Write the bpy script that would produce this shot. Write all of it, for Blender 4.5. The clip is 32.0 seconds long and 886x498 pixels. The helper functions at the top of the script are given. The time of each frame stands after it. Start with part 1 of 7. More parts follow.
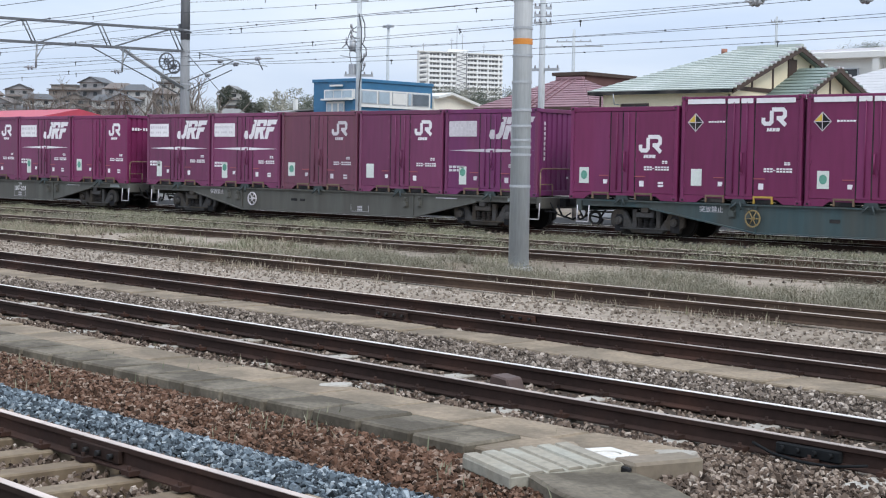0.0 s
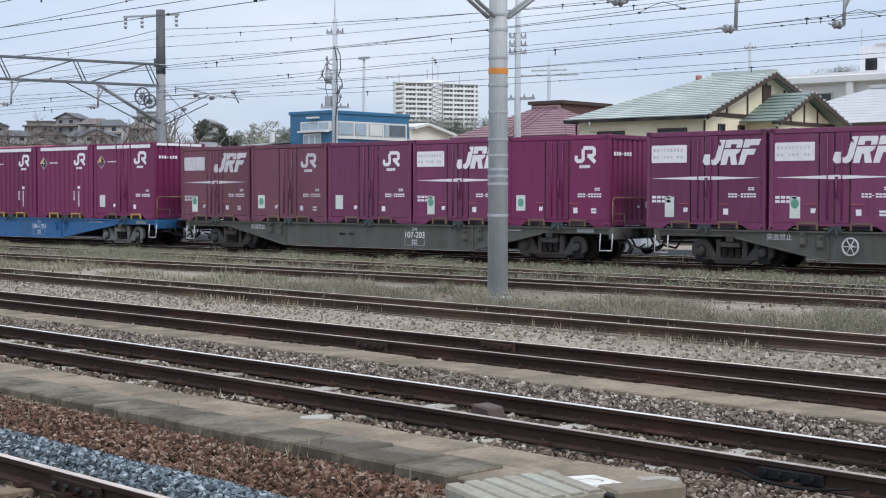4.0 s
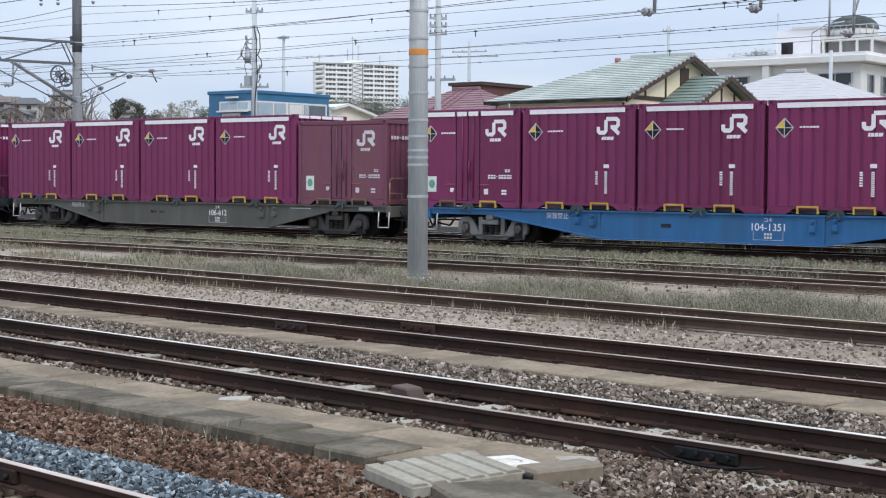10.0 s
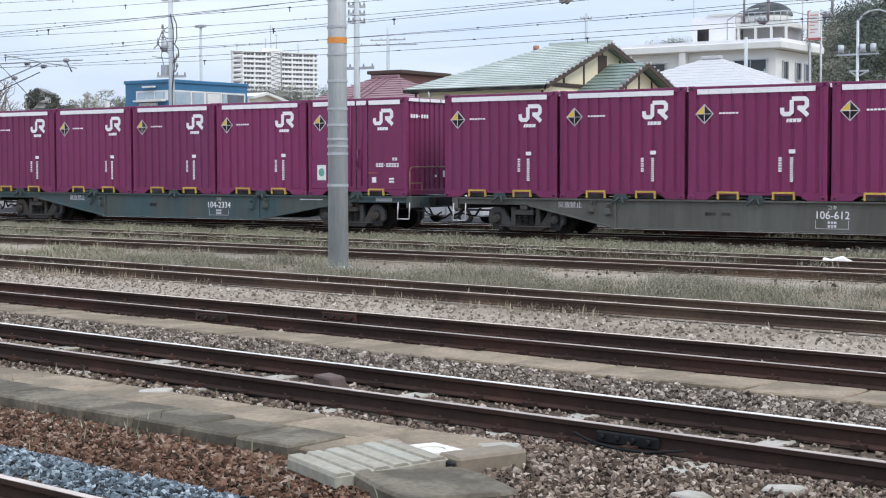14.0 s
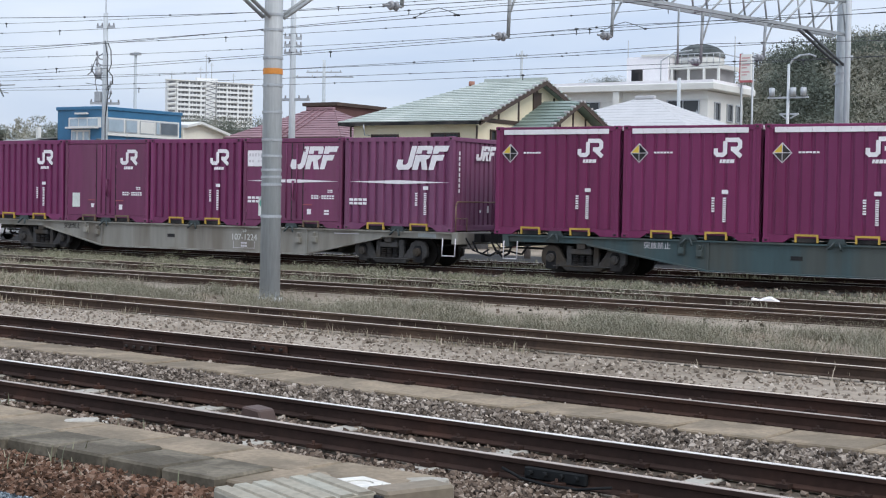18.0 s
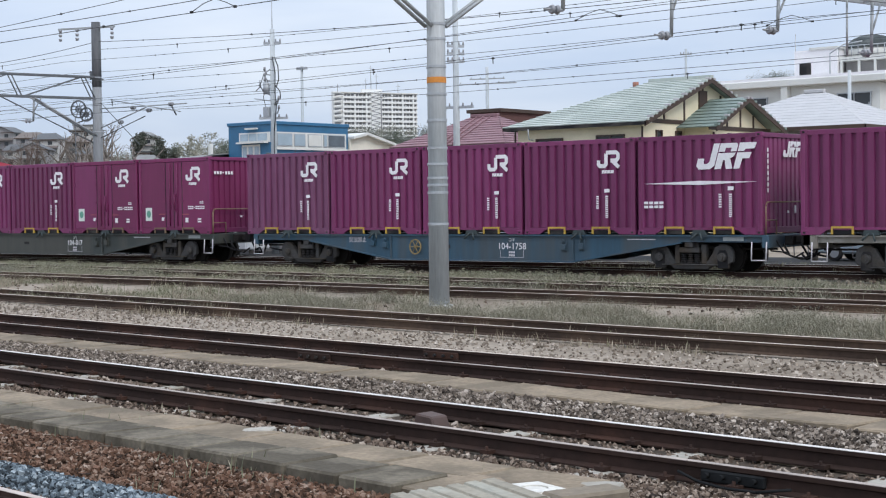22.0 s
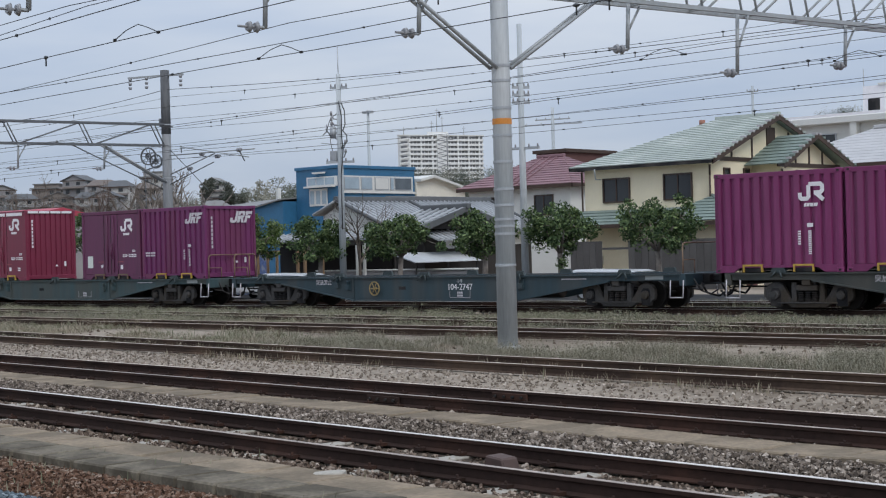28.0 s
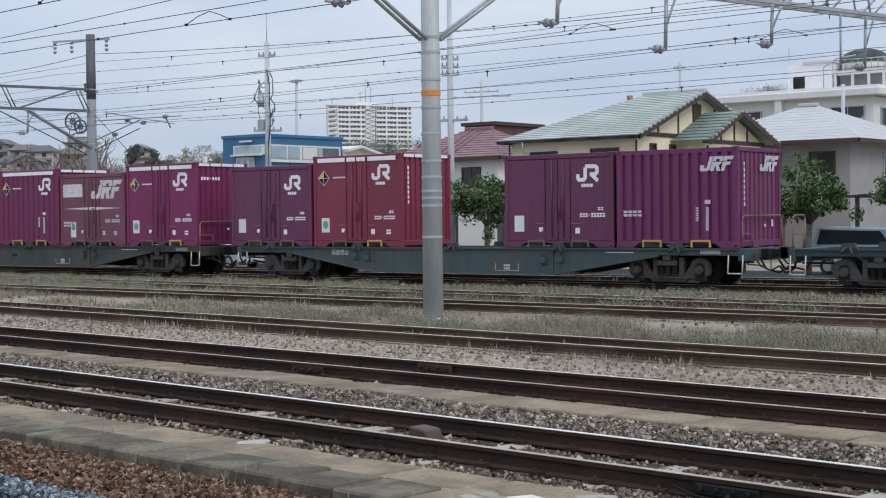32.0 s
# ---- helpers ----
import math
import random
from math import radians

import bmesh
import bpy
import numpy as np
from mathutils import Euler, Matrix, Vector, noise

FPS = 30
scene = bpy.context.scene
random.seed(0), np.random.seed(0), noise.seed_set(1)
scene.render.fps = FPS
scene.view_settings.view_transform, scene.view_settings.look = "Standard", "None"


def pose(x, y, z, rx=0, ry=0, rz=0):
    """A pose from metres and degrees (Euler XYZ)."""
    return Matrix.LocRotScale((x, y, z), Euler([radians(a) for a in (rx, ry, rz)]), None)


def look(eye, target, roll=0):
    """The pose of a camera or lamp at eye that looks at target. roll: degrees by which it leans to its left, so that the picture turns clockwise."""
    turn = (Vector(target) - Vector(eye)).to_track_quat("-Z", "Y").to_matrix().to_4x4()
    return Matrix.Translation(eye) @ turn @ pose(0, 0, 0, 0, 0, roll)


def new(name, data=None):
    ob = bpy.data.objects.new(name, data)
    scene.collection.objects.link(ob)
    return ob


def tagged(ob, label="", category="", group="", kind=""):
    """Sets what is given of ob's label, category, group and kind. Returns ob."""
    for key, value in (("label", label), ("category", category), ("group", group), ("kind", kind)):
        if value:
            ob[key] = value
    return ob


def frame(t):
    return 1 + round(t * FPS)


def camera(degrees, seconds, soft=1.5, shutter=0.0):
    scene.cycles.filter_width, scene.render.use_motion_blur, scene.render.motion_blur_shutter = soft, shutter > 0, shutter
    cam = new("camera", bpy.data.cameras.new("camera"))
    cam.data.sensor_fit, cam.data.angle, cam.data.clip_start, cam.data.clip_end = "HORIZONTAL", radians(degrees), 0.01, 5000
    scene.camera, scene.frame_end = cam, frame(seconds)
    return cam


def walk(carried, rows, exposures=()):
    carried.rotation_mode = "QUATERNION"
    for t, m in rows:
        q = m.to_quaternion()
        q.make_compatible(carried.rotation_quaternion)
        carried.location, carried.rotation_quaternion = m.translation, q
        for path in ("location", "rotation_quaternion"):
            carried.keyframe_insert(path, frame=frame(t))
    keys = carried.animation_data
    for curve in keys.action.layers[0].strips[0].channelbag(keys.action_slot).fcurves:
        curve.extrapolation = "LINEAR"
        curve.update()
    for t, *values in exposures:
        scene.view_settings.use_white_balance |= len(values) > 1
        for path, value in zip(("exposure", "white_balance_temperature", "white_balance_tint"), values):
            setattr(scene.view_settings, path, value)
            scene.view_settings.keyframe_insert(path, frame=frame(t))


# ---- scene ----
EYE = 1.874                      # eye height over the rail heads
# t, yaw, pitch, roll of the hand-held camera, which stands at one spot on the platform
TURNS = [
    (0.0, 42.101, -3.103, -0.970),
    (0.5, 41.286, -2.770, -0.890),
    (1.0, 41.030, -2.304, -0.602),
    (1.5, 41.146, -2.068, -0.094),
    (2.0, 41.303, -2.029, 0.254),
    (2.5, 41.253, -2.081, 0.360),
    (3.0, 40.772, -2.356, 0.182),
    (3.5, 41.098, -2.036, -0.160),
    (5.5, 41.680, -1.893, 0.322),
    (6.0, 41.544, -1.859, 0.400),
    (6.5, 40.891, -1.991, 0.289),
    (7.0, 40.514, -2.132, 0.368),
    (7.5, 40.340, -2.257, 0.436),
    (8.0, 39.879, -2.572, 0.370),
    (8.5, 39.503, -2.576, 0.101),
    (9.0, 39.078, -2.248, 0.031),
    (9.5, 39.018, -2.573, -0.096),
    (10.0, 38.264, -2.667, -0.324),
    (10.5, 37.657, -2.614, -0.455),
    (11.0, 36.607, -2.652, -0.389),
    (11.5, 36.271, -2.413, -0.217),
    (12.0, 37.132, -2.191, -0.159),
    (12.5, 37.364, -2.180, -0.365),
    (13.0, 37.102, -2.317, -0.262),
    (13.5, 36.346, -2.547, 0.090),
    (14.0, 35.268, -3.102, 0.134),
    (14.5, 34.609, -2.971, -0.047),
    (16.5, 34.292, -1.790, -0.427),
    (17.0, 33.438, -0.781, -0.695),
    (17.5, 32.908, -1.325, -1.247),
    (18.0, 32.779, -1.812, -1.043),
    (18.5, 34.480, -2.032, -0.324),
    (19.0, 35.248, -1.981, 0.312),
    (19.5, 36.004, -2.331, 0.538),
    (20.0, 37.736, -2.835, 0.549),
    (20.5, 38.559, -2.706, 0.861),
    (21.0, 38.672, -2.026, 1.401),
    (21.5, 38.982, -2.008, 1.115),
    (22.0, 39.021, -1.639, 0.762),
    (22.5, 39.254, -1.271, 0.463),
    (23.0, 39.317, -0.861, 0.192),
    (23.5, 38.976, -0.848, 0.171),
    (24.0, 39.261, -1.010, 0.475),
    (24.5, 39.663, -0.691, 0.846),
    (26.5, 40.544, -1.279, 1.430),
    (27.0, 41.388, -1.305, 1.341),
    (27.5, 41.602, -0.578, 1.523),
    (28.0, 41.545, -0.030, 1.539),
    (28.5, 41.356, 0.275, 1.158),
    (29.0, 41.450, 0.035, 1.251),
    (29.5, 41.059, 0.170, 1.332),
    (30.0, 40.564, -0.259, 1.440),
    (30.5, 40.231, -0.675, 1.153),
    (31.0, 40.025, -0.770, 0.757),
    (31.5, 39.419, -0.603, 0.719),
    (32.0, 38.802, -1.158, 0.658),
]
cam = camera(32.38, 32.0, soft=1.15)
walk(cam, [(t, pose(0, 0, EYE, 90 + p, r, y)) for t, y, p, r in TURNS],
     exposures=((0.0, .36), (1.0, .26), (2.0, .13), (3.0, .18), (6.0, .20), (10.0, .27), (11.0, .33), (13.0, .33), (14.0, .44), (14.5, .40), (16.5, .08), (17.3, .12), (18.3, .26), (19.2, .26), (20.1, .32), (21.0, .20), (22.0, .20), (23.0, -.06), (24.0, -.02), (27.0, .0), (28.5, -.27), (29.5, -.25), (32.0, -.02)))

# ---- light ----
world = bpy.data.worlds.new("overcast_sky")
scene.world = world
world.use_nodes = True


def make_world():
    nt = world.node_tree
    nt.nodes.clear()
    N, L = nt.nodes.new, nt.links.new
    out, bg = N("ShaderNodeOutputWorld"), N("ShaderNodeBackground")
    sky = N("ShaderNodeTexSky")
    sky.sky_type = "NISHITA"
    sky.sun_disc = False
    sky.sun_elevation, sky.sun_rotation = radians(46), radians(248)
    co, sep = N("ShaderNodeTexCoord"), N("ShaderNodeSeparateXYZ")
    L(co.outputs["Generated"], sep.inputs[0])
    # cloud deck: brighter towards the zenith, as an overcast sky is
    grad = N("ShaderNodeMapRange")
    grad.inputs["From Min"].default_value, grad.inputs["From Max"].default_value = 0.0, 1.0
    grad.inputs["To Min"].default_value, grad.inputs["To Max"].default_value = SKY_LOW, SKY_HIGH
    L(sep.outputs["Z"], grad.inputs["Value"])
    stretch = N("ShaderNodeVectorMath")
    stretch.operation = "MULTIPLY"
    stretch.inputs[1].default_value = (1.0, 1.0, 5.0)
    L(co.outputs["Generated"], stretch.inputs[0])
    puff = N("ShaderNodeTexNoise")
    puff.inputs["Scale"].default_value, puff.inputs["Detail"].default_value = 2.6, 5.0
    L(stretch.outputs[0], puff.inputs["Vector"])
    ramp = N("ShaderNodeValToRGB")
    ramp.color_ramp.elements[0].position, ramp.color_ramp.elements[1].position = 0.36, 0.66
    ramp.color_ramp.elements[0].color = (0.50, 0.60, 0.78, 1)
    ramp.color_ramp.elements[1].color = (0.74, 0.80, 0.90, 1)
    L(puff.outputs["Fac"], ramp.inputs[0])
    cloud = N("ShaderNodeVectorMath")
    cloud.operation = "SCALE"
    L(ramp.outputs[0], cloud.inputs[0])
    L(grad.outputs[0], cloud.inputs["Scale"])
    clear = N("ShaderNodeVectorMath")
    clear.operation = "SCALE"
    clear.inputs["Scale"].default_value = 0.1
    L(sky.outputs[0], clear.inputs[0])
    mix = N("ShaderNodeMix")
    mix.data_type = "RGBA"
    mix.inputs["Factor"].default_value = 0.88
    L(clear.outputs[0], mix.inputs[6])
    L(cloud.outputs[0], mix.inputs[7])
    L(mix.outputs[2], bg.inputs[0])
    bg.inputs[1].default_value = 1.0
    L(bg.outputs[0], out.inputs[0])


SKY_LOW, SKY_HIGH = 0.92, 2.1
make_world()
sun = new("sun", bpy.data.lights.new("sun", "SUN"))
sun.data.energy, sun.data.angle, sun.data.color = 1.35, radians(25), (1.0, 0.96, 0.9)
sun.matrix_world = look((0, 0, 50), (-40, 16, 5))

# ---- materials ----
MATS = {}


def mat(name, colour, rough=0.7, metal=0.0, vary=0.25, fine=18.0, coarse=1.1, bump=0.15, second=None, amount=0.5, spread=0.0, streak=False, spec=0.5):
    """A painted or natural surface: two sizes of mottling, a second colour in patches, fine relief, and a little spread from object to object."""
    if name in MATS:
        return MATS[name]
    m = bpy.data.materials.new(name)
    MATS[name] = m
    m.use_nodes = True
    nt = m.node_tree
    N, L = nt.nodes.new, nt.links.new
    b = nt.nodes["Principled BSDF"]
    b.inputs["Roughness"].default_value, b.inputs["Metallic"].default_value = rough, metal
    b.inputs["Specular IOR Level"].default_value = spec
    co = N("ShaderNodeTexCoord")
    info = N("ShaderNodeObjectInfo")
    shift = N("ShaderNodeVectorMath")
    shift.operation = "MULTIPLY_ADD"
    shift.inputs[1].default_value = (1, 1, 1)
    L(co.outputs["Object"], shift.inputs[0])
    rnd = N("ShaderNodeMath")
    rnd.operation = "MULTIPLY"
    rnd.inputs[1].default_value = 37.0
    L(info.outputs["Random"], rnd.inputs[0])
    L(rnd.outputs[0], shift.inputs[2])
    vec = shift.outputs[0]
    if streak:
        st = N("ShaderNodeVectorMath")
        st.operation = "MULTIPLY"
        st.inputs[1].default_value = (1, 1, 0.12)
        L(vec, st.inputs[0])
        vec = st.outputs[0]
    n1, n2 = N("ShaderNodeTexNoise"), N("ShaderNodeTexNoise")
    n1.inputs["Scale"].default_value, n1.inputs["Detail"].default_value = fine, 6
    n2.inputs["Scale"].default_value, n2.inputs["Detail"].default_value = coarse, 5
    L(vec, n1.inputs["Vector"])
    L(vec, n2.inputs["Vector"])
    mixv = N("ShaderNodeMath")
    mixv.operation = "ADD"
    L(n1.outputs["Fac"], mixv.inputs[0])
    L(n2.outputs["Fac"], mixv.inputs[1])
    rng = N("ShaderNodeMapRange")
    rng.inputs["From Min"].default_value, rng.inputs["From Max"].default_value = 0.65, 1.35
    rng.inputs["To Min"].default_value, rng.inputs["To Max"].default_value = 1 - vary, 1 + vary
    L(mixv.outputs[0], rng.inputs["Value"])
    base = None
    if second:
        mx = N("ShaderNodeMix")
        mx.data_type = "RGBA"
        mx.inputs[6].default_value, mx.inputs[7].default_value = (*colour, 1), (*second, 1)
        edge = N("ShaderNodeMapRange")
        edge.inputs["From Min"].default_value, edge.inputs["From Max"].default_value = 0.62 - 0.25 * amount, 0.78 - 0.25 * amount
        L(n2.outputs["Fac"], edge.inputs["Value"])
        L(edge.outputs[0], mx.inputs["Factor"])
        base = mx.outputs[2]
    hsv = N("ShaderNodeHueSaturation")
    if base is None:
        hsv.inputs["Color"].default_value = (*colour, 1)
    else:
        L(base, hsv.inputs["Color"])
    if spread:
        sp = N("ShaderNodeMapRange")
        sp.inputs["To Min"].default_value, sp.inputs["To Max"].default_value = 1 - spread, 1 + spread
        L(info.outputs["Random"], sp.inputs["Value"])
        ml = N("ShaderNodeMath")
        ml.operation = "MULTIPLY"
        L(sp.outputs[0], ml.inputs[0])
        L(rng.outputs[0], ml.inputs[1])
        L(ml.outputs[0], hsv.inputs["Value"])
    else:
        L(rng.outputs[0], hsv.inputs["Value"])
    L(hsv.outputs[0], b.inputs["Base Color"])
    rr = N("ShaderNodeMapRange")
    rr.inputs["To Min"].default_value, rr.inputs["To Max"].default_value = max(0.02, rough - 0.12), min(1, rough + 0.12)
    L(n1.outputs["Fac"], rr.inputs["Value"])
    L(rr.outputs[0], b.inputs["Roughness"])
    if bump:
        bp = N("ShaderNodeBump")
        bp.inputs["Strength"].default_value, bp.inputs["Distance"].default_value = bump, 0.02
        L(n1.outputs["Fac"], bp.inputs["Height"])
        L(bp.outputs[0], b.inputs["Normal"])
    return m


def island_mat(name, stops, rough=0.9, fine=40.0):
    """Loose pieces in one mesh: each takes its own colour out of a ramp."""
    if name in MATS:
        return MATS[name]
    m = bpy.data.materials.new(name)
    MATS[name] = m
    m.use_nodes = True
    nt = m.node_tree
    N, L = nt.nodes.new, nt.links.new
    b = nt.nodes["Principled BSDF"]
    b.inputs["Roughness"].default_value = rough
    b.inputs["Specular IOR Level"].default_value = 0.2
    geo, ramp = N("ShaderNodeNewGeometry"), N("ShaderNodeValToRGB")
    while len(ramp.color_ramp.elements) < len(stops):
        ramp.color_ramp.elements.new(0.5)
    for e, (p, c) in zip(ramp.color_ramp.elements, stops):
        e.position, e.color = p, (*c, 1)
    L(geo.outputs["Random Per Island"], ramp.inputs[0])
    co, n = N("ShaderNodeTexCoord"), N("ShaderNodeTexNoise")
    n.inputs["Scale"].default_value, n.inputs["Detail"].default_value = fine, 4
    L(co.outputs["Object"], n.inputs["Vector"])
    hsv, rng = N("ShaderNodeHueSaturation"), N("ShaderNodeMapRange")
    rng.inputs["To Min"].default_value, rng.inputs["To Max"].default_value = 0.6, 1.4
    L(n.outputs["Fac"], rng.inputs["Value"])
    L(rng.outputs[0], hsv.inputs["Value"])
    L(ramp.outputs[0], hsv.inputs["Color"])
    L(hsv.outputs[0], b.inputs["Base Color"])
    return m


# ---- mesh helpers ----
class Shape:
    """Collects simple solids into one mesh."""

    def __init__(self):
        self.v, self.f, self.smooth = [], [], []

    def add(self, verts, faces, smooth=False):
        n = len(self.v)
        self.v += [tuple(p) for p in verts]
        self.f += [tuple(i + n for i in f) for f in faces]
        self.smooth += [smooth] * len(faces)
        return self

    def box(self, x0, x1, y0, y1, z0, z1):
        p = [(x, y, z) for x in (x0, x1) for y in (y0, y1) for z in (z0, z1)]
        return self.add(p, [(0, 1, 3, 2), (4, 6, 7, 5), (0, 4, 5, 1), (2, 3, 7, 6), (0, 2, 6, 4), (1, 5, 7, 3)])

    def prism(self, poly, a0, a1, axis="y"):
        """A flat outline, swept along an axis from a0 to a1. poly: (x, z) for y, (y, z) for x, (x, y) for z."""
        put = {"y": lambda p, a: (p[0], a, p[1]), "x": lambda p, a: (a, p[0], p[1]), "z": lambda p, a: (p[0], p[1], a)}[axis]
        n = len(poly)
        vs = [put(p, a0) for p in poly] + [put(p, a1) for p in poly]
        fs = [(i, (i + 1) % n, n + (i + 1) % n, n + i) for i in range(n)]
        return self.add(vs, fs + [tuple(range(n))[::-1], tuple(range(n, 2 * n))])

    def rod(self, a, b, r, r2=None, n=8, cap=True):
        a, b = Vector(a), Vector(b)
        q = (b - a).to_track_quat("Z", "Y")
        r2 = r if r2 is None else r2
        vs = []
        for c, rad in ((a, r), (b, r2)):
            vs += [c + q @ Vector((rad * math.cos(6.28319 * i / n), rad * math.sin(6.28319 * i / n), 0)) for i in range(n)]
        self.add(vs, [(i, (i + 1) % n, n + (i + 1) % n, n + i) for i in range(n)], True)
        if cap:
            k = len(self.v) - 2 * n
            self.f += [tuple(range(k + n - 1, k - 1, -1)), tuple(range(k + n, k + 2 * n))]
            self.smooth += [False, False]
        return self

    def tube(self, pts, r, n=6):
        for a, b in zip(pts, pts[1:]):
            self.rod(a, b, r, n=n)
        return self

    def ring(self, c, axis, rin, rout, thick, n=20):
        q = Vector(axis).to_track_quat("Z", "Y")
        vs = []
        for h in (-thick / 2, thick / 2):
            for rad in (rin, rout):
                vs += [Vector(c) + q @ Vector((rad * math.cos(6.28319 * i / n), rad * math.sin(6.28319 * i / n), h)) for i in range(n)]
        fs = []
        for i in range(n):
            j = (i + 1) % n
            fs += [(i, j, n + j, n + i), (2 * n + i, 3 * n + i, 3 * n + j, 2 * n + j), (n + i, n + j, 3 * n + j, 3 * n + i), (i, 2 * n + i, 2 * n + j, j)]
        return self.add(vs, fs)

    def stroke(self, pts, w, y, thick=0.006, slant=0.0):
        """A painted line of width w through (x, z) points on a wall that faces -y."""
        for (xa, za), (xb, zb) in zip(pts, pts[1:]):
            d = Vector((xb - xa, zb - za))
            if d.length < 1e-6:
                continue
            d.normalize()
            nx, nz, e = -d.y * w / 2, d.x * w / 2, w * 0.28
            q = [(xa - d.x * e + nx, za - d.y * e + nz), (xb + d.x * e + nx, zb + d.y * e + nz), (xb + d.x * e - nx, zb + d.y * e - nz), (xa - d.x * e - nx, za - d.y * e - nz)]
            self.prism([(px + slant * pz, pz) for px, pz in q], y - thick, y)
            thick += 0.0007
        return self

    def mesh(self, name, material=None, bevel=0.0):
        me = bpy.data.meshes.new(name)
        me.from_pydata(self.v, [], self.f)
        bm = bmesh.new()
        bm.from_mesh(me)
        bmesh.ops.recalc_face_normals(bm, faces=bm.faces)
        if bevel:
            bmesh.ops.bevel(bm, geom=[e for e in bm.edges if e.calc_face_angle(0) > 0.6], offset=bevel, segments=1, affect="EDGES", clamp_overlap=True)
        bm.to_mesh(me)
        bm.free()
        if not bevel and any(self.smooth) and len(me.polygons) == len(self.smooth):
            me.polygons.foreach_set("use_smooth", self.smooth)
        if material:
            me.materials.append(material)
        return me


def part(name, shape, material, parent=None, label="", bevel=0.0, at=None, kind=""):
    ob = new(name, shape.mesh(name, material, bevel) if isinstance(shape, Shape) else shape)
    if parent:
        ob.parent = parent
    if at is not None:
        ob.matrix_basis = at
    return tagged(ob, label, kind=kind)


def thing(name, at, label, category, group="", kind=""):
    ob = new(name)
    ob.empty_display_size = 0.3
    ob.matrix_basis = at
    return tagged(ob, label, category, group, kind)


def numpy_mesh(name, verts, faces, material):
    me = bpy.data.meshes.new(name)
    me.from_pydata(verts.tolist(), [], faces.tolist())
    me.materials.append(material)
    return me


def text_part(name, words, size, material, parent, x, y, z, label=""):
    """Painted characters on a wall that faces -y."""
    cu = bpy.data.curves.new(name, "FONT")
    cu.body, cu.size, cu.align_x, cu.extrude = words, size, "CENTER", 0.003
    tmp = bpy.data.objects.new(name, cu)
    scene.collection.objects.link(tmp)
    dg = bpy.context.evaluated_depsgraph_get()
    me = bpy.data.meshes.new_from_object(tmp.evaluated_get(dg))
    bpy.data.objects.remove(tmp)
    me.materials.clear()
    me.materials.append(material)
    ob = new(name, me)
    ob.parent = parent
    ob.matrix_basis = pose(x, y, z, 90)
    return tagged(ob, label)


# ---- paints ----
WHITE = mat("white_paint", (0.80, 0.78, 0.80), 0.55, vary=0.08, fine=9)
OLD_WHITE = mat("faded_white_paint", (0.58, 0.55, 0.58), 0.6, vary=0.2, fine=9)
BLACK = mat("black_steel", (0.014, 0.014, 0.016), 0.7, spec=.25, vary=0.4, second=(0.05, 0.045, 0.042), amount=0.6)
DARK = mat("grimy_dark_steel", (0.016, 0.016, 0.017), 0.7, spec=.25, vary=0.35, second=(0.032, 0.027, 0.024), amount=0.7)
RUSTY_YELLOW = mat("rusty_yellow_paint", (0.17, 0.115, 0.075), 0.7, vary=0.3)
YELLOW = mat("yellow_paint", (0.50, 0.33, 0.06), 0.6, vary=0.25)
ORANGE = mat("orange_tape", (0.62, 0.24, 0.04), 0.5, vary=0.1)
GREEN_TAG = mat("green_sticker", (0.12, 0.33, 0.25), 0.5, vary=0.25)
PAPER = mat("label_paper", (0.66, 0.70, 0.66), 0.7, vary=0.12)
DULL_YELLOW = mat("faded_yellow_paint", (0.27, 0.20, 0.085), 0.65, vary=0.3)
PLACARD_YELLOW = mat("placard_yellow", (0.66, 0.46, 0.05), 0.5, vary=0.15)
RED_TAG = mat("red_marking", (0.36, 0.09, 0.10), 0.6, vary=0.2)
GALV = mat("galvanised_steel", (0.40, 0.42, 0.44), 0.5, 0.35, vary=0.15)
CONC = mat("pole_concrete", (0.41, 0.445, 0.465), 0.8, vary=0.18, fine=24, coarse=1.4, second=(0.50, 0.52, 0.53), amount=0.6, streak=True)
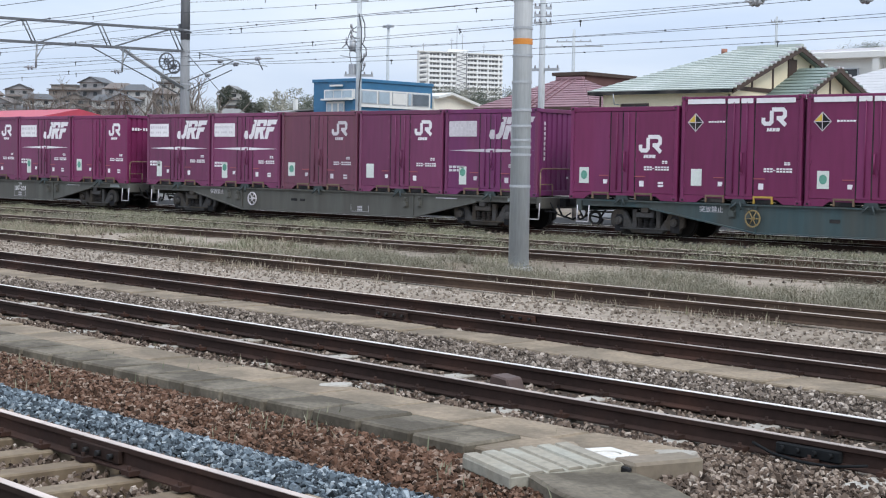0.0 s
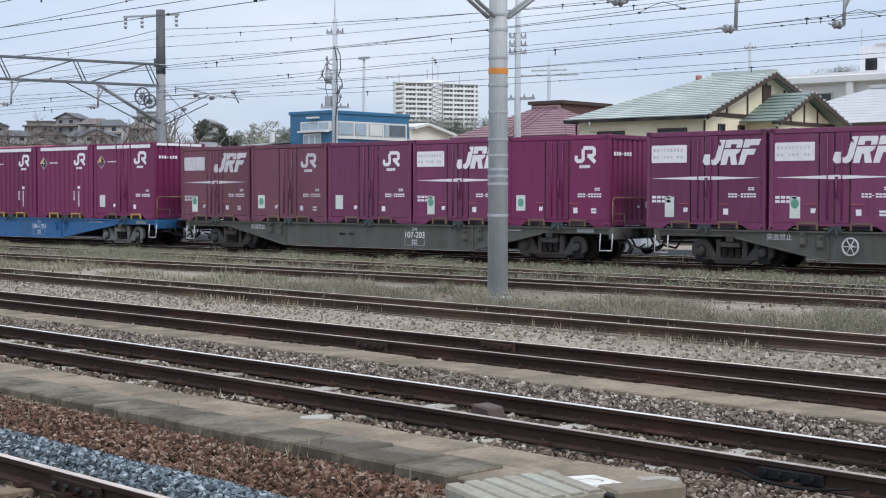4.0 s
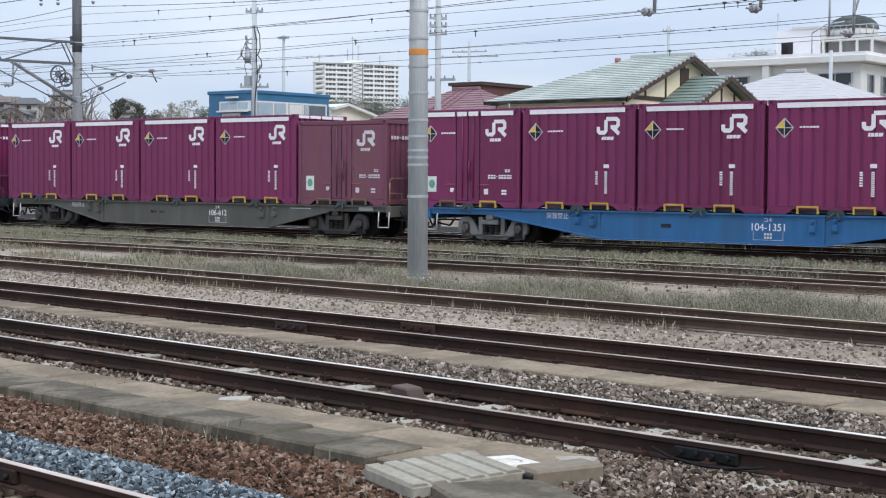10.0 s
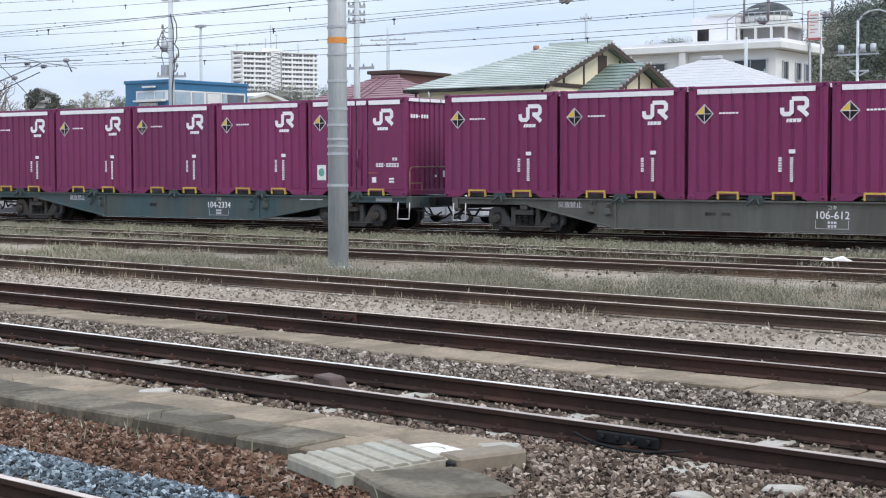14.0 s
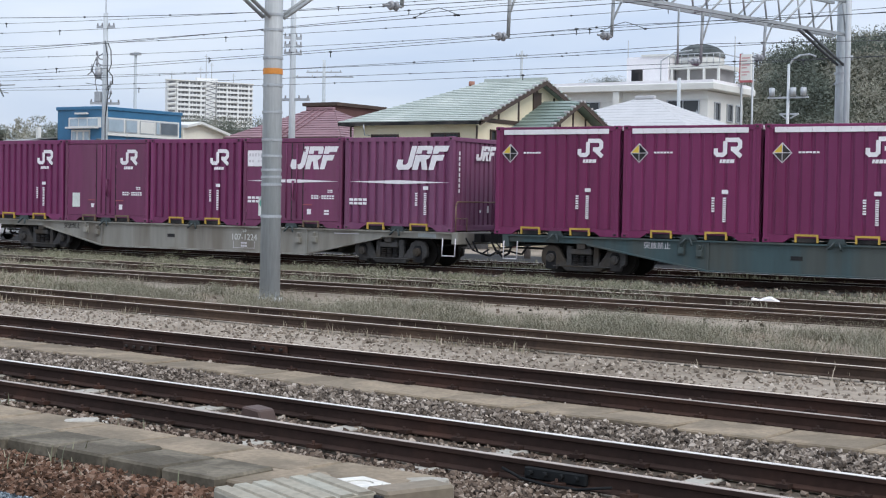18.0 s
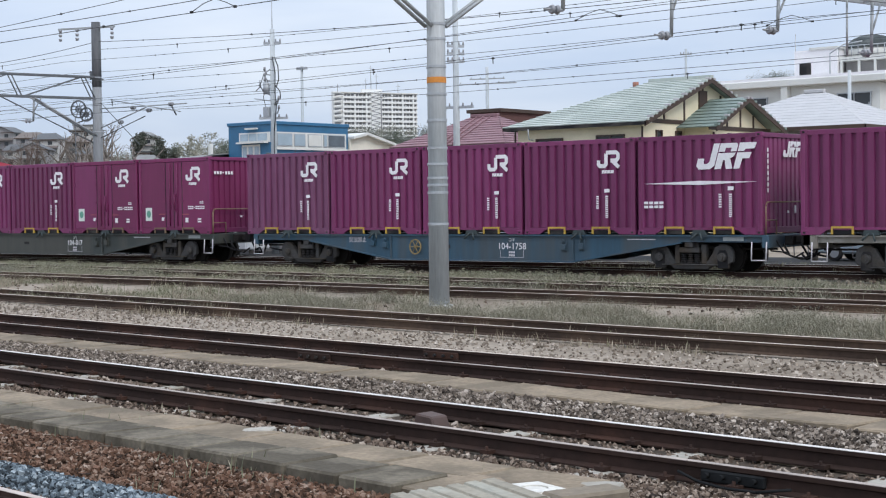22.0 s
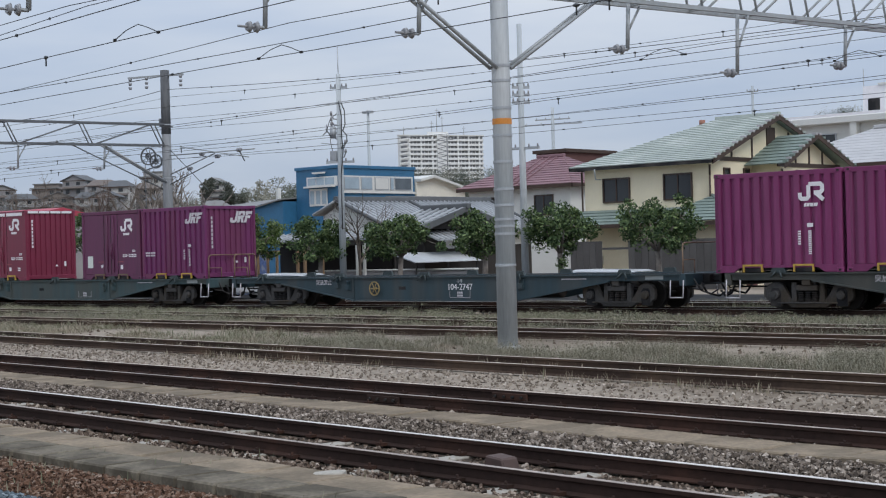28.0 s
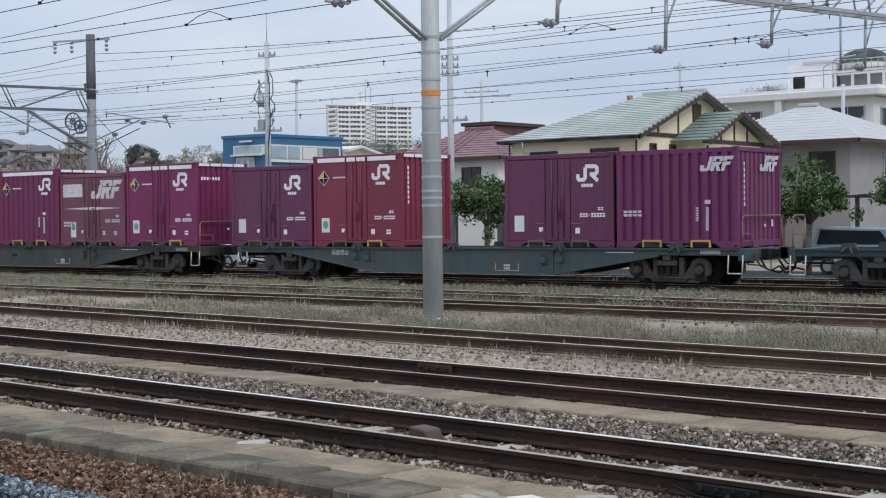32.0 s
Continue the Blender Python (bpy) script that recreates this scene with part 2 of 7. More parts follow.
PAINTS = {
    "maroon": mat("maroon_paint", (0.174, 0.024, 0.088), 0.45, spec=.35, vary=0.16, fine=7, coarse=0.7, spread=0.12, second=(0.158, 0.026, 0.090), streak=True, bump=0.05),
    "old": mat("faded_maroon_paint", (0.166, 0.036, 0.098), 0.5, spec=.4, vary=0.2, fine=7, coarse=0.8, spread=0.16, second=(0.150, 0.044, 0.092), streak=True, bump=0.06),
    "brown": mat("weathered_brown_maroon_paint", (0.158, 0.048, 0.084), 0.55, vary=0.2, fine=8, coarse=0.9, spread=0.1, second=(0.135, 0.05, 0.06), streak=True, bump=0.06),
    "purple": mat("violet_maroon_paint", (0.150, 0.028, 0.108), 0.48, spec=.4, vary=0.2, fine=7, coarse=0.8, spread=0.08, second=(0.135, 0.03, 0.08), streak=True, bump=0.06),
    "plum": mat("plum_maroon_paint", (0.185, 0.032, 0.110), 0.46, spec=.4, vary=0.2, fine=7, coarse=0.8, spread=0.2, second=(0.16, 0.036, 0.098), streak=True, bump=0.06),
    "violet": mat("faded_violet_paint", (0.185, 0.062, 0.130), 0.52, spec=.4, vary=0.28, fine=7, coarse=0.8, spread=0.06, second=(0.15, 0.04, 0.10), streak=True, bump=0.06),
    "deep": mat("deep_maroon_paint", (0.125, 0.027, 0.080), 0.46, vary=0.2, fine=7, coarse=0.8, spread=0.1, second=(0.105, 0.024, 0.06), streak=True, bump=0.06),
    "crimson": mat("red_maroon_paint", (0.195, 0.025, 0.056), 0.42, vary=0.15, fine=7, coarse=0.7, spread=0.06, streak=True, bump=0.05),
}
FRAMES = {
    "blue": mat("blue_wagon_paint", (0.020, 0.125, 0.300), 0.45, vary=0.18, fine=6, spread=0.03, second=(0.022, 0.10, 0.22), streak=True),
    "slate": mat("slate_blue_wagon_paint", (0.030, 0.082, 0.128), 0.55, vary=0.22, fine=6, second=(0.05, 0.07, 0.085), amount=0.8, streak=True),
    "teal": mat("dull_teal_wagon_paint", (0.042, 0.078, 0.085), 0.6, vary=0.25, fine=6, second=(0.055, 0.065, 0.06), amount=0.8, streak=True),
    "grey": mat("grimy_grey_wagon_paint", (0.105, 0.105, 0.092), 0.65, vary=0.25, fine=6, second=(0.075, 0.072, 0.062), amount=0.8, streak=True),
    "ink": mat("dark_slate_wagon_paint", (0.024, 0.050, 0.063), 0.55, vary=0.25, fine=6, second=(0.04, 0.052, 0.056), amount=0.7, streak=True),
    "moss": mat("dark_green_grey_wagon_paint", (0.040, 0.048, 0.045), 0.6, vary=0.25, fine=6, second=(0.058, 0.058, 0.050), amount=0.7, streak=True),
    "pale": mat("pale_grey_wagon_paint", (0.26, 0.25, 0.22), 0.65, vary=0.2, fine=6, second=(0.16, 0.14, 0.115), amount=0.6, streak=True),
}
BOGIE = {
    "grey": mat("grey_bogie_steel", (0.20, 0.20, 0.20), 0.65, vary=0.3, second=(0.07, 0.06, 0.05), amount=0.7),
    "dark": mat("dirty_bogie_steel", (0.070, 0.068, 0.067), 0.8, spec=.25, vary=0.35, second=(0.055, 0.045, 0.035), amount=0.7),
}
LOCK = mat("greasy_lock_steel", (0.035, 0.050, 0.052), 0.6, vary=0.3)
RAIL_PAINT = mat("rusted_handrail_paint", (0.17, 0.10, 0.075), 0.65, vary=0.3, second=(0.20, 0.135, 0.085), amount=.7)
PLATE_WHITE = mat("chalk_lettering", (0.60, 0.60, 0.58), 0.6, vary=0.2)
PLATE_GREY = mat("pale_plate_grey", (0.30, 0.33, 0.33), 0.6, vary=0.2)
TYRE = mat("wheel_steel", (0.026, 0.023, 0.021), 0.7, 0.2, vary=0.3, spec=.3)

# ---- the train ----
TRACK_Y = 36.94          # centre line of the train's track
DECK = 1.0
PITCH, CLEN, CHALF = 3.826, 3.715, 1.225
# seconds, metres that the train has gone
RUN = [(0.0, -17.60), (2.0, -5.79), (6.0, 18.00), (9.0, 35.72), (13.0, 59.85), (18.0, 90.20), (23.0, 120.72), (28.0, 151.10), (32.0, 175.40)]
MOVING = []              # thing, x at run 0
WHEELS = []


def gone(t):
    for (ta, a), (tb, b) in zip(RUN, RUN[1:]):
        if t <= tb:
            return a + (b - a) * (t - ta) / (tb - ta)
    return RUN[-1][1]


def corrugated(x0, x1, y, z0, z1, pitch, deep, out=-1):
    """A pressed steel wall: flat bands with narrow recessed grooves. It faces -y at the given y."""
    n = max(2, round((x1 - x0) / pitch))
    step = (x1 - x0) / n
    gap = min(.085, step * .3) if deep < .06 else .11
    xs, ys = [x0], [y]
    for i in range(n):
        c = x0 + (i + .5) * step
        xs += [c - gap / 2 - .012, c - gap / 2 + .008, c + gap / 2 - .008, c + gap / 2 + .012]
        ys += [y, y + deep, y + deep, y]
    xs.append(x1)
    ys.append(y)
    v = []
    for a, b in zip(xs, ys):
        v += [(a, b, z0), (a, b, z1), (a, y + deep + .03, z0), (a, y + deep + .03, z1)]
    f = []
    for i in range(len(xs) - 1):
        k = 4 * i
        f += [(k, k + 4, k + 5, k + 1), (k + 2, k + 3, k + 7, k + 6), (k + 1, k + 5, k + 7, k + 3), (k, k + 2, k + 6, k + 4)]
    return Shape().add(v, f)


def emblem_small(put, y, x, z, s, material):
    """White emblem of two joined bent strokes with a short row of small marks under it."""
    q = lambda pts: [(x + a * s, z + b * s) for a, b in pts]
    w = .115 * s
    put("emblem_hook", Shape().stroke(q([(.05, .19), (.05, .10), (.10, .055), (.25, .055), (.31, .11), (.31, .385)]), w, y, .004), material)
    put("emblem_arm", Shape().stroke(q([(.345, .445), (.66, .445), (.72, .39), (.72, .27), (.66, .21), (.50, .21)]), w, y, .0045).stroke(q([(.545, .19), (.73, .03)]), w, y, .009), material)
    g = Shape()
    for a, b in ((.16, .22), (.235, .32), (.335, .43), (.445, .56)):
        g.prism(q([(a, -.16), (b, -.16), (b + .02, -.065), (a + .02, -.065)]), y - .004, y)
    put("emblem_bar", g, material)


def emblem_big(put, y, x, z, s, material):
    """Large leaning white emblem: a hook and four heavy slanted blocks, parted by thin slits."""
    k = .30
    q = lambda pts: [(x + (a + k * b) * s, z + b * s) for a, b in pts]
    put("emblem_hook", Shape().prism(q([(.28, .70), (.28, .20), (.22, .15), (.13, .15), (.10, .20), (.10, .30), (-.10, .30), (-.10, .10), (.0, .0), (.36, .0), (.46, .10), (.46, .70)]), y - .006, y), material)
    put("emblem_block", Shape().prism(q([(.49, .70), (.98, .70), (1.03, .64), (1.03, .47), (.86, .47), (.86, .57), (.68, .57), (.68, .47), (.49, .47)]), y - .006, y).prism(q([(.49, .435), (1.02, .435), (.99, .34), (.90, .28), (1.04, .0), (.84, .0), (.74, .24), (.69, .24), (.69, .0), (.49, .0)]), y - .006, y), material)
    put("emblem_arm", Shape().prism(q([(1.07, .70), (1.58, .70), (1.55, .53), (1.28, .53), (1.26, .47), (1.07, .47)]), y - .006, y).prism(q([(1.07, .435), (1.50, .435), (1.47, .27), (1.27, .27), (1.25, .0), (1.07, .0)]), y - .006, y), material)


LABELS = {
    "door": "maroon steel freight container with side doors and a white emblem",
    "corr": "maroon freight container with ribbed steel sides and a white emblem",
    "tall_door": "maroon freight container with a white top stripe and side doors",
    "tall_corr": "maroon ribbed freight container with white top stripe and warning diamond",
    "lean_door": "faded maroon container with large leaning white emblem and white plate",
    "lean_corr": "ribbed violet-maroon container with large leaning white emblem and stripe",
    "lean_small": "scuffed violet-maroon ribbed container with a small leaning emblem",
    "vent": "maroon ventilated freight container with the emblem at mid height",
}


def container(kind, paint, x, sticker=True, worn=False):
    """A twelve-foot freight container, its long side towards the platform."""
    tall = kind.startswith("tall")
    h = 2.89 if tall else 2.65
    doors = kind in ("door", "tall_door", "lean_door", "vent")
    c = thing("freight_container", pose(x, TRACK_Y, DECK), LABELS[kind], "container", "containers on the train")
    MOVING.append((c, x))
    P, W = PAINTS[paint], (OLD_WHITE if worn else WHITE)
    hl, hw = CLEN / 2, CHALF
    X = -hl                                   # marks are given from the left corner
    # frame: posts, rails, floor and roof
    for sx in (-1, 1):
        for sy in (-1, 1):
            x0, x1 = sorted((sx * hl, sx * (hl - 0.11)))
            y0, y1 = sorted((sy * hw, sy * (hw - 0.11)))
            part("corner_post", Shape().box(x0, x1, y0, y1, 0.0, h), P, c, bevel=0.012)
            x0, x1 = sorted((sx * (hl + 0.012), sx * (hl - 0.17)))
            y0, y1 = sorted((sy * (hw + 0.008), sy * (hw - 0.15)))
            part("corner_casting", Shape().box(x0, x1, y0, y1, 0.0, 0.12), P, c, bevel=0.012)
            part("corner_casting", Shape().box(x0, x1, y0, y1, h - 0.1, h + 0.012), P, c, bevel=0.012)
    for sy in (-1, 1):
        y0, y1 = sorted((sy * (hw - 0.015), sy * (hw - 0.09)))
        rail = [(X + .1, .01), (X + .52, .01), (X + .70, .13), (X + 3.015, .13), (X + 3.195, .01), (X + CLEN - .1, .01), (X + CLEN - .1, .20), (X + .1, .20)]
        part("bottom_rail", Shape().prism(rail, y0, y1), P, c)
        part("top_rail", Shape().box(-hl + .1, hl - .1, y0, y1, h - .13, h), P, c, bevel=0.01)
    for sx in (-1, 1):
        x0, x1 = sorted((sx * hl * 0.999, sx * (hl - 0.09)))
        part("end_sill", Shape().box(x0, x1, -hw + .1, hw - .1, 0.04, 0.2), P, c, bevel=0.01)
        part("end_header", Shape().box(x0, x1, -hw + .1, hw - .1, h - .12, h), P, c, bevel=0.01)
    part("roof", Shape().box(-hl + .05, hl - .05, -hw + .05, hw - .05, h - .05, h - .012), P, c)
    part("floor_pan", Shape().box(-hl + .05, hl - .05, -hw + .12, hw - .12, 0.06, 0.16), BLACK, c)
    # the end walls
    for sx in (-1, 1):
        e = corrugated(-hw + .1, hw - .1, 0, 0.2, h - .12, 0.245, 0.045)
        me = e.mesh("end_wall", P)
        ob = part("end_wall", me, None, c, at=pose(sx * (hl - 0.035), 0, 0, 0, 0, 90 * sx))
        m = Shape()
        yy = -0.012
        if kind in ("corr", "lean_corr", "lean_small", "lean_door") or paint == "crimson" or not doors:
            for i in range(8):
                m.box(-0.93, -0.86, yy, yy + .006, h - .5 - i * .15, h - .395 - i * .15)
        else:
            for i in range(7):
                if i != 3:
                    m.box(-1.0 + i * .13, -.91 + i * .13, yy, yy + .006, h - .60, h - .49)
                else:
                    m.box(-1.0 + i * .13, -.93 + i * .13, yy, yy + .006, h - .56, h - .53)
        m.box(0.62, 0.72, yy, yy + .006, 0.55, 0.75).box(0.2, 0.3, yy, yy + .006, 0.55, 0.62)
        part("end_marking", m, W, c, at=pose(sx * hl, 0, 0, 0, 0, 90 * sx), kind="stuff")
        if tall:
            m = Shape()
            for i in range(4):
                m.box(-1.1 + i * .55, -.6 + i * .55, -.004, .004, h - .115, h - .02)
            part("end_stripe", m, W, c, at=pose(sx * (hl + 0.006), 0, 0, 0, 0, 90 * sx), kind="stuff")
        if kind in ("lean_corr", "lean_small"):
            emblem_big(lambda n, g, m: part(n, g, m, c, at=pose(sx * hl, 0, 0, 0, 0, 90 * sx)), -.012, 0.0, h - .62, .6, W)
    # both long sides; the marks are the same on each
    for side in (-1, 1):
        turn = pose(0, 0, 0, 0, 0, 0 if side < 0 else 180)
        y = -hw

        def on(name, shape, material, label="", bevel=0.0):
            return part(name, shape, material, c, label, bevel, at=turn, kind="stuff" if name in ("marking", "faded_writing", "hinge", "door_seal", "top_stripe", "door_latch", "casting_hole") else "")
        if doors:
            y = -hw + 0.022
            for a, b in ((0.11, 1.40), (1.44, 1.83), (1.87, 2.26), (2.30, CLEN - .11)):
                on("door_leaf", Shape().box(X + a, X + b, y, y + .05, 0.205, h - .14), P, bevel=0.008)
            g = Shape()
            for a in (1.42, 1.85, 2.28):
                g.box(X + a - .02, X + a + .02, y + .01, y + .04, 0.25, h - .14)
            on("door_seal", g, BLACK, "black rubber door seals")
            for a in (1.66, 2.06):
                g = Shape().rod((X + a, y - .022, 0.28), (X + a, y - .022, h - .17), 0.016)
                for z in (.4, 1.0, 1.7, h - .35):
                    g.box(X + a - .035, X + a + .035, y - .03, y, z, z + .05)
                on("locking_bar", g, P)
            g = Shape()
            for a in (0.14, 1.36, 2.34, CLEN - .14):
                for z in (.42, 1.1, 1.75, h - .4):
                    g.box(X + a - .03, X + a + .03, y - .018, y, z, z + .09)
            on("hinge", g, P)
            on("door_latch", Shape().box(X + 1.06, X + 1.38, y - .02, y, .68, .705).box(X + 2.30, X + 2.64, y - .02, y, .67, .695), RED_TAG)
            on("door_handle", Shape().rod((X + 1.92, y - .04, .85), (X + 1.92, y - .04, 1.35), .022).box(X + 1.88, X + 1.96, y - .04, y, .80, .86).box(X + 1.88, X + 1.96, y - .04, y, 1.33, 1.39), P)
        else:
            on("side_wall", corrugated(X + .1, X + CLEN - .1, y + .012, 0.205, h - .12, .318 if tall else .295, .034 if tall else .062), P)
            y = y + .012
        yy = y - .004
        mk = Shape()

        def glyph(a, b, z0, z1):
            """One unreadable character: two plain bars."""
            t = (z1 - z0) * .40
            mk.box(a, b, yy - .004, yy, z1 - t, z1).box(a, b, yy - .004, yy, z0, z0 + t)
        if kind == "lean_corr" or kind == "lean_door":
            emblem_big(on, yy, X + 1.87, h - .92, .96, W)
            zs = h - 1.27
            on("stripe", Shape().prism([(X + .15, zs), (X + 1.9, zs + .055), (X + 3.6, zs), (X + 1.9, zs - .055)], yy - .004, yy), W)
            for i in range(4):
                glyph(X + .18 + i * .16, X + .31 + i * .16, .72, .90)
            if doors:
                g = Shape().box(X + .16, X + 1.3, yy - .004, yy, h - .84, h - .36)
                on("name_plate", g, W, "white plate with faded writing")
                g = Shape()
                for i in range(9):
                    g.box(X + .22 + i * .11, X + .29 + i * .11, yy - .006, yy, h - .54, h - .45)
                    if i not in (2, 6):
                        g.box(X + .22 + i * .11, X + .29 + i * .11, yy - .006, yy, h - .72, h - .65)
                on("faded_writing", g, OLD_WHITE)
        elif kind == "lean_small":
            emblem_big(on, yy, X + 2.62, h - .62, .55, W)
            for i in range(4):
                glyph(X + .22 + i * .15, X + .34 + i * .15, .86, 1.02)
        elif kind == "vent":
            emblem_small(on, yy, X + 2.42, 1.36, .98, W)
        else:
            emblem_small(on, yy, X + 2.50, h - .80, .95, W)
        if tall:
            zt0, zt1 = h - .20, h - .07
            cuts = [(.2, 1.38), (1.46, 1.82), (1.88, 2.24), (2.34, 3.5)] if doors else [(.25 + i * .316, .561 + i * .316) for i in range(10)]
            g = Shape()
            for a, b in cuts:
                g.box(X + a, X + b, -hw - .007, -hw - .002, zt0, zt1)
            on("top_stripe", g, WHITE, "broken white stripe along the top rail")
            px, pz, r = X + .45, h - .70, .255
            on("placard", Shape().prism([(px - r, pz), (px, pz - r), (px + r, pz), (px, pz + r)], yy - .004, yy), OLD_WHITE, "hazard diamond")
            r = .225
            on("placard_black", Shape().prism([(px - r, pz), (px, pz - r), (px + r, pz), (px, pz + r)], yy - .008, yy - .003), BLACK)
            on("placard_yellow", Shape().prism([(px - r, pz), (px, pz), (px, pz + r)], yy - .012, yy - .007), PLACARD_YELLOW)
            on("placard_line", Shape().box(px - .008, px + .008, yy - .015, yy - .011, pz - r, pz + r).box(px - r, px + r, yy - .016, yy - .012, pz - .008, pz + .008), OLD_WHITE)
            for i in range(6):
                mk.box(X + .86 + i * .09, X + .93 + i * .09, yy - .004, yy, pz - .01, pz + .035)
        if doors:
            for i in range(9):
                if i != 3:
                    glyph(X + 2.60 + i * .095, X + 2.675 + i * .095, .86, .97)
                else:
                    mk.box(X + 2.60 + i * .095, X + 2.66 + i * .095, yy - .004, yy, .905, .925)
            glyph(X + 3.20, X + 3.28, 1.05, 1.13)
            glyph(X + 3.30, X + 3.38, 1.05, 1.13)
            mk.box(X + 1.20, X + 1.34, yy - .004, yy, .46, .58).box(X + 2.45, X + 2.60, yy - .004, yy, .40, .56)
            if sticker:
                glyph(X + 3.08, X + 3.26, .40, .54)
            if kind == "lean_door":
                on("sticker", Shape().box(X + .6, X + .9, yy - .004, yy, .32, .88), PAPER)
            else:
                on("sticker", Shape().box(X + .34, X + .68, yy - .004, yy, .46, .92), PAPER, "white inspection sticker")
            if sticker:
                cx = X + (.51 if kind != "lean_door" else .75)
                on("sticker_leaf", Shape().prism([(cx + .115 * math.cos(.6283 * a), .70 + .13 * math.sin(.6283 * a)) for a in range(10)], yy - .008, yy - .003), GREEN_TAG, "green leaf printed on the sticker")
        else:
            for i in range(3):
                glyph(X + 2.46, X + 2.545, .72 + i * .13, .82 + i * .13)
            for i in range(6):
                glyph(X + 2.76, X + 2.85, .47 + i * .105, .555 + i * .105)
            mk.box(X + 2.73, X + 2.90, yy - .004, yy, 1.17, 1.27)
        on("marking", mk, W, "white painted lettering, too small to read")
        # fork pockets in the bottom rail, and the holes of the corner castings: solid black in place of their inner
        # shade
        for a in (0.86, 2.35):
            yf = -hw
            on("fork_pocket", Shape().box(X + a, X + a + .50, yf + .03, yf + .12, .02, .165), BLACK)
            g = Shape().prism([(X + a - .045, .02), (X + a, .02), (X + a, .17), (X + a + .5, .17), (X + a + .5, .02), (X + a + .545, .02), (X + a + .545, .22), (X + a - .045, .22)], yf - .012, yf + .05)
            on("pocket_guard", g, (YELLOW if not doors or (kind == "tall_door" and a > 2) else RUSTY_YELLOW), "worn yellow fork-pocket edge")
        g = Shape()
        for a in (.05, CLEN - .12):
            for z in (.035, h - .075):
                g.box(X + a, X + a + .07, -hw - .0095, -hw, z, z + .05)
        on("casting_hole", g, BLACK)
    return c


def bogie(parent, x, paint):
    B = BOGIE[paint]
    b = new("bogie")
    b.parent = parent
    b.matrix_basis = pose(x, 0, 0)
    tagged(b, "two-axle cast steel bogie")
    for sy in (-1, 1):
        y0, y1 = sorted((sy * .88, sy * 1.02))
        half = [(1.26, .40), (1.25, .56), (1.17, .68), (1.03, .74), (.86, .74), (.72, .66), (.62, .48), (.54, .36), (.44, .28)]
        low = [(-.50, .07), (-.66, .20), (-.78, .22), (-.80, .10), (-1.10, .10), (-1.12, .22), (-1.24, .28)]
        out = half + [(-a, b) for a, b in half[::-1]] + [(a, b) for a, b in low[::-1]] + [(-a, b) for a, b in low]
        part("side_frame", Shape().prism(out, y0, y1), B, b, bevel=0.02)
        yo = sy * 1.02
        for dx in (-.40, .40):
            part("frame_column", Shape().box(dx - .075, dx + .075, *sorted((sy * .9, sy * 1.05)), .22, .74), B, b, bevel=0.015)
        for dx in (-.2, 0, .2):
            g = Shape()
            for k in range(5):
                g.ring((dx, yo, .25 + k * .055), (0, 0, 1), .055, .085, .03, 10)
            part("spring", g, DARK, b)
        part("bolster_end", Shape().box(-.30, .30, *sorted((sy * .95, sy * 1.12)), .52, .66).box(-.12, .12, *sorted((sy * .95, sy * 1.15)), .66, .80), B, b, bevel=0.015)
        for dx in (-.95, .95):
            # black plate on the frame in place of the shaded recess round the axle box
            part("pedestal_opening", Shape().prism([(dx - .15, .12), (dx + .15, .12), (dx + .15, .50), (dx + .09, .59), (dx - .09, .59), (dx - .15, .50)], *sorted((sy * 1.0, sy * 1.026))), BLACK, b)
            part("axle_box", Shape().rod((dx, sy * 1.0, .405), (dx, sy * 1.12, .405), .125, .11, n=16).rod((dx, sy * 1.12, .405), (dx, sy * 1.15, .405), .06, n=8), B, b)
        part("tie_bar", Shape().rod((-.85, sy * 1.09, .20), (.85, sy * 1.09, .20), .018), B, b)
        part("brake_gear", Shape().box(-.50, -.40, sy * .80 - .05, sy * .80 + .05, .12, .56).box(.40, .50, sy * .80 - .05, sy * .80 + .05, .12, .56).box(-.45, .45, sy * .80 - .03, sy * .80 + .03, .30, .36), DARK, b)
    part("bolster", Shape().box(-.22, .22, -1.0, 1.0, .5, .8), B, b, bevel=0.02)
    for dx in (-.95, .95):
        g = Shape().rod((0, -.8, 0), (0, .8, 0), .075, n=12)
        for sy in (-1, 1):
            a, e = sorted((sy * .50, sy * .63))
            g.rod((0, a, 0), (0, e, 0), .405, n=28)
            a, e = sorted((sy * .47, sy * .50))
            g.rod((0, a, 0), (0, e, 0), .43, n=28)
            for k in range(6):
                u = 6.283 * k / 6
                g.rod((.24 * math.cos(u), sy * .62, .24 * math.sin(u)), (.24 * math.cos(u), sy * .64, .24 * math.sin(u)), .04, n=8)
        w = part("wheelset", g, TYRE, b, at=pose(dx, 0, .405))
        WHEELS.append((w, dx))
    return b


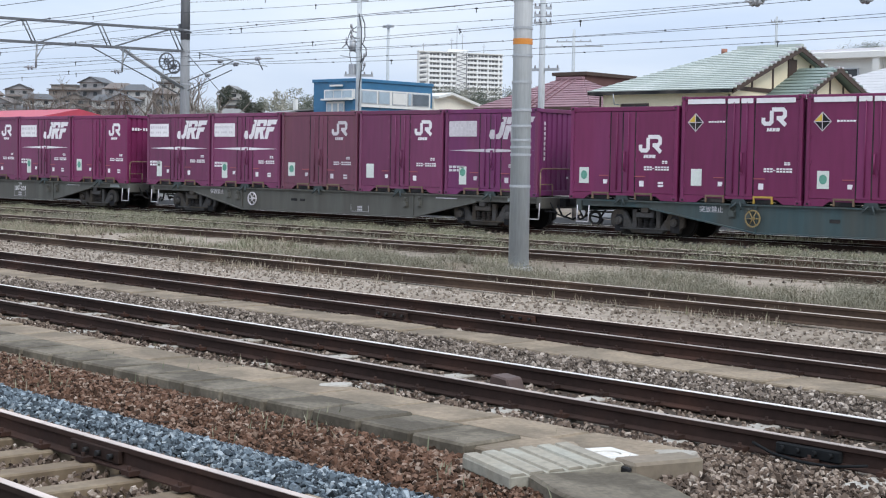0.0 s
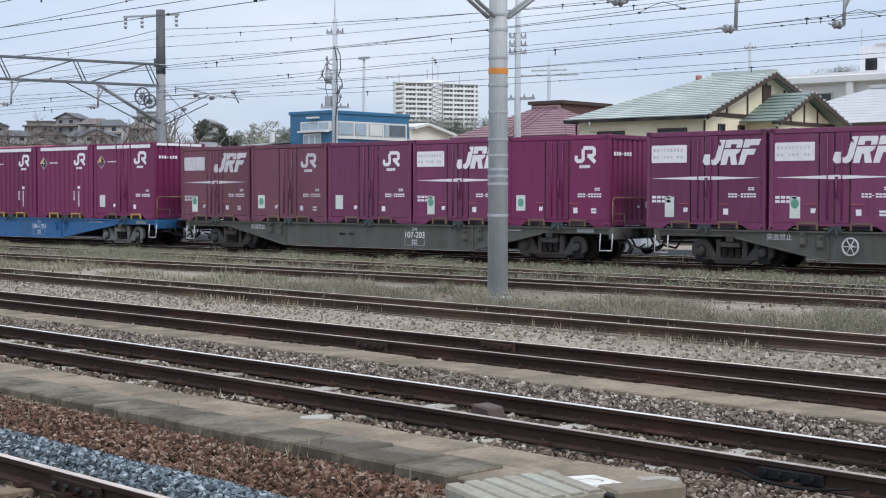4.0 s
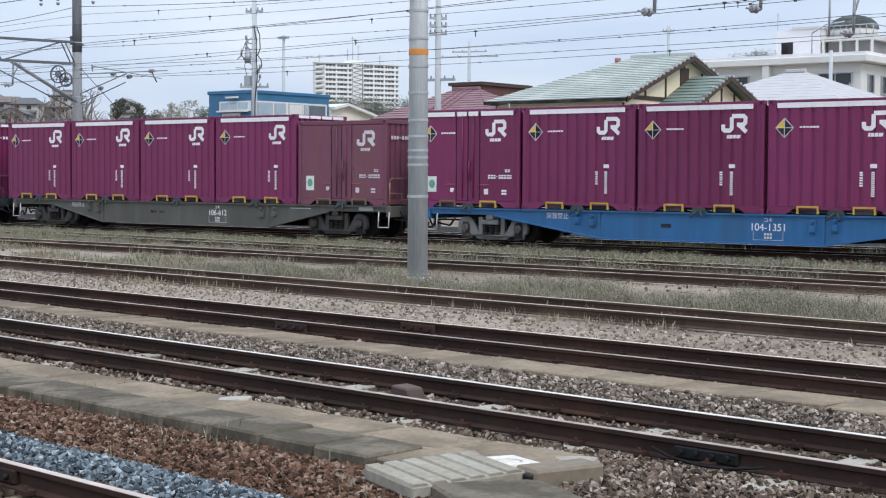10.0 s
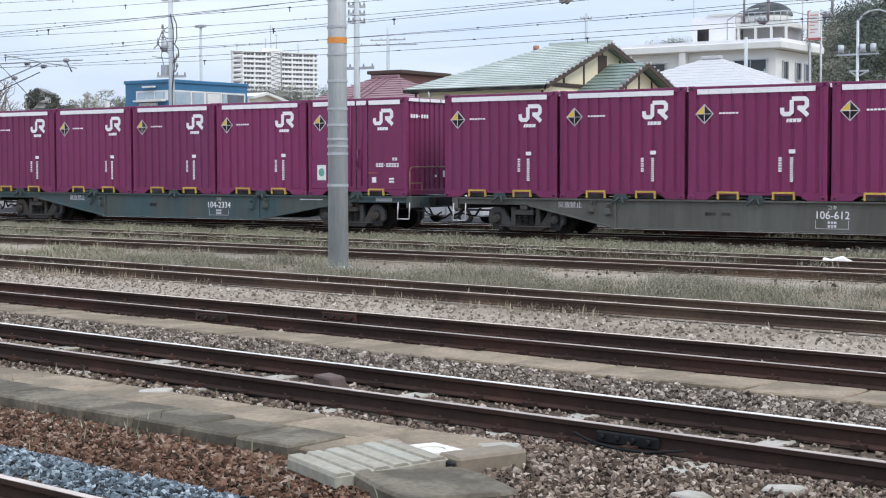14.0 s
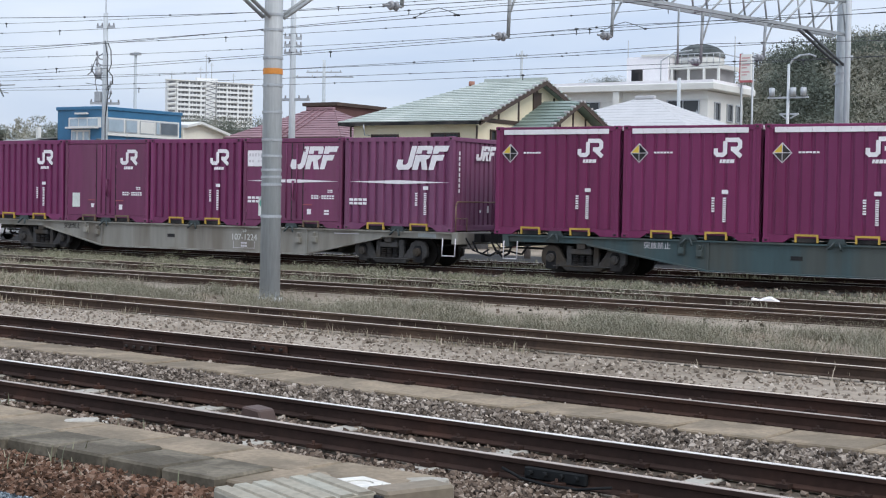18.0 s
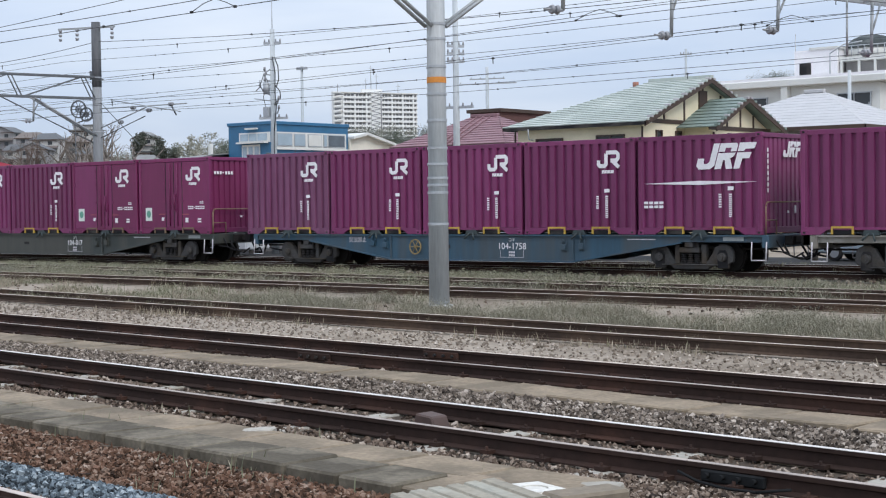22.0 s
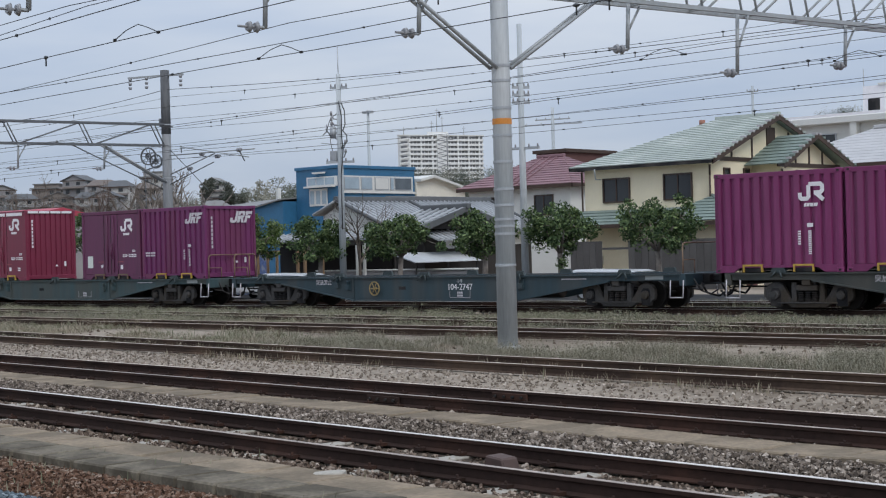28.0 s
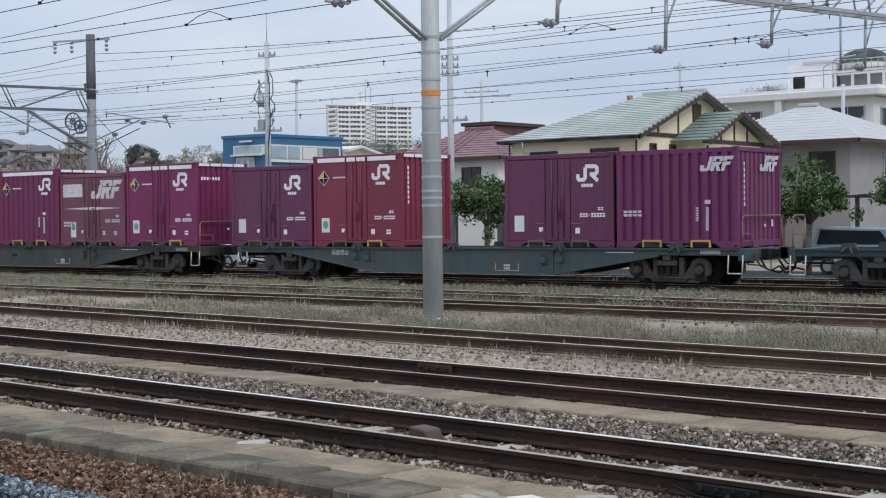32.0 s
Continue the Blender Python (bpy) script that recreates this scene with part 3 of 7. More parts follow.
def wagon(x, paint, bog, number="", flat=3.3, load=True, hand=False):
    """A container flat wagon with deep tapering side sills."""
    w = thing("flat_wagon", pose(x, TRACK_Y, 0), {"blue": "bright blue", "slate": "slate blue", "ink": "dark slate", "moss": "dark green-grey", "teal": "dull teal", "grey": "grimy grey", "pale": "pale rust-streaked grey"}[paint] + (" container flat wagon" if load else " container flat wagon, running empty"), "wagon", "wagons of the freight train")
    MOVING.append((w, x))
    F = FRAMES[paint]
    for sy in (-1, 1):
        y0, y1 = sorted((sy * 1.10, sy * 1.16))
        sill = [(-9.3, 1.0), (9.3, 1.0), (9.3, .80), (6.9, .80), (flat + .05, .24), (-flat - .05, .24), (-6.9, .80), (-9.3, .80)]
        part("side_sill", Shape().prism(sill, y0, y1), F, w, bevel=0.01)
        y0, y1 = sorted((sy * 1.06, sy * 1.22))
        g = Shape().box(-9.3, 9.3, y0, y1, .955, .998).box(-flat, flat, y0, y1, .21, .25)
        for s in (-1, 1):
            g.prism([(s * flat, .21), (s * 6.9, .77), (s * 6.9, .81), (s * flat, .25)], y0, y1)
        part("sill_flange", g, F, w)
        for s in (-1, 1):
            part("stiffener", Shape().box(s * flat - .03, s * flat + .03, sy * 1.17 - .02, sy * 1.17 + .02, .25, .95), F, w)
        for k in range(5):
            cx = PITCH * (k - 2) - .2
            g = Shape().prism([(cx - .24, .98), (cx + .24, .98), (cx + .17, 1.13), (cx - .17, 1.13)], *sorted((sy * 1.13, sy * 1.22)))
            g.rod((cx - .06, sy * 1.22, 1.04), (cx - .20, sy * 1.30, .87), .028, n=6).rod((cx + .05, sy * 1.22, 1.04), (cx + .13, sy * 1.29, .86), .028, n=6)
            part("container_lock", g, LOCK, w)
        for cx in (-flat - .72, -flat - .22, flat - .30, flat + .30):
            zl = .52 + max(0, abs(cx) - flat) * .12
            g = Shape().box(cx - .10, cx + .10, *sorted((sy * 1.16, sy * 1.19)), zl, zl + .34).box(cx - .06, cx + .09, *sorted((sy * 1.19, sy * 1.27)), zl + .04, zl + .20).rod((cx - .02, sy * 1.22, zl + .20), (cx + .03, sy * 1.25, zl + .33), .035, n=8)
            part("stowage_bracket", g, F, w, bevel=0.008)
        # sill is uncut: thin black plates give the dark of its slots
        part("side_slot", Shape().box(-1.6, -1.3, sy * 1.165 - .006, sy * 1.165 + .006, .6, .68).box(-1.15, -.9, sy * 1.165 - .006, sy * 1.165 + .006, .6, .68) if paint == "grey" else Shape().box(-1.35, -1.05, sy * 1.165 - .006, sy * 1.165 + .006, .58, .68), BLACK, w)
        m = Shape()
        m.box(5.2, 6.1, -1.17, -1.166, .86, .885)
        nx = 1.25 if paint in ("slate", "ink") else 1.78
        for i in range(3):
            m.box(nx - .11 + i * .08, nx - .05 + i * .08, -1.17, -1.166, .45, .51).box(nx - .11 + i * .08, nx - .05 + i * .08, -1.17, -1.166, .36, .42)
        m.box(nx - .42, nx + .42, -1.169, -1.166, .325, .335).box(nx - .42, nx - .41, -1.169, -1.166, .335, .54).box(nx + .41, nx + .42, -1.169, -1.166, .335, .54)
        ob = part("sill_marking", m, OLD_WHITE, w, "small white lettering, too small to read", at=pose(0, 0, 0, 0, 0, 0 if sy < 0 else 180), kind="stuff")
    text_part("shunting_notice", "突放禁止", .19, OLD_WHITE if paint != "pale" else DARK, w, -flat - 1.4, -1.163, .76, "white stencilled shunting notice")
    if number:
        text_part("wagon_number", number, .27, WHITE if paint != "pale" else PLATE_WHITE, w, 1.25 if paint in ("slate", "ink") else 1.78, -1.163, .57, "white stencilled running number")
        text_part("wagon_class", "コキ", .13, WHITE if paint != "pale" else PLATE_WHITE, w, 1.25 if paint in ("slate", "ink") else 1.78, -1.163, .80, "white stencilled class mark")
    part("deck", Shape().box(-9.3, 9.3, -1.06, -.7, .90, .97).box(-9.3, 9.3, .7, 1.06, .90, .97).box(-9.7, 9.7, -.3, .3, .72, .96), DARK, w)
    for k in range(13):
        part("cross_member", Shape().box(-9 + k * 1.5, -8.86 + k * 1.5, -1.1, 1.1, .84, .95), DARK, w)
    for s in (-1, 1):
        part("end_beam", Shape().box(*sorted((s * 9.28, s * 9.48)), -1.2, 1.2, .66, 1.0), F, w, bevel=0.015)
        part("coupler", Shape().box(*sorted((s * 9.45, s * 10.12)), -.1, .1, .76, .96).box(*sorted((s * 9.95, s * 10.2)), -.2, .2, .72, 1.02), DARK, w, bevel=0.02)
        for sy in (-1, 1):
            part("step", Shape().tube([(s * 9.0, sy * 1.2, .82), (s * 9.0, sy * 1.24, .34), (s * 9.42, sy * 1.24, .34), (s * 9.42, sy * 1.2, .82)], .018), OLD_WHITE, w, "white-edged foot step")
        part("brake_hose", Shape().tube([(s * 9.55, -.5, .75), (s * 9.7, -.45, .45), (s * 10.0, -.3, .35), (s * 10.2, -.2, .5)], .03), BLACK, w)
        part("brake_hose", Shape().tube([(s * 9.55, .5, .75), (s * 9.8, .45, .4), (s * 10.2, .25, .5)], .03), BLACK, w)
        bogie(w, s * 7.1, bog)
    for s, wide in ((1, 2.25), (-1, .7)):
        g = Shape().tube([(s * 9.38, -1.14, .95), (s * 9.38, -1.14, 1.74), (s * 9.38, -1.10, 1.82), (s * 9.38, -1.02, 1.85), (s * 9.38, -1.22 + wide, 1.85), (s * 9.38, -1.14 + wide, 1.78), (s * 9.38, -1.14 + wide, .95)], .024).tube([(s * 9.38, -1.14, 1.38), (s * 9.38, -.55, 1.38), (s * 9.38, -.55, 1.0)], .02)
        part("end_handrail", g, RAIL_PAINT, w, "rust-tinted tubular handrail")
    for pts in ([(9.46, -.75, .86), (9.7, -.75, .52), (9.98, -.7, .42), (10.24, -.75, .55)], [(9.46, .7, .86), (9.75, .7, .55), (10.15, .7, .6)], [(9.3, -.9, .9), (9.4, -.9, .58), (9.85, -.9, .55)]):
        part("end_cable", Shape().tube(pts, .022), BLACK, w)
    part("end_plate", Shape().box(8.15, 8.75, -1.176, -1.166, .84, .95), PLATE_GREY, w, "small pale plate on the sill")
    part("air_tank", Shape().rod((-4.6, .2, .55), (-3.4, .2, .55), .2, n=14), DARK, w)
    part("air_tank", Shape().rod((3.2, -.3, .52), (4.6, -.3, .52), .22, n=14), DARK, w)
    part("brake_pipe", Shape().tube([(-9.4, -.55, .62), (-2, -.55, .62), (2, -.4, .62), (9.4, -.55, .62)], .03), DARK, w)
    wx = -2.35 if paint in ("slate", "ink") else -3.55
    wheel = Shape().ring((wx, -1.26, .62), (0, 1, 0), .2, .235, .03)
    for k in range(3):
        u = 3.1416 * k / 3
        wheel.rod((wx - .22 * math.cos(u), -1.26, .62 - .22 * math.sin(u)), (wx + .22 * math.cos(u), -1.26, .62 + .22 * math.sin(u)), .014, n=6)
    wheel.rod((wx, -1.28, .62), (wx, -1.1, .62), .04, n=8)
    if hand:
        part("brake_wheel", wheel, DULL_YELLOW if paint != "grey" else OLD_WHITE, w, "hand brake wheel")
    return w


D, C, TD, TC, JD, JC, JS, V = "door", "corr", "tall_door", "tall_corr", "lean_door", "lean_corr", "lean_small", "vent"
# wagon: slip of the load, sill paint, bogie paint, number, half length of the deep sill, loads from the tail end
TRAIN = [
    (-.15, "teal", "dark", "", 3.5, [(V, "maroon"), (TD, "maroon"), (TD, "maroon"), None, None]),
    (0.0, "grey", "dark", "", 4.2, [(JD, "old"), (JD, "old"), (D, "brown"), (D, "old"), (JD, "purple")]),
    (.12, "grey", "dark", "107-203", 4.2, [(JD, "brown"), (D, "brown"), (D, "old"), (JD, "old"), (D, "maroon")]),
    (-.1, "blue", "grey", "104-1351", 3.3, [(TD, "maroon"), (TC, "maroon"), (TC, "maroon"), (TC, "maroon"), (TD, "maroon")]),
    (0.0, "grey", "dark", "106-612", 4.2, [(TC, "maroon"), (TC, "maroon"), (TC, "maroon"), (TC, "maroon"), (D, "brown")]),
    (0.0, "teal", "dark", "104-2334", 3.5, [(TC, "maroon"), (TC, "maroon"), (TC, "maroon"), (TC, "maroon"), (TD, "maroon")]),
    (0.0, "pale", "dark", "107-1224", 4.2, [(C, "plum"), (D, "old"), (C, "plum"), (JD, "old"), (JC, "violet")]),
    (.3, "slate", "dark", "104-1758", 3.4, [(C, "violet"), (C, "plum"), (C, "plum"), (C, "plum"), (JC, "plum")]),
    (-.2, "moss", "dark", "104-817", 3.4, [(C, "plum"), (C, "plum"), (C, "plum"), (D, "maroon"), (D, "maroon")]),
    (0.0, "ink", "dark", "104-2747", 3.4, [None] * 5),
    (.22, "teal", "dark", "", 3.4, [(D, "deep"), (TD, "crimson"), None, (D, "deep"), (JS, "purple")]),
    (-.14, "moss", "dark", "", 3.4, [None, (TC, "maroon"), (TC, "maroon"), (JD, "brown"), (TD, "maroon")]),
]


def build_train():
    for i, (slip, paint, bog, number, flat, loads) in enumerate(TRAIN):
        x = -20.4 * i + slip
        wagon(x + .2, paint, bog, number, flat, any(loads), i in (0, 1, 7, 9))
        for k, load in enumerate(loads):
            if load:
                container(load[0], load[1], x + PITCH * (k - 2), sticker=(i + k) % 3 != 1, worn=load[1] in ("brown", "purple"))


build_train()


# ---- ground and tracks ----
DIRT = mat("yard_dirt", (0.318, 0.268, 0.214), 0.95, spec=.15, vary=0.35, fine=9, coarse=0.3, bump=0.5, second=(0.17, 0.138, 0.105), amount=0.7)
RUST = mat("rusty_rail_steel", (0.036, 0.022, 0.018), 0.85, spec=.15, vary=0.35, fine=14, coarse=0.6, second=(0.050, 0.026, 0.019), amount=0.5)
SHINE = mat("worn_rail_head", (0.74, 0.69, 0.64), 0.42, 0.35, vary=0.12, fine=6)
WORN = mat("worn_brown_rail_head", (0.36, 0.30, 0.26), 0.55, 0.25, vary=0.3, fine=6)
BRIGHT = mat("half_bright_rail_head", (0.50, 0.42, 0.37), 0.6, 0.1, vary=0.25, fine=5)
RUST2 = mat("brown_rail_steel", (0.062, 0.042, 0.032), 0.85, spec=.15, vary=0.3, fine=14, coarse=0.6, second=(0.09, 0.06, 0.042), amount=0.5)
DULL = mat("dull_rail_head", (0.60, 0.50, 0.42), 0.6, 0.05, vary=0.25, fine=6)
TIMBER = mat("old_sleeper_timber", (0.215, 0.165, 0.108), 0.9, vary=0.35, fine=14, coarse=1.5, second=(0.13, 0.095, 0.06), amount=0.6)
PALE_CONC = mat("pale_sleeper_concrete", (0.36, 0.335, 0.29), 0.9, vary=0.25, fine=22, second=(0.23, 0.21, 0.17), amount=0.5)
SLAB_OLD = mat("stained_slab_concrete", (0.185, 0.160, 0.122), 0.95, spec=.15, vary=0.35, fine=22, coarse=2.2, spread=0.10, second=(0.085, 0.073, 0.055), amount=0.9, bump=.3)
SLAB = mat("walkway_slab_concrete", (0.275, 0.218, 0.155), 0.92, spec=.2, vary=0.3, fine=20, coarse=1.6, spread=0.12, second=(0.155, 0.125, 0.09), amount=.8, bump=.3)
GROUND_Z = -0.19

# name, y at x = 0, slope against the train's line, head finish, sleeper kind
TRACKS = {
    "near": (4.63, -0.100, DULL, "timber"),
    "a": (9.64, -0.112, DULL, "mixed"),
    "b": (13.58, -0.1015, DULL, "mixed"),
    "c": (17.86, -0.110, DULL, "buried"),
    "d": (26.05, -0.036, DULL, "buried"),
    "e": (28.75, -0.068, DULL, "buried"),
    "train": (TRACK_Y, 0.0, SHINE, "buried"),
    "back": (40.75, 0.0, SHINE, "buried"),
}
RAIL = [(-.065, -.153), (.065, -.153), (.065, -.142), (.012, -.122), (.010, -.045), (.0325, -.036), (.0325, -.004), (-.0325, -.004), (-.0325, -.036), (-.010, -.045), (-.012, -.122), (-.065, -.142)]


def track_pose(key, x, off=0.0, z=0.0):
    y0, m = TRACKS[key][:2]
    a = math.atan(m)
    return pose(x - off * math.sin(a), y0 + m * x + off * math.cos(a), z, 0, 0, math.degrees(a))


def track(key, x0, x1, heads=(None, None), spacing=0.6):
    y0, m, finish, sleepers = TRACKS[key]
    root = thing("railway_track", track_pose(key, 0), {"near": "narrow-gauge track on timber sleepers beside the platform", "train": "freight line with worn bright rail heads"}.get(key, "rusty siding track in old ballast"), "track", "tracks of the yard", "structure")
    for i, off in enumerate((-.566, .566)):
        r = part("rail", Shape().prism([(off + a, b) for a, b in RAIL], x0, x1, "x"), RUST2 if key in ("c", "d", "e") else RUST, root)
        part("rail_head", Shape().box(x0, x1, off - .030, off + .030, -.005, .0), heads[i] or finish, r, "worn running surface")
    n = int((x1 - x0) / spacing)
    kinds = {}
    for i in range(n):
        x = x0 + (i + .5) * spacing
        pale = sleepers == "mixed"
        if pale and i % 3 or sleepers == "buried":
            continue
        key2 = "pale" if pale else "dark"
        if key2 not in kinds:
            s = Shape().box(-.10, .10, -1.05, 1.05, -.30, -.155)
            kinds[key2] = s.mesh("sleeper", PALE_CONC if pale else TIMBER, 0.012)
        if x < -60:
            continue
        part("sleeper", kinds[key2], None, root, at=pose(x, random.uniform(-.04, .04), 0 if pale else random.uniform(-.012, .0), 0, 0, random.uniform(-1, 1)))
    clip = Shape()
    for off in (-.566, .566):
        for s in (-1, 1):
            clip.box(-.05, .05, *sorted((off + s * .05, off + s * .13)), -.15, -.118).rod((.0, off + s * .1, -.15), (.0, off + s * .1, -.09), .014, n=6)
    cm = clip.mesh("rail_clip", RUST)
    if key in ("near", "a", "b"):
        for i in range(n):
            x = x0 + (i + .5) * spacing
            if -34 < x < 6:
                part("rail_clip", cm, None, root, at=pose(x, 0, 0))
    return root


def fishplate(key, off, x, side=-1):
    f = thing("fishplate", track_pose(key, x, off), "dark bolted fishplate joining two rail ends", "rail joint", "rail joints")
    g = Shape().box(-.32, .32, *sorted((side * .014, side * .05)), -.125, -.035)
    part("plate", g, RUST, f, bevel=0.006)
    for dx in (-.24, -.08, .08, .24):
        part("bolt", Shape().rod((dx, side * .05, -.08), (dx, side * .085, -.08), .02, n=6), DARK, f)


def build_ground():
    # one sheet, finer near the tracks, that reaches the horizon
    xs = [-3000, -1200, -500, -250, -150] + [-100 + 2.0 * i for i in range(66)] + [60, 150, 400, 1200, 3000]
    ys = [-3000, -800, -200, -60, -20, -6] + [-2 + 0.75 * i for i in range(64)] + [60, 90, 150, 300, 700, 1500, 3000]
    rng = np.random.default_rng(5)
    verts = []
    for yv in ys:
        for xv in xs:
            z = GROUND_Z + (0.02 * noise.noise((xv * .3, yv * .5, 0)) if abs(xv) < 120 and abs(yv) < 60 else -.05) - (.09 if yv + .105 * xv < 6.6 else 0)
            verts.append((xv, yv, z))
    n = len(xs)
    faces = [(j * n + i, j * n + i + 1, (j + 1) * n + i + 1, (j + 1) * n + i) for j in range(len(ys) - 1) for i in range(n - 1)]
    me = numpy_mesh("ground", np.array(verts), np.array(faces), DIRT)
    tagged(new("ground", me), "bare gritty railway yard ground", "ground", kind="structure")


build_ground()

# ---- overhead line ----
STEEL = mat("gantry_steel", (0.36, 0.38, 0.39), 0.55, 0.3, vary=0.18, fine=9)
PORC = mat("insulator_grey", (0.26, 0.265, 0.28), 0.3, vary=0.2)
WIRE = mat("wire_bronze", (0.07, 0.075, 0.08), 0.5, 0.4, vary=0.1)
POLE_X, POLE_Y = -19.38, 23.76
FAR_X, FAR_Y = -14.85, 45.0
BEAM_Z = 7.02


OLD_CONC = mat("darkened_pole_concrete", (0.31, 0.32, 0.33), 0.85, vary=0.2, fine=18, coarse=1.0, second=(0.24, 0.25, 0.26), amount=0.5, streak=True)
OLD_STEEL = mat("darkened_gantry_steel", (0.13, 0.14, 0.15), 0.6, 0.2, vary=0.2, fine=9)


def concrete_pole(x, y, top, r0, r1, label, bands=(), skin=CONC):
    p = thing("line_pole", pose(x, y, GROUND_Z), label, "pole", "poles of the overhead line")
    part("shaft", Shape().rod((0, 0, -.1), (0, 0, top - GROUND_Z), r0, r1, n=28), skin, p)
    part("foot", Shape().rod((0, 0, -.08), (0, 0, .07), r0 + .09, r0 + .06, n=20), CONC, p)
    for z in bands:
        r = r0 + (r1 - r0) * z / top
        part("steel_band", Shape().ring((0, 0, z - GROUND_Z), (0, 0, 1), r - .005, r + .012, .05, 28).box(-r - .05, -r, -.03, .03, z - GROUND_Z - .03, z - GROUND_Z + .03), GALV, p)
    return p


def lattice_beam(a, b, z0, z1, pitch, name_label, STEEL=STEEL):
    """A trussed girder between two plan points."""
    a, b = Vector((*a, 0)), Vector((*b, 0))
    L = (b - a).length
    root = thing("gantry_beam", Matrix.Translation((a.x, a.y, 0)) @ (b - a).to_track_quat("X", "Z").to_matrix().to_4x4(), name_label, "gantry", "gantries of the overhead line")
    for dy in (-.22, .22):
        part("top_chord", Shape().box(0, L, dy - .04, dy + .04, z1 - .05, z1 + .03), STEEL, root)
        part("bottom_chord", Shape().box(0, L, dy - .04, dy + .04, z0 - .04, z0 + .05), STEEL, root)
    n = max(2, round(L / pitch))
    p = L / n
    for i in range(n):
        for dy in (-.22, .22):
            part("diagonal", Shape().rod((i * p + .12, dy, z0), ((i + .86) * p, dy, z1), .028, n=6).rod(((i + .86) * p, dy, z1), ((i + 1) * p, dy, z0), .03, n=6), STEEL, root)
        part("cross_tie", Shape().box(i * p - .03, i * p + .03, -.2, .2, z0 - .02, z0 + .02).box(i * p - .03, i * p + .03, -.2, .2, z1 - .03, z1 + .01), STEEL, root)
    return root


def drop_arm(root, s, z0, down):
    """A V-shaped hanger with a pair of insulators under the beam, s metres along it."""
    g = Shape().rod((s + .05, 0, z0), (s, 0, z0 - down), .045, n=6).rod((s + .42, 0, z0), (s + .02, 0, z0 - down * .62), .028, n=6).rod((s, 0, z0 - down), (s - .18, 0, z0 - down), .035, n=6)
    h = part("drop_hanger", g, STEEL, root)
    g = Shape()
    for k in range(2):
        g.rod((s - .16 - .15 * k, 0, z0 - down), (s - .22 - .15 * k, 0, z0 - down), .105, .075, n=14)
    g.rod((s, 0, z0 - down), (s - .55, 0, z0 - down), .025, n=6)
    part("insulator", g, PORC, h)


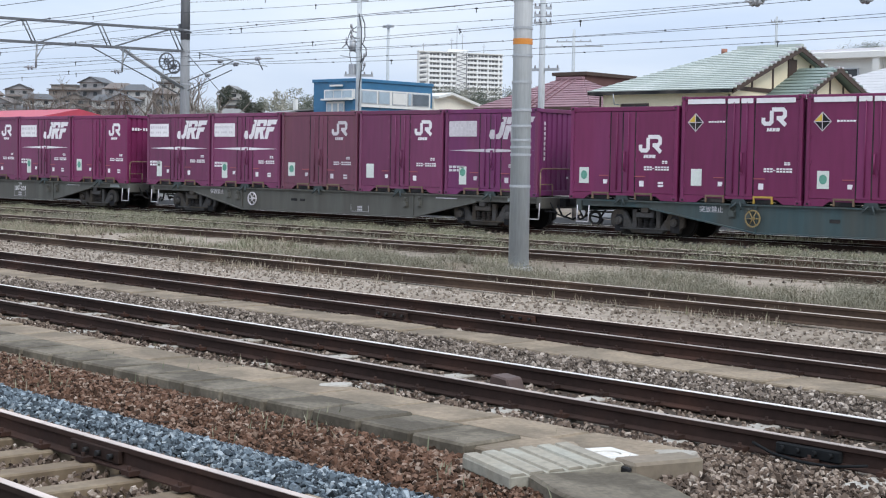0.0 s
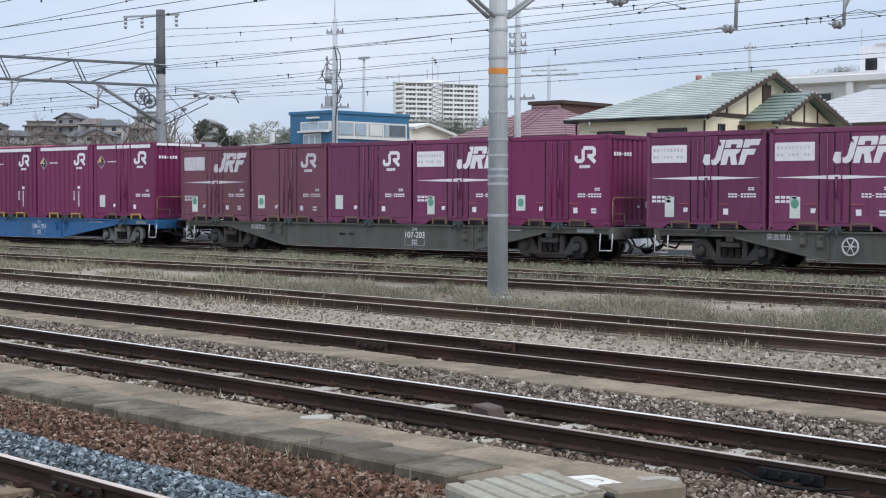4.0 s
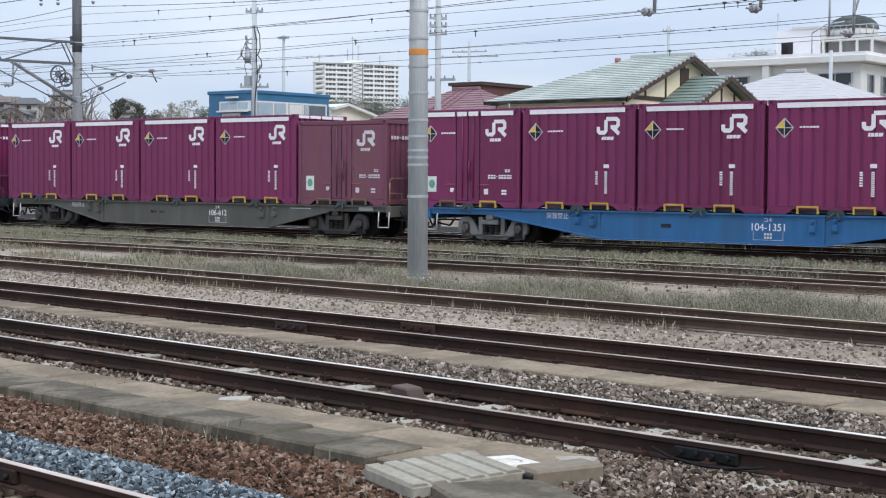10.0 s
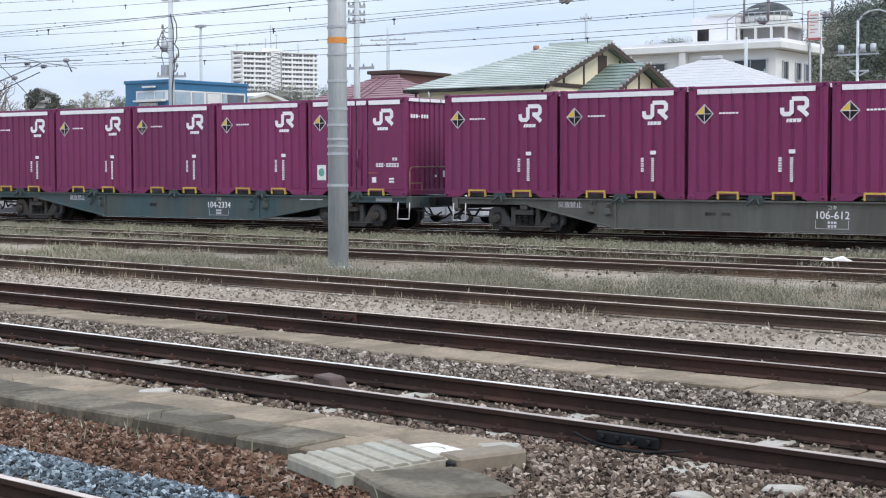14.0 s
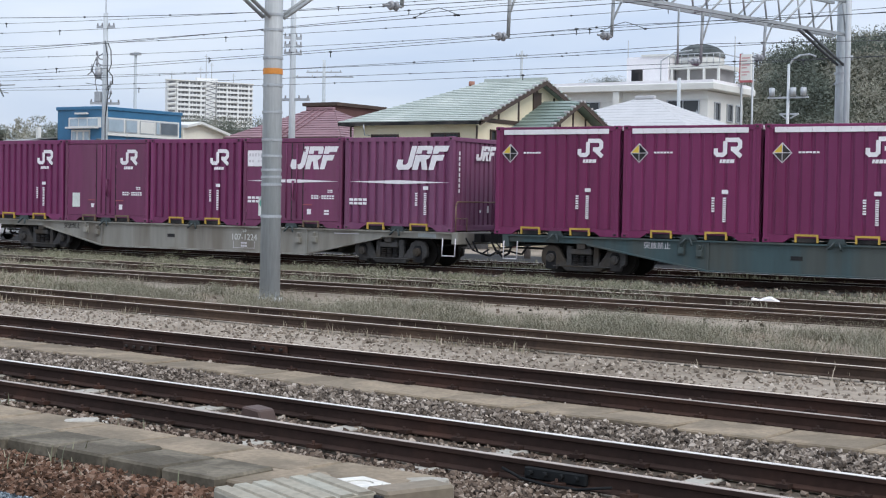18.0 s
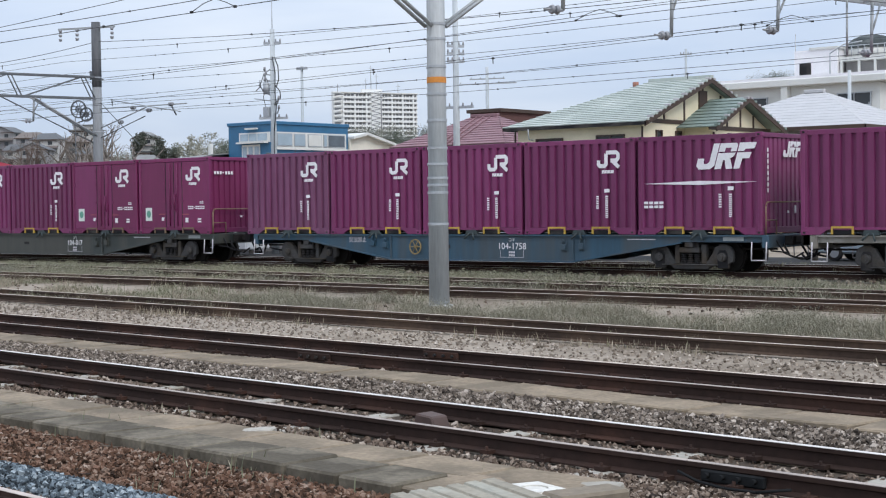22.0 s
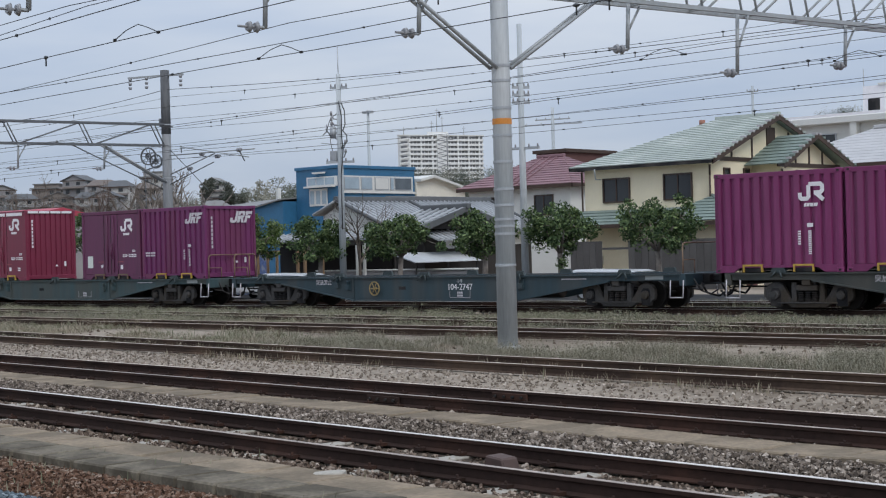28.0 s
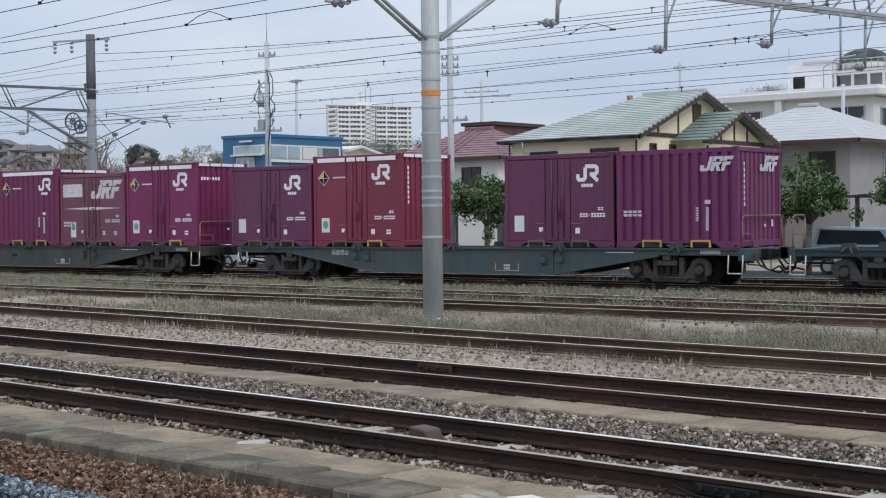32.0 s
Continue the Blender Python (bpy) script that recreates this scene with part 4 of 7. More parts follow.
def build_overhead():
    p = concrete_pole(POLE_X, POLE_Y, 11.4, .205, .16, "tall grey concrete line pole with an orange band", (1.5, 2.13, 2.28, 2.42, 2.7, 3.02, 3.57, 4.1, 4.65, 5.2, 5.5))
    part("orange_band", Shape().ring((0, 0, 4.38 - GROUND_Z), (0, 0, 1), .184, .196, .115, 28), ORANGE, p)
    a, b = Vector((POLE_X, POLE_Y)), Vector((FAR_X, FAR_Y))
    d = (b - a).normalized()
    near = a - d * 17.0
    beam = lattice_beam(a + d * .3, b - d * .2, BEAM_Z, BEAM_Z + 1.0, 1.75, "grey steel lattice girder spanning the yard tracks")
    for s, dn in ((3.2, 1.0), (6.6, 1.35), (10.4, 1.0), (14.2, 1.35), (17.2, 1.0)):
        drop_arm(beam, s, BEAM_Z, dn)
    beam2 = lattice_beam(near, a - d * .3, BEAM_Z, BEAM_Z + 1.0, 1.75, "grey steel lattice girder over the platform tracks")
    for s, dn in ((3.0, 1.2), (7.2, 1.1), (11.6, 1.1), (15.0, 1.0)):
        drop_arm(beam2, s, BEAM_Z, dn)
    k = thing("knee_brace", pose(POLE_X, POLE_Y, 0), "grey steel knee braces from the pole to the girders", "brace")
    for s in (-1, 1):
        e = d * s * 2.6
        for off in (-.1, .1):
            o = Vector((-d.y, d.x)) * off
            part("strut", Shape().rod((d.x * s * .18 + o.x, d.y * s * .18 + o.y, 5.45), (e.x + o.x, e.y + o.y, BEAM_Z), .04, n=6), STEEL, k)
    concrete_pole(FAR_X, FAR_Y, 11.0, .2, .16, "grey concrete line pole behind the freight line", (5.6, 5.9))
    k = thing("knee_brace", pose(FAR_X, FAR_Y, 0), "dark steel knee brace at the far pole", "brace")
    for off in (-.09, .09):
        part("strut", Shape().rod((off, -.15, 6.15), (-d.x * 2.3 + off, -d.y * 2.3, BEAM_Z), .045, n=6), OLD_STEEL, k)
    q = concrete_pole(-57.0, 45.0, 10.55, .24, .2, "grey concrete line pole with a cross arm", (5.5, 7.0, 8.0), OLD_CONC)
    g = Shape().box(-2.0, 1.0, -.05, .05, 10.2, 10.28)
    part("cross_arm", g, STEEL, q, at=pose(0, 0, .26, 0, 0, 20))
    g = Shape()
    for dx in (-1.9, -1.0, .85):
        for kk in range(3):
            g.rod((dx, 0, 10.2 - kk * .2), (dx, 0, 10.08 - kk * .2), .09, .06, n=10)
    part("insulator", g, PORC, q, at=pose(0, 0, .26, 0, 0, 20))
    # upper shaft is darker than the lower
    part("dark_sleeve", Shape().rod((0, 0, 7.75), (0, 0, 10.74), .222, .206, n=20), mat("dark_upper_concrete", (.085, .088, .095), .8, vary=.35, fine=12, second=(.16, .165, .17), streak=True), q)
    part("cable_box", Shape().box(-.36, -.22, -.12, .12, 8.1, 8.5).box(.22, .45, -.03, .03, 8.05, 8.1), OLD_STEEL, q)
    for wx, wy, wz, wr in ((-.85, -.42, 6.75, .36), (-.5, -.25, 6.5, .28)):
        g = Shape().ring((0, 0, 0), (.35, -.94, 0), wr, wr + .06, .06).ring((0, 0, 0), (.35, -.94, 0), wr * .3, wr * .3 + .05, .05)
        for kk in range(5):
            u = 3.14159 * kk / 5
            g.rod((wr * .94 * math.cos(u), wr * .35 * math.cos(u), wr * math.sin(u)), (-wr * .94 * math.cos(u), -wr * .35 * math.cos(u), -wr * math.sin(u)), .016, n=5)
        part("tension_wheel", g, OLD_STEEL, q, at=pose(wx, wy, wz))
    part("junction_box", Shape().box(-.28, .28, -.42, -.20, 3.1, 3.65), PAPER, q, bevel=.02)
    part("junction_box", Shape().box(-.75, -.28, -.30, -.05, 1.0, 1.75), PAPER, q, bevel=.02)
    part("guy_wire", Shape().rod((0, 0, 7.2), (2.6, .3, 5.0), .018, n=5).rod((0, 0, 6.4), (-1.0, -.5, 6.1), .03, n=6), OLD_STEEL, q)
    part("tension_weight", Shape().rod((-1.0, -.5, 6.4), (-1.0, -.5, 3.0), .02, n=6).rod((-1.0, -.5, 3.9), (-1.0, -.5, 2.6), .16, n=12), OLD_STEEL, q)
    left = lattice_beam((-61.5, 28.0), (-57.05, 44.8), BEAM_Z, BEAM_Z + 1.0, 3.4, "grey steel lattice girder farther along the yard", OLD_STEEL)
    for s in (2.5, 6.5, 10.5, 14.5):
        drop_arm(left, s, BEAM_Z, 1.1)
    k = thing("knee_brace", pose(-57, 45, 0), "grey steel knee brace under the far girder", "brace")
    part("strut", Shape().rod((-.05, -.15, 5.3), (-1.0, -3.0, BEAM_Z), .05, n=6), STEEL, k)
    part("strut", Shape().rod((.15, -.15, 5.3), (-.8, -3.0, BEAM_Z), .05, n=6), STEEL, k)
    part("tie_strut", Shape().rod((-.1, -.2, 5.0), (-1.5, -4.2, BEAM_Z), .03, n=6), OLD_STEEL, k)
    for x, z in ((2.1, 6.52), (3.2, 6.35), (4.7, 6.55), (1.2, 5.9)):
        part("insulator", Shape().rod((x - .14, .4, z), (x + .12, .4, z), .02, n=5).rod((x - .12, .4, z), (x - .03, .4, z), .10, .07, n=10).rod((x + .02, .4, z), (x + .11, .4, z), .10, .07, n=10), PORC, k)
    part("bracket_arm", Shape().rod((4.6, .45, 6.55), (4.9, .5, 6.05), .03, n=6).rod((.2, 0, 5.2), (2.9, .4, 6.1), .025, n=6), OLD_STEEL, k)
    part("bracket_arm", Shape().rod((0, 0, 6.55), (5.5, .6, 6.55), .03, n=6).rod((0, 0, 5.6), (3.0, .4, 6.5), .03, n=6).rod((1.0, 0, 6.9), (5.2, .5, 6.2), .025, n=6), STEEL, k)


build_overhead()


def span(name, pts, r, sag, label, steps=10):
    """A slack wire through support points."""
    cu = bpy.data.curves.new(name, "CURVE")
    cu.dimensions, cu.bevel_depth, cu.bevel_resolution = "3D", r, 1
    path = []
    for a, b in zip(pts, pts[1:]):
        a, b = Vector(a), Vector(b)
        for i in range(steps):
            u = i / steps
            p = a.lerp(b, u)
            p.z -= 4 * sag * u * (1 - u)
            path.append(p)
    path.append(Vector(pts[-1]))
    sp = cu.splines.new("POLY")
    sp.points.add(len(path) - 1)
    for q, p in zip(sp.points, path):
        q.co = (*p, 1)
    cu.materials.append(WIRE)
    ob = tagged(new(name, cu), label, "wire", "wires over the yard")
    # clamps and small bead insulators on the wire
    rng = random.Random(int(1000 * pts[0][1] + 77 * pts[0][2]))
    g, left = Shape(), rng.uniform(1, 4)
    for a, b in zip(path, path[1:]):
        ln = (b - a).length
        while left < ln and ln > 0:
            p = a.lerp(b, left / ln)
            if -75 < p.x < 5:
                k = rng.choice((.8, 1.0, 1.0, 1.5))
                e = r * 2.2 * k + .012
                d = (b - a).normalized() * e * 1.8
                g.rod(p - d, p, e * .35, e, n=6, cap=False).rod(p, p + d, e, e * .35, n=6, cap=False)
                if k == 1.5:
                    g.rod(p, p - Vector((0, 0, e * 4)), e * .4, n=5)
            left += rng.choice((.6, 3.5, 5.0, 7.5, 10.0))
        left -= ln
    if g.v:
        part("wire_clip", g, WIRE, ob, kind="stuff")
    return ob


def build_wires():
    # line at x = 0, slope, height, thickness, sag, what it is
    wires = [
        (10.1, -.152, 5.3, .0075, .02, "contact"), (13.1, -.130, 6.3, .0075, .25, "messenger"),
        (12.4, -.118, 5.3, .0075, .02, "contact"), (14.2, -.054, 6.2, .0075, .25, "messenger"),
        (16.7, -.068, 5.3, .0075, .03, "contact"), (17.3, -.113, 6.2, .0075, .25, "messenger"), (27.6, -.060, 8.0, .012, .2, "feeder"),
        (25.5, -.086, 5.75, .0075, .02, "contact"), (28.4, -.095, 6.35, .0075, .2, "messenger"),
        (29.3, -.150, 5.85, .0075, .03, "contact"), (32.6, -.098, 6.3, .0075, .2, "messenger"),
        (36.94, 0.0, 5.57, .0075, .02, "contact"), (36.94, 0.0, 6.05, .0075, .25, "messenger"),
        (45.0, 0.0, 8.3, .009, .3, "feeder"), (45.3, 0.0, 7.85, .009, .3, "feeder"), (45.6, 0.0, 7.05, .009, .3, "feeder"), (45.9, 0.0, 6.5, .009, .3, "feeder"),
        (44.8, 0.0, 8.85, .009, .3, "feeder"), (47.0, 0.0, 9.6, .009, .4, "feeder"),
    ]
    held = {}
    for y0, m, z, r, sag, what in wires:
        xs = [-143, -100, -59, POLE_X + (y0 - POLE_Y) * .28, 24, 66]
        held[y0, z] = held[y0] = span(what + "_wire", [(x, y0 + m * x, z) for x in xs], r, sag, {"contact": "dark overhead contact wire", "messenger": "dark slack messenger wire over a track", "feeder": "dark slack power cable along the line"}[what])
    span("feeder_wire", [(-64, 37.0, 8.05), (-57, 45, 9.65), (FAR_X, FAR_Y - 3, 8.35), (24, 30, 9.2)], .014, .35, "thick dark cable hung from the pole tops")
    # droppers hang the contact wires from the messengers
    for (ya, ma, za), (yb, mb, zb) in (((10.1, -.152, 5.3), (13.1, -.130, 6.3)), ((12.4, -.118, 5.3), (14.2, -.054, 6.2)), ((16.7, -.068, 5.3), (17.3, -.113, 6.2))):
        x = -59.0
        r = part("dropper", Shape().rod((x, ya + ma * x, za), (x, yb + mb * x, zb), .006, n=5), WIRE, held[ya])
    x = POLE_X + (36.94 - POLE_Y) * .213
    part("dropper", Shape().rod((x, 36.94, 5.56), (x, 36.94, BEAM_Z), .03, n=6), STEEL, held[36.94, 5.57])
    for y0, z in ((45.0, 8.3), (45.3, 7.85), (45.6, 7.05), (45.9, 6.5), (44.8, 8.85), (47.0, 9.6)):
        part("wire_bracket", Shape().rod((FAR_X, y0, z - .03), (FAR_X, 45.0, z - .03), .04, n=6).rod((FAR_X, y0, z - .12), (FAR_X, y0, z + .03), .05, n=8), STEEL, held[y0])
    # arched jumpers that tie two wires together
    for y0, m, z, x in ((16.7, -.068, 5.3, -19.6), (12.4, -.118, 5.3, -19.2), (25.5, -.086, 5.75, -17.6), (29.3, -.15, 5.85, -15.5)):
        y = y0 + m * x
        j = new("jumper")
        j.parent, j.matrix_basis = held[y0], pose(x, y, z)
        part("arch", Shape().tube([(-.6, 0, 0), (-.3, 0, .12), (0, 0, .18), (.25, 0, .1), (.5, 0, 0)], .008, 5), WIRE, j)
        for cx in (-.6, .5):
            part("clamp", Shape().box(cx - .03, cx + .03, -.015, .015, -.02, .02), DARK, j)


build_wires()



# ---- tracks ----
for key in TRACKS:
    track(key, -75 if key != "near" else -30, 25, (WORN, SHINE) if key == "a" else (BRIGHT, BRIGHT) if key == "near" else (WORN, DULL) if key == "b" else (None, None))
for key, off, x in (("b", -.566, -13.8), ("b", .566, -12.6), ("near", .566, -8.6), ("d", -.566, -12.4)):
    fishplate(key, off, x)


def along(v, x, m=-.105):
    """The y of a line that runs with the station tracks."""
    return v + m * x


# ---- walkway slabs ----
def build_walkway():
    w = thing("slab_walkway", pose(0, 0, 0), "walkway of worn concrete slabs beside a siding", "walkway", kind="structure")
    meshes = {}
    for row, (v0, v1, size, thick) in enumerate(((7.38, 7.96, .62, .11), (7.99, 8.58, .92, .05))):
        x = -34.0
        while x < (-6.9 if row == 0 else -6.3):
            key = (row,)
            if key not in meshes:
                s = Shape().box(-size / 2 + .017, size / 2 - .017, v0 - (v0 + v1) / 2, v1 - (v0 + v1) / 2, -thick, 0)
                meshes[key] = s.mesh("slab", SLAB_OLD if row == 0 else SLAB, 0.018)
            part("slab", meshes[key], None, w, at=pose(x, along((v0 + v1) / 2, x) + random.uniform(-.012, .012), GROUND_Z + (.095 if row == 0 else .075) + random.uniform(-.008, .008), random.uniform(-.7, .7), random.uniform(-.5, .5), -6 + random.uniform(-.6, .6)))
            x += size
    # the strip of slabs between the second and third tracks
    x, s = -34.0, Shape().box(-.44, .44, -.34, .34, -.06, 0)
    me = s.mesh("slab", SLAB, 0.015)
    while x < 2:
        part("slab", me, None, w, at=pose(x, along(12.46, x) + random.uniform(-.03, .03), GROUND_Z + .05 + random.uniform(-.012, .01), random.uniform(-1, 1), random.uniform(-1, 1), -6 + random.uniform(-2, 2)))
        x += .9
    RIB = mat("ribbed_slab_concrete", (0.285, 0.258, 0.202), 0.85, vary=0.3, fine=18, second=(0.28, 0.275, 0.23))
    r = thing("ribbed_slab", pose(-6.23, 7.93, GROUND_Z + .13, 2, 1.5, -22), "pale ribbed concrete slab at the walkway end", "slab")
    part("plate", Shape().box(-.34, .34, -.43, .43, -.09, 0), RIB, r, bevel=.012)
    for i in range(6):
        part("rib", Shape().prism([(-.425 + i * .142, -.002), (-.415 + i * .142, .014), (-.325 + i * .142, .014), (-.305 + i * .142, -.002)], -.335, .335, "x"), RIB, r)
    WHITE_STONE = mat("chalky_lid_paint", (0.62, 0.60, 0.55), .8, vary=.25, fine=16, second=(.45, .42, .37))
    r = thing("loose_slab", pose(-5.50, 7.72, GROUND_Z + .09, -2, 2, -26), "broken grey concrete slab lying at the walkway end", "slab")
    part("plate", Shape().prism([(-.40, -.40), (.05, -.43), (.36, -.40), (.40, .22), (.36, .38), (-.05, .41), (-.38, .36), (-.42, -.1)], -.12, 0, "z"), SLAB_OLD, r, bevel=.02)
    r = thing("white_slab", pose(-6.10, 8.48, GROUND_Z + .085, 0, 0, -22), "chipped white-painted lid lying on the slabs", "slab")
    part("plate", Shape().prism([(-.3, -.22), (.25, -.24), (.33, .05), (.22, .22), (-.26, .2)], -.06, .02, "z"), WHITE_STONE, r, bevel=.012)
    part("disc", Shape().ring((.0, 0, .022), (0, 0, 1), .10, .16, .02, 24).rod((0, 0, .02), (0, 0, .028), .085, n=20), WHITE_STONE, r)
    r = thing("concrete_block", pose(-5.67, 8.47, GROUND_Z - .02, 0, 0, 68), "weathered concrete trough block standing by the track", "block")
    part("block_body", Shape().box(-.28, .28, -.13, .13, 0, .17), mat("tan_concrete", (.195, .158, .115), .9, vary=.3, fine=14, second=(.15, .125, .09)), r, bevel=.02)
    part("block_end", Shape().box(-.31, -.28, -.11, .11, .02, .14), DARK, r, bevel=.01)
    for x, y, sx, sy, z, turn in ((-4.95, 8.02, .36, .30, .02, -18), (-7.0, 8.55, .44, .34, .07, -10)):
        r = thing("paving_slab", pose(x, y, GROUND_Z + z, 1, -1, turn), "flat tan concrete slab sunk into the ballast", "slab", "loose slabs")
        part("plate", Shape().prism([(-sx, -sy), (sx * .9, -sy * 1.05), (sx, sy * .8), (sx * .7, sy), (-sx * .95, sy)], -.08, 0, "z"), SLAB, r, bevel=.014)
    r = thing("wheel_stop", pose(-8.95, 10.83, -.19, 0, 0, -6), "brown painted wedge block between the rails", "wedge")
    part("wedge_body", Shape().prism([(-.15, 0), (.17, 0), (.11, .13), (-.10, .15)], -.11, .10), mat("brown_block_paint", (0.075, 0.046, 0.038), .7, vary=.2), r, bevel=.015)
    OIL = mat("oily_black_steel", (0.014, 0.015, 0.016), .85, vary=.3, spec=.12)
    r = thing("rail_joint_bar", track_pose("a", -5.12, -.566), "long oily black joint bar bolted to the rail", "rail joint")
    part("plate", Shape().box(-.27, .27, -.055, -.012, -.13, -.045), OIL, r, bevel=.01)
    for dx in (-.2, -.07, .07, .2):
        part("bolt", Shape().rod((dx, -.06, -.08), (dx, -.095, -.08), .02, n=6), OIL, r)
    part("bond_cable", Shape().tube([(-.46, -.06, -.08), (-.25, -.12, -.12), (0, -.14, -.14), (.25, -.12, -.14), (.5, -.07, -.1)], .011), OIL, r)
    for x, y, w, turn in ((-5.9, 9.0, .17, 20), (-4.05, 8.35, .15, -30), (-9.9, 9.55, .16, 40), (-3.7, 8.9, .13, 10)):
        r = thing("concrete_lump", pose(x, y, GROUND_Z + .01, 3, -4, turn), "broken pale concrete lump lying on the ballast", "rubble", "concrete rubble")
        part("lump", Shape().prism([(-w, -w * .5), (w * .8, -w * .6), (w, w * .3), (w * .1, w * .6), (-w * .9, w * .45)], 0, w * .45, "z"), PALE_CONC, r, bevel=.012)
    r = thing("litter", pose(-11.4, 30.0, GROUND_Z + .02, 0, 0, 20), "crumpled white plastic bag on the ballast", "litter")
    part("bag", Shape().prism([(-.28, 0), (.3, 0), (.34, .1), (.12, .2), (-.1, .13), (-.26, .17)], -.12, .12), WHITE, r, bevel=.03)


build_walkway()


# ---- loose stones and grass ----
def scatter(name, label, points, sizes, material, squash=.75):
    """Many faceted stones in one mesh. points: n x 3."""
    rng = np.random.default_rng(len(points))
    cube = np.array([(x, y, z) for x in (-1, 1) for y in (-1, 1) for z in (-1, 1)]) * .72
    tri = np.array([(0, 1, 3), (0, 3, 2), (4, 6, 7), (4, 7, 5), (0, 4, 5), (0, 5, 1), (2, 3, 7), (2, 7, 6), (0, 2, 6), (0, 6, 4), (1, 5, 7), (1, 7, 3)])
    n = len(points)
    v = cube[None] * (1 + rng.uniform(-.45, .45, (n, 8, 3)))
    v = v * rng.uniform(.55, 1.3, (n, 1, 3)) * np.array([1, 1, squash])
    q = rng.normal(size=(n, 4))
    q /= np.linalg.norm(q, axis=1, keepdims=True)
    w, x, y, z = q.T
    R = np.stack([1 - 2 * (y * y + z * z), 2 * (x * y - w * z), 2 * (x * z + w * y), 2 * (x * y + w * z), 1 - 2 * (x * x + z * z), 2 * (y * z - w * x), 2 * (x * z - w * y), 2 * (y * z + w * x), 1 - 2 * (x * x + y * y)], 1).reshape(n, 3, 3)
    v = np.einsum("nij,nkj->nki", R, v) * sizes[:, None, None] + points[:, None, :]
    f = (tri[None] + 8 * np.arange(n)[:, None, None]).reshape(-1, 3)
    me = numpy_mesh(name, v.reshape(-1, 3), f, material)
    return tagged(new(name, me), label, "gravel", kind="stuff")


# dark ballast beds; the colour includes the shade under the wagons
SHADED_BED = mat('shaded_ballast_bed', (.045, .04, .035), .95, spec=.15, vary=.4, fine=12, coarse=.6, second=(.075, .065, .055), amount=.6)
for yb, wb in ((TRACK_Y, 1.55), (40.75, 1.3)):
    tagged(new('ballast_bed', Shape().prism([(yb - wb - .2, GROUND_Z - .03), (yb + wb + .2, GROUND_Z - .03), (yb + wb, -.155), (yb - wb, -.155)], -90, 30, 'x').mesh('ballast_bed', SHADED_BED)), 'dark ballast bed with the shade under the train painted in', 'ballast', kind='structure')

# dark strips under stones and slabs: shade of the gaps, put into the colour
GAP_SHADE = mat("ballast_gap_shade", (.070, .056, .044), .95, spec=.1, vary=.4, fine=14, coarse=.8, second=(.11, .088, .068), amount=.6)
for va, vb, za in ((5.0, 7.3, -.06), (7.3, 9.05, .005), (9.2, 10.25, .015), (10.33, 12.1, .018), (13.1, 14.05, .018)):
    bed = Shape().add([(x, v - .105 * x, GROUND_Z + z) for x in (-36, 2) for v in (va, vb) for z in (za - .06, za)], [(0, 1, 3, 2), (4, 6, 7, 5), (0, 4, 5, 1), (2, 3, 7, 6), (0, 2, 6, 4), (1, 5, 7, 3)])
    tagged(new("ballast_bed", bed.mesh("ballast_bed", GAP_SHADE)), "dark bed below the loose ballast, with the shade between stones painted in", "ballast", kind="structure")

BROWN_STONE = island_mat("brown_ballast", [(0, (.022, .014, .009)), (.35, (.085, .046, .029)), (.7, (.155, .086, .057)), (.93, (.225, .155, .115)), (1, (.32, .25, .20))])
BLUE_STONE = island_mat("blue_grey_ballast", [(0, (.03, .036, .042)), (.4, (.10, .125, .145)), (.8, (.20, .242, .27)), (1, (.36, .40, .42))])
GREY_STONE = island_mat("grey_ballast", [(0, (.040, .032, .026)), (.35, (.135, .108, .087)), (.75, (.245, .203, .167)), (1, (.44, .38, .325))])
PALE_STONE = island_mat("pale_dusty_ballast", [(0, (.12, .098, .078)), (.35, (.22, .182, .148)), (.75, (.32, .27, .22)), (1, (.50, .44, .38))])
DUST_STONE = island_mat("brown_grey_ballast", [(0, (.030, .022, .017)), (.4, (.125, .090, .068)), (.8, (.23, .178, .140)), (1, (.42, .355, .295))])


def strip_points(rng, n, x0, x1, v0, v1, z, heap=0.0, m=-.105, near=1.0):
    u = rng.random(n)
    x = x0 + (x1 - x0) * u ** near
    t = rng.random(n)
    v = v0 + (v1 - v0) * t
    zz = z + heap * (1 - (2 * t - 1) ** 2) + rng.uniform(-.025, .02, n)
    return np.stack([x, v + m * x, zz], 1)


